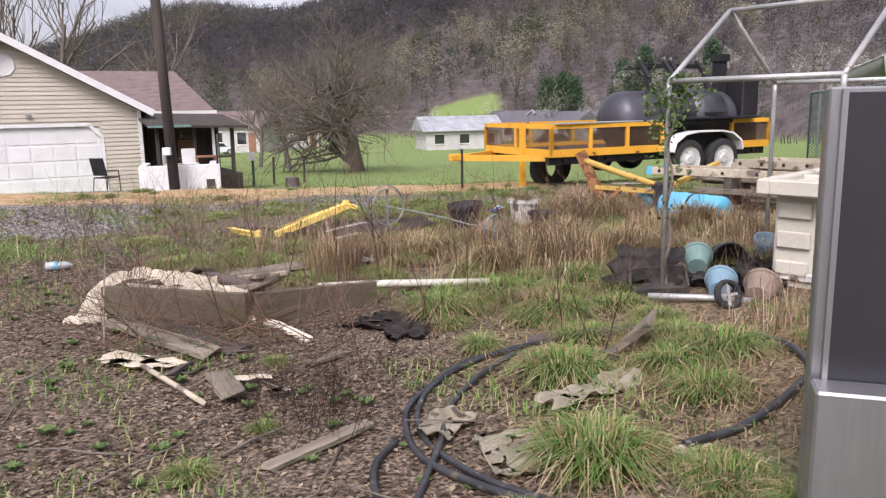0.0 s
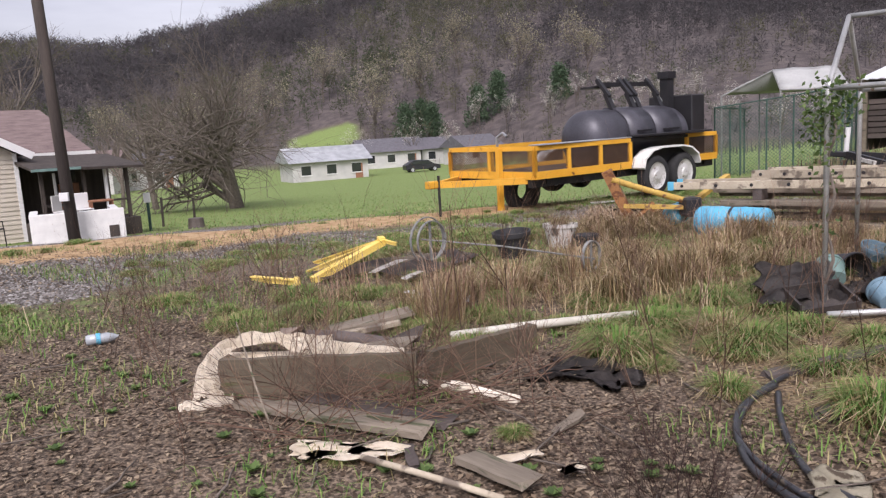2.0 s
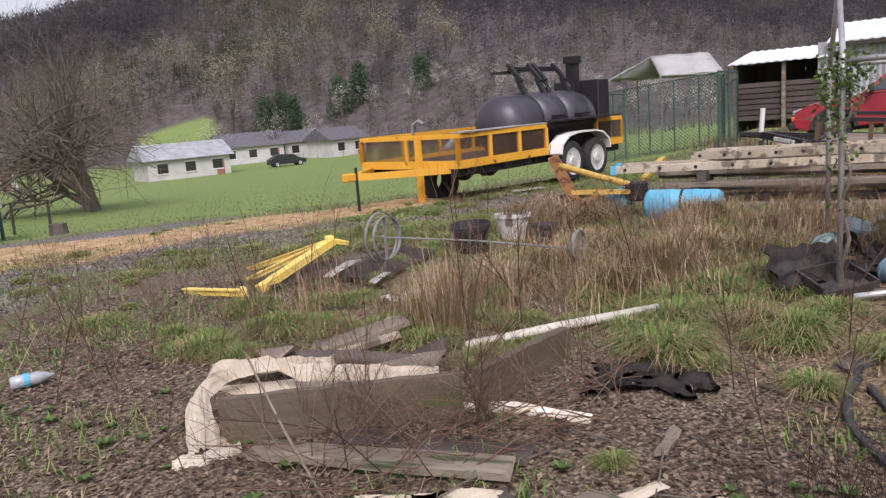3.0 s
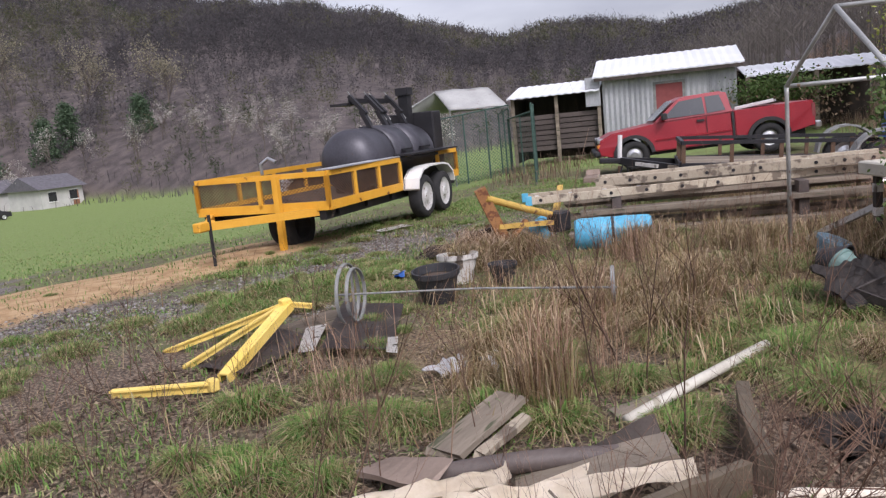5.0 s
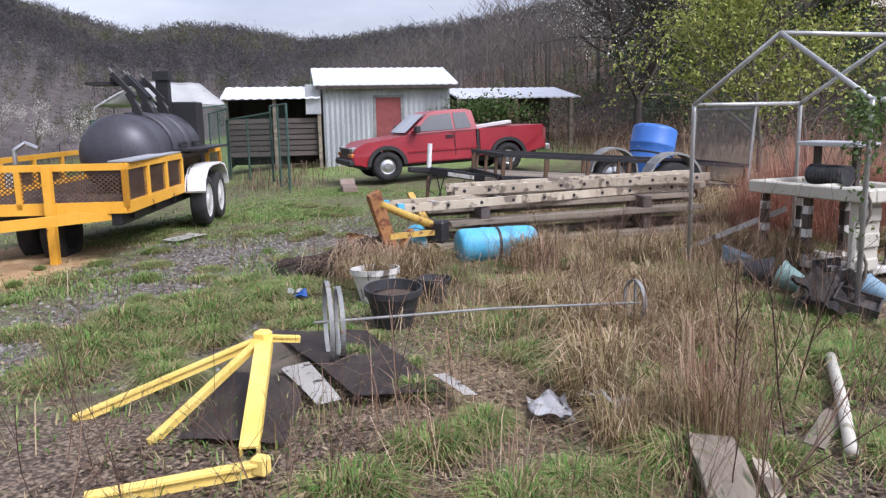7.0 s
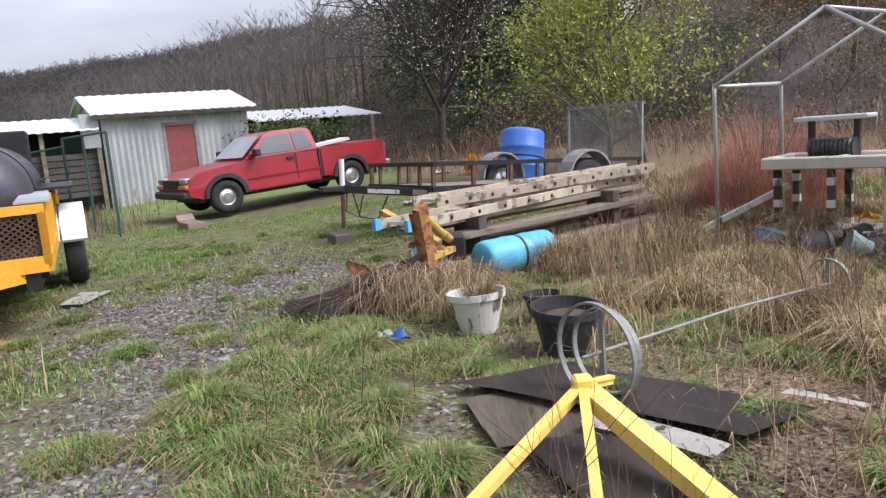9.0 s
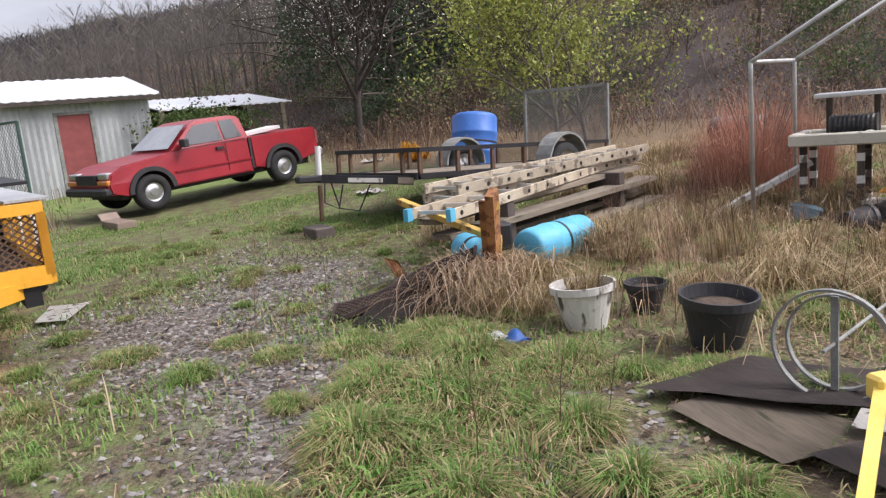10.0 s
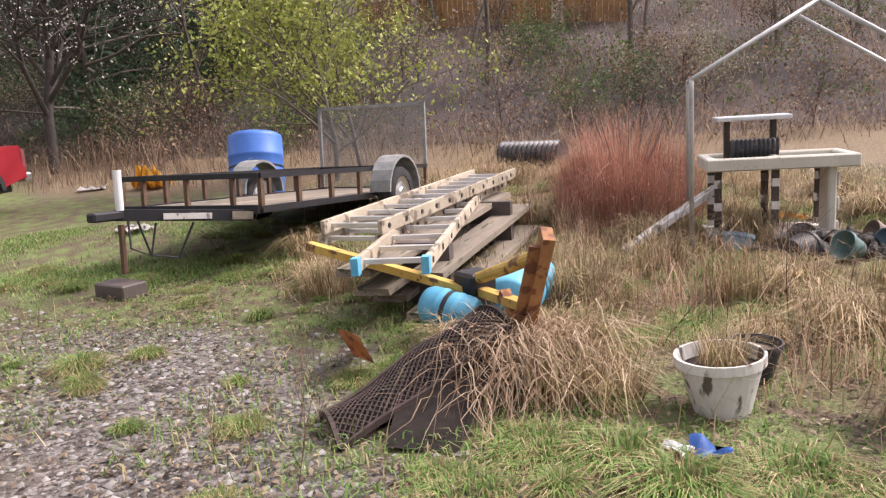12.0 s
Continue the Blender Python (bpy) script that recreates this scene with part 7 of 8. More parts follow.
# dead grass in the white pot
pg = straw_clump(0.96, 9.5, 0.6, "pot_grass", "dead tan grass growing in the white pot", 300, 1.4)
pg.location.z = 0.21


# branching stems
def stem_tree(h, r, levels, spread, kids, seg=3, jit=0.12, up=0.35, ratio=(0.45, 0.7), first=0.3):
    """Tapered branches as arrays; returns points and quads, and the tips."""
    V, F, tips = [], [], []

    def limb(p, d, length, r0, lev):
        n = 4 if lev == 0 else 3
        pts = [p]
        dd = d.copy()
        for k in range(n):
            dd = (dd + Vector(rng.normal(0, jit, 3)) + Vector((0, 0, up * 0.12))).normalized()
            pts.append(pts[-1] + dd * length / n)
        u = None
        base = len(V)
        for k, q in enumerate(pts):
            t = (pts[min(k + 1, n)] - pts[max(k - 1, 0)]).normalized()
            u = t.orthogonal().normalized() if u is None else (u - t * u.dot(t)).normalized()
            w = t.cross(u)
            rr = r0 * (1 - 0.75 * k / n) if lev == levels else r0 * (1 - 0.45 * k / n)
            for s in range(seg):
                a = 2 * math.pi * s / seg
                V.append(q + (u * math.cos(a) + w * math.sin(a)) * rr)
        for k in range(n):
            for s in range(seg):
                F.append((base + k * seg + s, base + k * seg + (s + 1) % seg, base + (k + 1) * seg + (s + 1) % seg, base + (k + 1) * seg + s))
        if lev == levels:
            tips.append(pts[-1])
            return
        for c in range(kids[lev]):
            f = first + (1 - first) * (c + rng.random()) / kids[lev] if lev == 0 else 0.25 + 0.75 * (c + rng.random()) / kids[lev]
            k = min(n - 1, int(f * n))
            q = pts[k].lerp(pts[k + 1], f * n - k)
            t = (pts[k + 1] - pts[k]).normalized()
            side = t.orthogonal().normalized()
            side.rotate(Matrix.Rotation(rng.uniform(0, 2 * math.pi), 3, t))
            dn = (t * math.cos(spread) + side * math.sin(spread) + Vector((0, 0, up * 0.3))).normalized()
            limb(q, dn, length * rng.uniform(*ratio), r0 * (1 - 0.45 * f) * 0.6, lev + 1)
    limb(Vector((0, 0, -0.02)), Vector((0, 0, 1)), h, r, 0)
    return np.array(V), np.array(F), np.array(tips)


# bare dead weeds, merged
WEEDS = [stem_tree(rng.uniform(0.5, 0.75), 0.004, 2, 0.5, (7, 3), jit=0.08)[:2] for k in range(7)]
weed_at = []
for k in range(48):
    weed_at.append((-0.82 + rng.normal(0, 0.18), 4.0 + rng.normal(0, 0.16), rng.uniform(0.25, 0.6)))
for k in range(70):
    weed_at.append((rng.uniform(-2.4, -0.7), 5.45 + rng.normal(0, 0.22), rng.uniform(0.55, 1.0)))
while len(weed_at) < 205:
    x, y = rng.uniform(-4.5, 7), rng.uniform(2.8, 11)
    wgt = 0.12 * zone_litter(x, y) + 0.8 * zone_dead(x, y) * (1 - clear(x, y)) + 0.6 * blob(x, y, -1.0, 7.5, 2.4, 0.8)
    if rng.random() < wgt and min(math.hypot(x - e[0], y - e[1]) for _, e, _, _ in PATH) > 1.7:
        weed_at.append((x, y, rng.uniform(0.5, 1.15)))
for k in range(40):
    weed_at.append((rng.uniform(1.0, 4.5), rng.uniform(5.5, 9.0), rng.uniform(0.5, 0.9)))
for k in range(36):
    weed_at.append((rng.uniform(-3.6, -1.9), rng.uniform(7.0, 9.6), rng.uniform(0.45, 0.9)))
weed_at += [(-3.3, 6.9, 0.8), (-3.1, 7.4, 0.9), (-2.9, 6.5, 0.7), (-3.6, 8.1, 0.9), (-2.5, 8.3, 0.9), (-2.2, 8.6, 0.8), (-3.3, 8.6, 0.9), (-2.7, 5.0, 0.7), (-0.7, 10.6, 0.75), (-0.45, 10.2, 0.7), (-2.2, 6.9, 0.9), (-0.35, 9.95, 0.6), (1.6, 11.3, 0.7), (1.9, 11.5, 0.6), (2.2, 11.0, 0.7)]
weed_at += [(-2.3, 7.0, 1.3), (-1.3, 6.0, 1.35), (-1.0, 5.0, 0.9), (-1.55, 5.35, 1.1), (-2.05, 5.4, 1.0), (-0.2, 5.2, 1.1), (-3.0, 6.0, 0.9), (-2.75, 5.6, 0.8), (-3.2, 5.9, 0.75), (-0.95, 6.65, 1.4), (-0.45, 6.85, 1.5), (-0.6, 6.6, 1.2), (0.2, 5.6, 1.2), (0.5, 6.9, 1.3), (-1.6, 6.9, 1.0), (-2.6, 8.2, 1.0), (-2.9, 8.9, 0.9), (-0.25, 4.6, 1.0), (0.6, 5.2, 1.0), (-0.6, 4.6, 0.9)]
VV, FF, off = [], [], 0
for k, (x, y, s) in enumerate(weed_at):
    V_, F_ = WEEDS[k % 7]
    lean = 65 if 48 <= k < 118 else 32 if k < 48 else 18
    m = np.array(pose(0, 0, 0, rng.uniform(-lean, lean), rng.uniform(-lean, lean), rng.uniform(0, 360)).to_3x3())
    VV.append(V_ @ m.T * s + np.array([x, y, gz(x, y)]))
    FF.append(F_ + off)
    off += len(V_)
    if k == 47:
        tagged(soup("dark_weed_tangle", np.concatenate(VV), np.concatenate(FF), M["dark_stem"]), "dense tangle of dark bare weed stems", "weeds", kind="stuff")
        VV, FF, off = [], [], 0
tagged(soup("dead_weed_stems", np.concatenate(VV), np.concatenate(FF), M["stem"]), "bare brown weed stems over the yard", "weeds", kind="stuff")

# small green broadleaf weeds
V_, F_ = [], []
for k in range(16):
    a = rng.uniform(0, 2 * np.pi)
    L = rng.uniform(0.03, 0.07)
    c, s = math.cos(a), math.sin(a)
    b = len(V_)
    V_ += [(0, 0, 0.005), (c * L * 0.6 - s * 0.018, s * L * 0.6 + c * 0.018, 0.03), (c * L, s * L, 0.028 + 0.02 * rng.random()), (c * L * 0.6 + s * 0.018, s * L * 0.6 - c * 0.018, 0.03)]
    F_.append((b, b + 1, b + 2, b + 3))
o = soup("leaves", V_, F_, M["ivy"])
leaf_me = o.data
bpy.data.objects.remove(o)
for k in range(260):
    x, y = rng.uniform(-4.5, 0.3), rng.uniform(2.2, 7)
    if patch(x, y, 1.9, 12) > 0.45:
        o = new("broadleaf_weed", leaf_me)
        o.matrix_basis = pose(x, y, gz(x, y), 0, 0, rng.uniform(0, 360)) @ Matrix.Scale(rng.uniform(0.4, 0.95), 4)
        tagged(o, "small green broadleaf weed in mud", "weed", "green weeds")

# fallen sticks over the mud
for k in range(55):
    x, y = rng.uniform(-4.2, 0.4), rng.uniform(2.5, 7)
    a, L = rng.uniform(0, 6.28), rng.uniform(0.15, 0.6)
    P = [(x + math.cos(a) * L * f + rng.normal(0, 0.015), y + math.sin(a) * L * f + rng.normal(0, 0.015), gz(x, y) + 0.015 + 0.02 * f) for f in (0, 0.35, 0.7, 1)]
    rod("fallen_stick", P, rng.uniform(0.004, 0.009), M["barksmall"], "thin fallen stick on the mud", "stick", "fallen sticks", 5, 0.003)

# dead stalks fallen across the boards
for k in range(55):
    x, y = rng.uniform(-2.35, -0.8), rng.uniform(5.1, 5.75)
    a, L, up_ = rng.uniform(-0.9, 0.9) + math.pi * (k % 2), rng.uniform(0.25, 0.7), rng.uniform(0.02, 0.22)
    z = gz(x, y) + 0.02
    P = [(x + math.cos(a) * L * f + rng.normal(0, 0.012), y + math.sin(a) * L * f * 0.5 + rng.normal(0, 0.012), z + up_ * f) for f in (0, 0.35, 0.7, 1)]
    rod("dead_stalk", P, rng.uniform(0.003, 0.0055), M["stem"], "thin dead brown stalk over the boards", "stalk", "dead stalks", 5, 0.0015)


def leaves(centres, per, spread, size):
    """Small leaf quads round points."""
    c = np.repeat(np.asarray(centres), per, axis=0)
    n = len(c)
    p = c + rng.normal(0, spread, (n, 3))
    u = rng.normal(0, 1, (n, 3))
    u /= np.linalg.norm(u, axis=1)[:, None]
    v = np.cross(u, rng.normal(0, 1, (n, 3)))
    v /= np.linalg.norm(v, axis=1)[:, None]
    s = (size * rng.uniform(0.6, 1.3, n))[:, None]
    P = np.stack([p - u * s, p - v * s * 0.55, p + u * s, p + v * s * 0.55], 1)
    return P.reshape(-1, 3), np.arange(n * 4).reshape(-1, 4)


def tree(name, x, y, h, r, label, category="tree", levels=3, spread=0.7, kids=(9, 5, 4), leaf=None, per=6, lspread=0.12, lsize=0.04, bark="barksmall", up=0.35, first=0.3, seg=5, z=None, group="", ratio=(0.45, 0.7)):
    t = thing(name, x, y, gz(x, y) if z is None else z, rng.uniform(0, 360), label, category, group)
    V_, F_, T_ = stem_tree(h, r, levels, spread, kids, seg=seg, up=up, first=first, ratio=ratio)
    soup("trunk", V_[:5 * seg], F_[:4 * seg], M[bark], t, smooth=True)
    soup("branchwork", V_[5 * seg:], F_[4 * seg:] - 5 * seg, M[bark], t, smooth=True)
    if leaf:
        soup("crown", *leaves(T_, per, lspread, lsize), M[leaf], t)
    return t


# ivy on the canopy post
t = thing("ivy_vine", 1.48, 5.97, gz(1.48, 5.97), 0, "green ivy climbing the canopy post", "vine")
P = [(0.02 * math.cos(k * 1.3) + 0.02, 0.03 * math.sin(k * 1.3) - 0.02, k * 0.09) for k in range(17)]
part("stem", tube(P, 0.014, seg=6, r2=0.008), M["barksmall"], t)
c = np.array([(0, 0, 1.35), (0.1, 0.02, 1.42), (-0.1, 0.0, 1.42), (0.02, 0.0, 1.5), (0.05, 0, 1.28), (-0.04, 0.05, 1.22), (0.16, 0.03, 1.46), (-0.05, 0.0, 1.05), (0.03, 0.02, 0.9), (0.03, 0, 0.6)])
soup("leaves", *leaves(c, 26, 0.055, 0.022), M["ivy"], t)
soup("upper_leaves", *leaves(c[:7], 50, 0.065, 0.022), M["ivy"], t)

# red-brown bush behind the bench
n = 5200
a = rng.uniform(0, 2 * np.pi, n)
r = 0.75 * np.sqrt(rng.random(n))
Vb, Fb = blades(r * np.cos(a), r * np.sin(a), np.full(n, 0.0), rng.uniform(0.4, 1.6, n) * (1.05 - 0.5 * (r / 0.75) ** 2) * (0.8 + 0.25 * np.sin(a * 3 + 1)), rng.uniform(0.0015, 0.003, n), rng.uniform(0.05, 1.0, n), a + rng.normal(0, 0.9, n))
rb = thing("red_bush", 4.4, 6.0, gz(4.4, 6.0), 0, "dense bush of reddish-brown bare twigs", "bush")
soup("twig_mass", Vb, Fb, M["red_twig"], rb)
for k in range(14):
    a_, l_ = k * 0.45 + rng.normal(0, 0.1), rng.uniform(0.8, 1.3)
    part("stem", tube([(0.1 * math.cos(a_), 0.1 * math.sin(a_), -0.05), (0.2 * math.cos(a_), 0.2 * math.sin(a_), l_ * 0.5), (0.42 * math.cos(a_), 0.42 * math.sin(a_), l_)], 0.008, seg=5, r2=0.003), M["barksmall"], rb)
rb2 = copy_thing(rb, pose(4.95, 5.5, gz(4.9, 5.5), 0, 0, 70) @ Matrix.Scale(0.9, 4))

# trees on the bank side
tree("leafing_tree", 10.6, 6.1, 2.6, 0.05, "small tree in yellow-green spring leaf", levels=3, spread=0.75, kids=(14, 6, 3), leaf="spring_leaf", per=34, lspread=0.17, lsize=0.042, first=0.12)
tree("leafing_tree", 11.3, 5.2, 2.4, 0.05, "small tree in yellow-green spring leaf", levels=3, spread=0.8, kids=(10, 5, 3), leaf="spring_leaf", per=26, lspread=0.17, lsize=0.042, first=0.12)
tree("blossom_tree", 19.0, 9.0, 5.6, 0.13, "dark bare tree with a few white blossoms", levels=3, spread=0.8, kids=(20, 9, 5), leaf="blossom", per=14, lspread=0.25, lsize=0.03, ratio=(0.5, 0.8), bark="darkbark", first=0.2)
for x, y, s in ((27, 7, 8), (31, 5, 9), (26, 3.6, 7), (33, 9, 9), (22.5, 7.2, 6), (24, 5.2, 6.5), (29, 9.5, 8), (21.5, 3.4, 5.5)):
    t = thing("pine_tree", x, y, gz(x, y), 0, "dark green pine on the bank", "tree", "bank pines")
    soup("trunk", *stem_tree(s, 0.12, 1, 1.3, (34,), up=-0.1, first=0.15)[:2], M["barksmall"], t)
    k = np.repeat(np.linspace(0.12, 1, 40), 16)
    a = rng.uniform(0, 2 * np.pi, len(k))
    rr = (1.05 - k) * s * 0.27 * np.sqrt(rng.random(len(k)))
    c = np.stack([rr * np.cos(a), rr * np.sin(a), k * s - rr * 0.25], -1)
    soup("crown", *leaves(c, 6, 0.22, 0.09), M["pine"], t)
for x, y, s in ((17.5, 2.5, 6), (15.5, -1.5, 6.5), (20.5, 4.5, 6), (13, -4.5, 6), (18, -3, 7), (10.5, -7.5, 6), (22.5, 1, 7), (26, 1, 8), (9.5, -10, 6.5), (14.5, -7, 7), (21, -4, 8)):
    tree("bank_tree", x, y, s * 0.6, 0.09, "thin bare tree on the bank", levels=3, spread=0.55, kids=(8, 4, 3), seg=3, group="bank trees")

# brush over the bank: stuff
x, y = scatter(120000, 3, 60, -16, 26, lambda x, y: step(-4.0, -1.5, bank(x, y)) * step(22, 12, bank(x, y)) * (0.25 + 0.75 * patch(x, y, 1.1, 6)))
hh = rng.uniform(0.25, 1.1, len(x)) * (0.6 + 0.8 * patch(x, y, 0.8, 1))
tagged(soup("bank_brush", *blades(x, y, land(x, y) - 0.02, hh, rng.uniform(0.004, 0.009, len(x)), rng.uniform(0.6, 1.9, len(x))), M["brush"]), "tangled brown brush and brambles on the bank", "brush", kind="stuff")
x, y = scatter(13000, 4, 45, -14, 20, lambda x, y: step(-2, 3, bank(x, y)) * step(18, 12, bank(x, y)) * step(0.4, 0.75, patch(x, y, 0.9, 3)))
c = np.stack([x, y, land(x, y) + rng.uniform(0.2, 0.9, len(x))], -1)
tagged(soup("bank_leaves", *leaves(c, 9, 0.16, 0.05), M["ivy"]), "patches of green bramble leaves on the bank", "brush", kind="stuff")
x, y = scatter(1500, 5, 36, -14, 14, lambda x, y: step(6, 9, bank(x, y)) * step(18, 12, bank(x, y)) * step(0.5, 0.8, patch(x, y, 0.7, 8)))
c = np.stack([x, y, land(x, y) + rng.uniform(0.5, 1.4, len(x))], -1)
tagged(soup("bank_blossom", *leaves(c, 6, 0.2, 0.04), M["blossom"]), "pale blossom on shrubs up the bank", "shrub", kind="stuff")
# low shrubs over the bank, brown-red and green
x, y = scatter(2600, 5, 40, -14, 16, lambda x, y: step(-3, 0, bank(x, y)) * step(16, 11, bank(x, y)) * (0.3 + 0.7 * patch(x, y, 1.4, 14)))
c = np.stack([x, y, land(x, y) + rng.uniform(0.1, 0.7, len(x))], -1)
tagged(soup("bank_shrubs", *leaves(c, 26, 0.28, 0.045), M["brush"]), "rusty brown shrubs and bramble on the bank", "shrub", kind="stuff")
# weeds near the truck and kennel, brown
x, y = scatter(26000, 6, 26, 7, 24, lambda x, y: np.maximum(step(-5.5, -3.5, bank(x, y)), np.maximum(blob(x, y, 10.5, 16.3, 2.6, 1.2, 0.7), blob(x, y, 14, 17.5, 3, 1.5, 2.2))) * (0.3 + 0.7 * patch(x, y, 1.3, 2)))
tagged(soup("dead_weeds_far", *blades(x, y, land(x, y) - 0.02, rng.uniform(0.15, 0.6, len(x)), 0.006, rng.uniform(0.1, 1.2, len(x))), M["brush"]), "brown dead weeds round the sheds", "weeds", kind="stuff")
# single shrubs on the bank
for k in range(64):
    x, y = rng.uniform(6, 26), rng.uniform(-9, 9)
    if -1.5 < bank(x, y) < 15:
        kind = ("brush", "ivy", "bud", "brush", "pine")[k % 5]
        tree("bank_shrub", x, y, rng.uniform(0.6, 1.3), 0.02, {"brush": "rusty brown leafy shrub on the bank", "ivy": "green bramble shrub on the bank", "bud": "shrub with pale olive buds on the bank", "pine": "dark evergreen shrub on the bank"}[kind], "shrub", levels=2, spread=0.8, kids=(9, 6), leaf=kind, per=16, lspread=0.16, lsize=0.035, seg=3, first=0.05, ratio=(0.6, 0.9), bark="darkbark", group="bank shrubs")
# ivy heap on the right shed
t = thing("ivy_heap", 17.9, 13.3, gz(17.9, 13.3), 0, "mound of green ivy over the shed front", "ivy")
c = rng.normal(0, 1, (500, 3)) * np.array([0.3, 0.65, 0.16]) + np.array([0, 0, 1.3])
soup("leaves", *leaves(c, 8, 0.12, 0.05), M["ivy"], t)
c = rng.normal(0, 1, (120, 3)) * np.array([0.4, 0.8, 0.3]) + np.array([0, 0, 0.9])
soup("dead_growth", *leaves(c, 8, 0.2, 0.06), M["brush"], t)

# wooden fence on top of the bank
M["fence"] = mat("orange_fence", (0.24, 0.13, 0.05), (0.36, 0.2, 0.08), 0.8, 0, 4, 40, 0.3, 0.15)
for k, (x, y) in enumerate(((15.7, -7.9), (18.0, -6.6), (20.3, -5.3), (22.4, -4.0))):
    f = thing("board_fence", x, y, gz(x, y) - 0.05, 29.5, "orange-brown board fence above the bank", "fence", "bank fence")
    for j in range(12):
        part("board", B((j * 0.19, j * 0.19 + 0.17, 0, 0.025, 0, 2.1 + 0.03 * math.sin(j * 5))), M["fence"], f)
    part("rail", B((0, 2.3, 0.025, 0.07, 1.1, 1.2)), M["fence"], f)
hs = thing("hillside_house", 31, -0.5, gz(31, -0.5), 40, "pale house roof behind the bank trees", "house")
part("wall", B((0, 2.6, 0, 2.2, 0, 1.2)), M["siding"], hs)
part("roof", prism([(-0.2, 1.15), (1.3, 1.6), (2.8, 1.15)], -0.3, 2.5), M["tinroof"], hs)


# ---- the valley and the hills ----
def bare_tree_soup(n_limb, h):
    """A light bare tree for the far woods: trunk and forking limbs as thin triangles."""
    T = []

    def tri(p, q, w):
        d = q - p
        s = np.cross(d, rng.normal(0, 1, 3))
        s = s / (np.linalg.norm(s) + 1e-6) * w
        T.append((p - s, p + s, q))
    top = np.array([rng.normal(0, 0.3), rng.normal(0, 0.3), h])
    for k in range(2):
        tri(np.zeros(3), top, 0.16)
    for k in range(n_limb):
        f = rng.uniform(0.25, 0.9)
        p = top * f
        a = rng.uniform(0, 2 * np.pi)
        L = h * rng.uniform(0.2, 0.4) * (1.15 - f * 0.6)
        q = p + np.array([np.cos(a) * L * 0.75, np.sin(a) * L * 0.75, L * 0.75])
        tri(p, q, 0.06)
        for j in range(3):
            g = rng.uniform(0.3, 1)
            m = p + (q - p) * g
            b = a + rng.normal(0, 0.9)
            l2 = L * rng.uniform(0.3, 0.55)
            tri(m, m + np.array([np.cos(b) * l2 * 0.7, np.sin(b) * l2 * 0.7, l2 * 0.7]), 0.045)
    return np.array(T, np.float32).reshape(-1, 3)


def plant(protos, x, y, s, name, material, label, category):
    """Copies of light trees merged into one mesh of far woods."""
    VV = []
    z = land(x, y)
    pick = rng.integers(0, len(protos), len(x))
    for k, P in enumerate(protos):
        m = pick == k
        a = rng.uniform(0, 2 * np.pi, m.sum())
        c, q = np.cos(a)[:, None], np.sin(a)[:, None]
        ss = s[m][:, None]
        X = (P[None, :, 0] * c - P[None, :, 1] * q) * ss + x[m][:, None]
        Y = (P[None, :, 0] * q + P[None, :, 1] * c) * ss + y[m][:, None]
        Z = P[None, :, 2] * ss + z[m][:, None] - 0.3
        VV.append(np.stack([X, Y, Z], -1).reshape(-1, 3))
    V_ = np.concatenate(VV)
    return tagged(soup(name, V_, np.arange(len(V_)).reshape(-1, 3), material), label, category, kind="stuff")


def polar(n, a0, a1, r0, r1, power=1.0):
    a = np.radians(rng.uniform(a0, a1, n))
    r = r0 + (r1 - r0) * rng.random(n) ** power
    return r * np.cos(a), r * np.sin(a)


def soft_tree_soup(n, h):
    """A light round-crowned bare tree: one thin trunk and short twigs spread through the crown."""
    u = rng.normal(0, 1, (n, 3))
    u /= np.linalg.norm(u, axis=1)[:, None]
    c = u * (rng.random(n) ** 0.4)[:, None] * np.array([0.26, 0.26, 0.36]) * h + np.array([0, 0, 0.6 * h])
    d = u * np.array([1, 1, 0.6]) + rng.normal(0, 0.6, (n, 3)) + np.array([0, 0, 0.35])
    d *= (h * rng.uniform(0.04, 0.085, n) / np.linalg.norm(d, axis=1))[:, None]
    s = np.cross(d, rng.normal(0, 1, (n, 3)))
    s *= (h * rng.uniform(0.008, 0.02, n) / (np.linalg.norm(s, axis=1) + 1e-6))[:, None]
    T = np.stack([c - d - s, c - d + s, c + d], 1)
    w = 0.012 * h
    trunk = np.array([[[-w, 0, 0], [w, 0, 0], [0, 0, h * 0.8]]])
    return np.concatenate([T, trunk]).reshape(-1, 3).astype(np.float32)


protos = [soft_tree_soup(58, rng.uniform(9, 13)) for k in range(8)]
x, y = polar(17000, -8, 128, 78, 430, 0.75)
r, a = np.hypot(x, y), np.degrees(np.arctan2(y, x))
base = np.interp(a, AZ, BASE)
k = (r > base - 3 + 6 * patch(x, y, 0.1)) & ~((a > 83.8) & (a < 88.8) & (r < 152))
x, y, r, a, base = x[k], y[k], r[k], a[k], base[k]
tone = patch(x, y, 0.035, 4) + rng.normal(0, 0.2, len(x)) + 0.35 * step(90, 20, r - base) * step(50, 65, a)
for lo, hi, nm, mt, lb in ((-9, 0.3, "dark_woods", "wood_dark", "dark brown bare woods on the hills"), (0.3, 0.72, "hill_woods", "wood_hazed", "grey-brown bare woods covering the hills"), (0.72, 0.95, "budding_woods", "wood_olive", "olive budding woods on the hills"), (0.95, 1.1, "pale_woods", "wood_pale", "pale brown bare woods on the hills"), (1.1, 9, "green_woods", "wood_green", "dull green woods low on the hills")):
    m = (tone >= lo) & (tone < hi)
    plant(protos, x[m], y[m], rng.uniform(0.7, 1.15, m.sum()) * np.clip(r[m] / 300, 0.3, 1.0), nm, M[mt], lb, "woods")
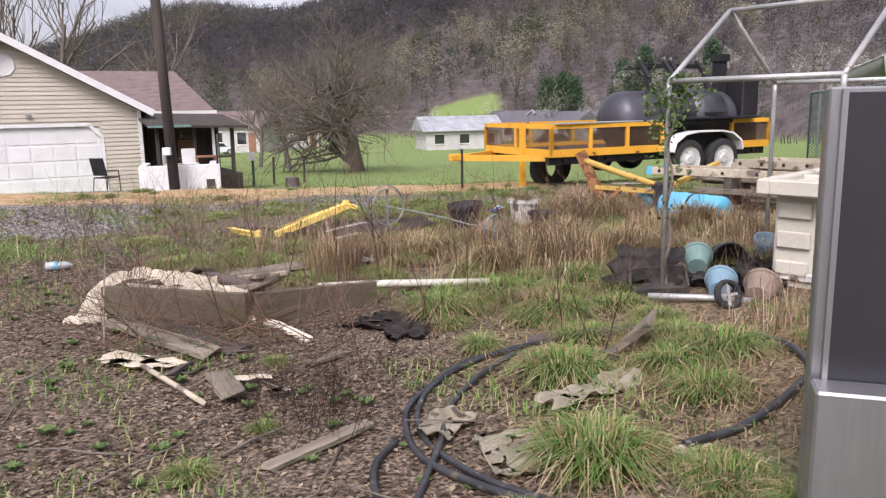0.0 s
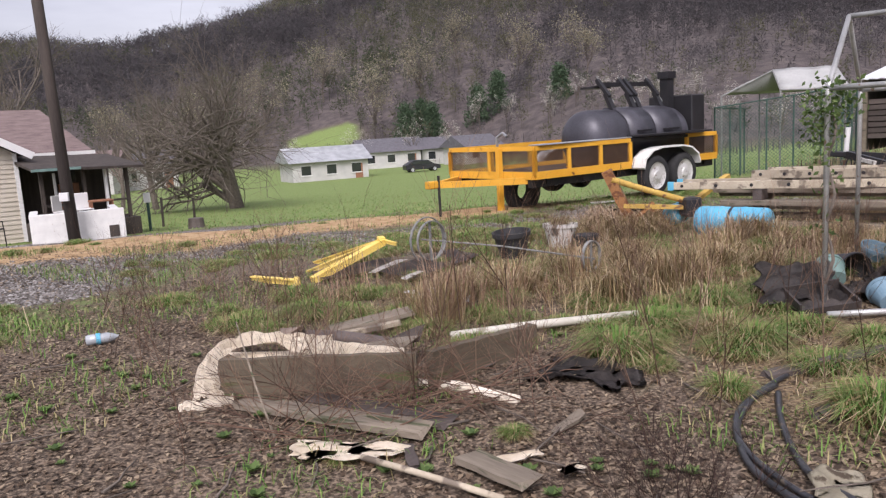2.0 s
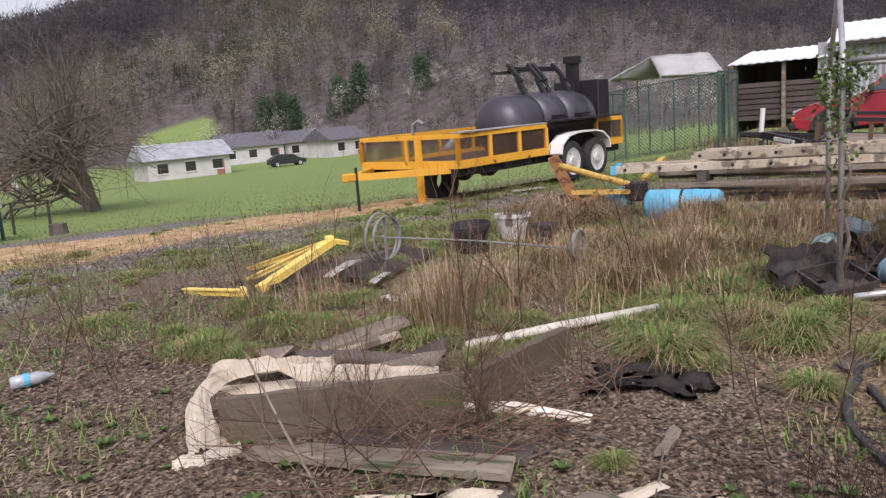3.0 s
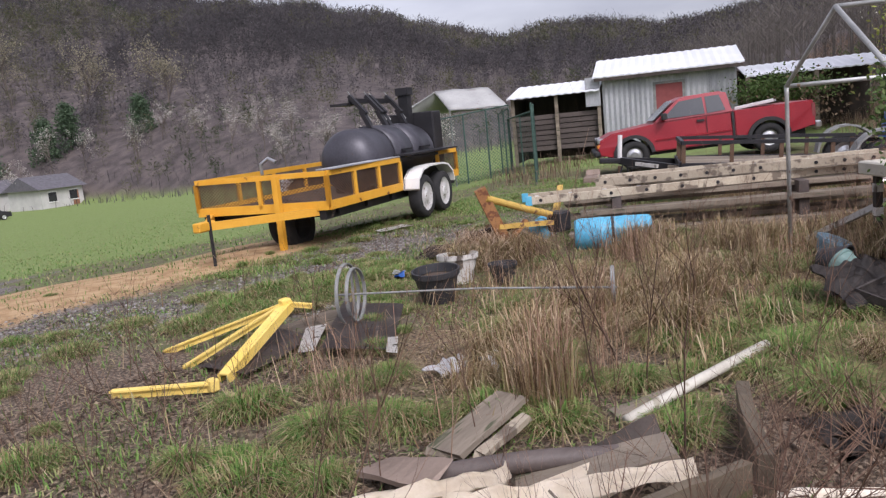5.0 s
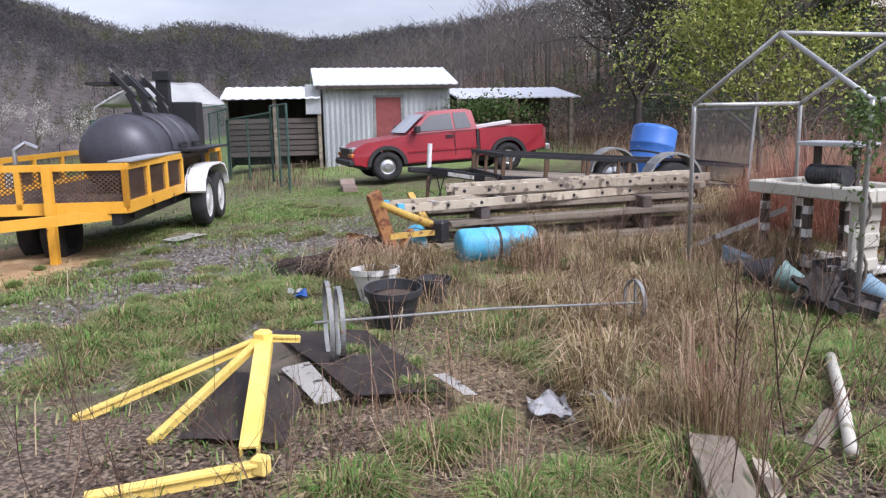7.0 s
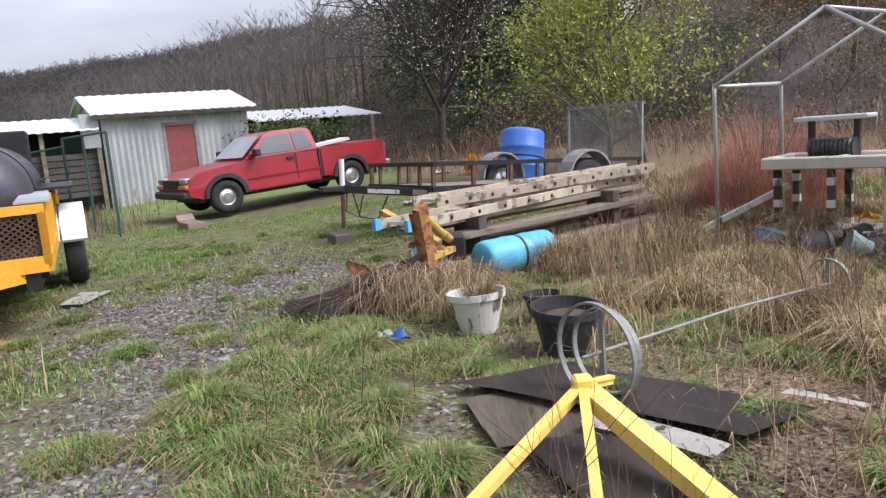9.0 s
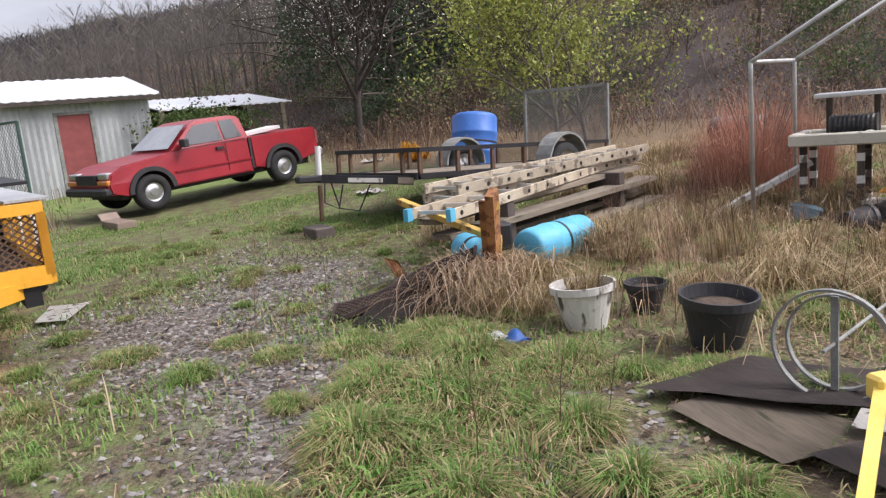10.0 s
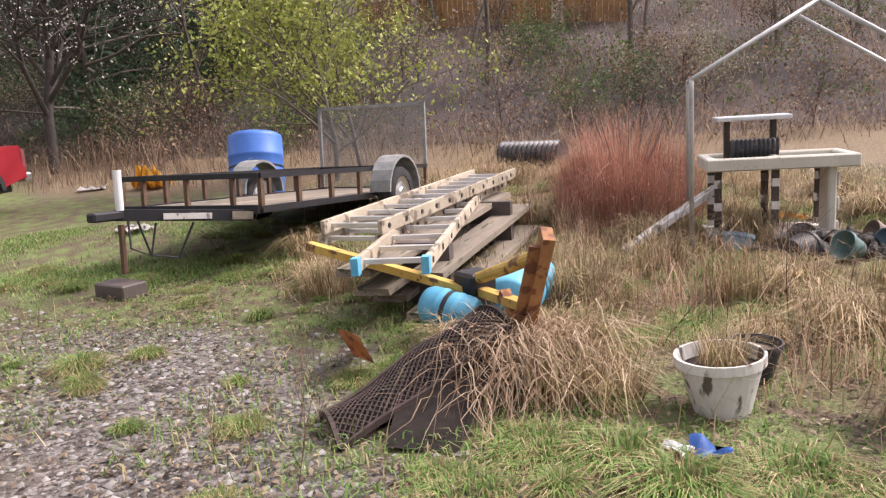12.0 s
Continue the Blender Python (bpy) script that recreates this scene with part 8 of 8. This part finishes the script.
bare = [bare_tree_soup(11, rng.uniform(9, 13)) for k in range(6)]
x, y = polar(3800, -75, 32, 32, 125)
k = ((bank(x, y) > 15) | ((bank(x, y) > 2) & (x > 33))) & (np.hypot(x - 20, y - 5) > 9)
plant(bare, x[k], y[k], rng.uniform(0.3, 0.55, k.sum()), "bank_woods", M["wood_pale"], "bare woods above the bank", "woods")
# a denser row along the skyline
x, y = polar(2000, -8, 128, 395, 432)
plant(bare, x, y, rng.uniform(0.8, 1.15, len(x)), "ridge_woods", M["wood_hazed"], "bare trees along the ridge line", "woods")

# rough grass in the field
x, y = scatter(90000, -16, 30, 15.2, 75, lambda x, y: zone_grass(x, y) * (0.3 + 0.7 * patch(x, y, 0.5)) * step(75, 20, y))
tagged(soup("field_grass", *blades(x, y, land(x, y) - 0.02, rng.uniform(0.04, 0.12, len(x)), 0.012, rng.uniform(0.3, 1.4, len(x))), M["lawn"]), "rough green grass of the field", "grass", kind="stuff")
# brush at the feet of the hills
x, y = polar(16000, 0, 125, 40, 150)
r, a = np.hypot(x, y), np.degrees(np.arctan2(y, x))
k = np.abs(r - np.interp(a, AZ, BASE)) < 9
x, y = x[k], y[k]
tagged(soup("field_edge_brush", *blades(x, y, land(x, y) - 0.1, rng.uniform(0.5, 1.8, len(x)), 0.04, rng.uniform(0.1, 0.8, len(x))), M["wood_hazed"]), "brown brush at the edge of the fields", "brush", kind="stuff")

# evergreens and blossom trees among the woods
for az, r_, s in ((80.3, 131, 6.5), (79.2, 133, 5.5), (78.4, 130, 5), (75, 128, 5.5), (73.5, 130, 6), (69, 126, 5)):
    x, y = r_ * math.cos(radians(az)), r_ * math.sin(radians(az))
    t = thing("evergreen_tree", x, y, gz(x, y), 0, "dark green evergreen at the foot of the hill", "tree", "hill evergreens")
    part("trunk", tube([(0, 0, -0.2), (0, 0, s * 0.9)], 0.16, seg=5, r2=0.03), M["barksmall"], t)
    k = rng.random(420) ** 0.8
    a = rng.uniform(0, 2 * np.pi, len(k))
    rr = (1.08 - k) ** 0.7 * s * 0.42 * np.sqrt(rng.random(len(k)))
    c = np.stack([rr * np.cos(a), rr * np.sin(a), k * s + 0.2 - rr * 0.2], -1)
    soup("crown", *leaves(c, 7, 0.4, 0.2), M["pine"], t)
for az, r_, s in ((96, 118, 5), (92, 125, 6), (89, 122, 5), (84, 118, 6), (80, 116, 7), (77, 112, 6), (73, 118, 6), (70, 112, 6), (68, 118, 5), (64, 100, 6), (62, 95, 6), (60, 92, 5), (58, 84, 5), (55, 78, 6), (53, 74, 5), (66, 106, 6), (101, 126, 5), (75, 122, 7), (50, 70, 4), (61, 86, 4.5)):
    x, y = r_ * math.cos(radians(az)), r_ * math.sin(radians(az))
    tree("pear_tree", x, y, s * 0.62, 0.08, "slender tree in white spring blossom", levels=2, spread=0.5, kids=(9, 5), leaf="blossom", per=20, lspread=0.2, lsize=0.05, seg=3, group="white blossom trees")
# olive budding tree, rounded
for az, r_, s in ((82.6, 137, 15), (98, 132, 9), (94, 150, 13), (90.5, 158, 14), (101, 150, 12), (79, 150, 13), (72, 145, 13), (76, 160, 14), (86, 168, 13), (67, 130, 12)):
    x, y = r_ * math.cos(radians(az)), r_ * math.sin(radians(az))
    tree("budding_tree", x, y, s * 0.55, 0.2, "rounded tree with pale olive buds", levels=3, spread=0.7, kids=(9, 5, 4), leaf="bud", per=10, lspread=0.45, lsize=0.14, seg=3)

# the big spreading bare tree in the field
tree("spreading_tree", -3.87, 48.5, 3.9, 0.44, "large low spreading bare tree in the field", levels=4, spread=0.95, kids=(10, 6, 5, 4), seg=4, up=0.22, first=0.08, ratio=(0.72, 1.0))
tree("field_tree", -9.4, 56, 5.0, 0.22, "bare roadside tree beyond the house", levels=3, spread=0.6, kids=(9, 5, 4), seg=4)
tree("field_tree", -12.2, 60, 4.6, 0.2, "bare roadside tree beyond the house", levels=3, spread=0.6, kids=(9, 5, 4), seg=4)
for x, y, s in ((-20, 44, 8.5), (-23.5, 46, 9), (-27, 45, 8), (-30, 48, 9), (-17, 52, 7)):
    tree("yard_tree", x, y, s, 0.2, "tall bare tree behind the house", levels=3, spread=0.5, kids=(9, 5, 4), seg=4, group="trees behind the house")


def far_house(az, r_, w, d, h, rz, wall, roof, label):
    x, y = r_ * math.cos(radians(az)), r_ * math.sin(radians(az))
    t = thing("far_house", x, y, gz(x, y), rz, label, "house", "valley houses")
    part("wall", B((-w / 2, w / 2, -d / 2, d / 2, -1, h)), M[wall], t)
    bm = bmesh.new()
    e = 0.5
    v = [bm.verts.new(q) for q in ((-w / 2 - e, -d / 2 - e, h), (w / 2 + e, -d / 2 - e, h), (w / 2 + e, d / 2 + e, h), (-w / 2 - e, d / 2 + e, h), (-w / 2 - e, 0, h + d * 0.28), (w / 2 + e, 0, h + d * 0.28))]
    for f in ((0, 1, 5, 4), (2, 3, 4, 5), (0, 4, 3), (1, 2, 5), (0, 3, 2, 1)):
        bm.faces.new([v[q] for q in f])
    part("roof", bm, M[roof], t)
    for k in range(int(w // 3)):
        x0 = -w / 2 + 1 + k * 3
        wd = part("window", B((x0, x0 + 1.1, -d / 2 - 0.06, -d / 2 - 0.01, h * 0.35, h * 0.82)), M["glass"], t, "dark window")
        part("lintel", B((x0 - 0.1, x0 + 1.2, -d / 2 - 0.1, -d / 2 - 0.065, h * 0.82, h * 0.88)), M["white"], wd)
        part("sill", B((x0 - 0.1, x0 + 1.2, -d / 2 - 0.1, -d / 2 - 0.065, h * 0.3, h * 0.35)), M["white"], wd)
    part("door", B((w / 2 - 1.6, w / 2 - 0.7, -d / 2 - 0.05, -d / 2 - 0.01, 0, h * 0.8)), M["brick"], t)


far_house(87.0, 93, 9, 6, 2.2, 12, "offwhite", "tin", "long white low house with grey roof")
far_house(82, 118, 9, 7, 2.4, 0, "offwhite", "darkroof", "long pale house with dark roof")
far_house(78.3, 120, 7, 6, 2.4, 8, "offwhite", "darkroof", "pale house with dark gabled roof")
far_house(75.8, 112, 6, 6, 2.4, 20, "offwhite", "darkroof", "white house with grey roof")
far_house(103.2, 100, 10, 7, 3.0, -10, "offwhite", "shingle", "white house on the valley side")
far_house(99.2, 104, 7, 6, 3.0, 20, "offwhite", "darkroof", "small white house with porch")
far_house(105.5, 120, 9, 7, 3.0, -20, "offwhite", "darkroof", "white house on the valley side")


def far_car(az, r_, rz, material, label):
    x, y = r_ * math.cos(radians(az)), r_ * math.sin(radians(az))
    t = thing("parked_car", x, y, gz(x, y), rz, label, "car")
    part("body", prism([(-2.2, 0.3), (2.2, 0.3), (2.2, 0.75), (1.3, 0.9), (0.7, 1.4), (-1.2, 1.45), (-1.9, 0.95), (-2.2, 0.9)], -0.85, 0.85), material, t, bevel=0.05)
    part("windows", prism([(1.15, 0.92), (0.68, 1.33), (-1.15, 1.38), (-1.6, 0.95)], -0.87, 0.87), M["glass"], t)
    for xx in (-1.4, 1.4):
        for yy in (-0.8, 0.8):
            wheel(t, xx, yy, 0.32, 0.32, 0.2, "chrome")


far_car(79.8, 95, 5, M["charcoal"], "dark car parked before the far houses")
far_car(104.5, 92, 30, M["tinroof"], "silver car parked by the far house")
# posts and boxes in the field by the house
for x, y, h in ((-8.2, 34, 2.6), (-6.0, 31.5, 1.1), (-5.0, 33, 1.0), (-9.5, 40, 3.0)):
    o = thing("field_post", x, y, gz(x, y), 0, "thin dark post in the field", "post", "field posts")
    part("post", tube([(0, 0, -0.2), (0.03, 0, h)], 0.05, seg=6), M["dark"], o)
gb = thing("gate_sign", -5.75, 26.5, gz(-5.75, 26.5), 0, "green post with a small white plate", "post")
part("post", tube([(0, 0, -0.2), (0, 0, 1.2)], 0.05, seg=6), M["green"], gb)
part("plate", B((-0.1, 0.1, -0.08, -0.06, 0.9, 1.2)), M["white"], gb)
st = thing("tree_stump", -4.3, 25.5, gz(-4.3, 25.5), 0, "short dark stump at the field edge", "stump")
part("stump", lathe([(0.28, -0.1), (0.24, 0.1), (0.22, 0.32), (0.001, 0.33)], 12), M["wetwood"], st)
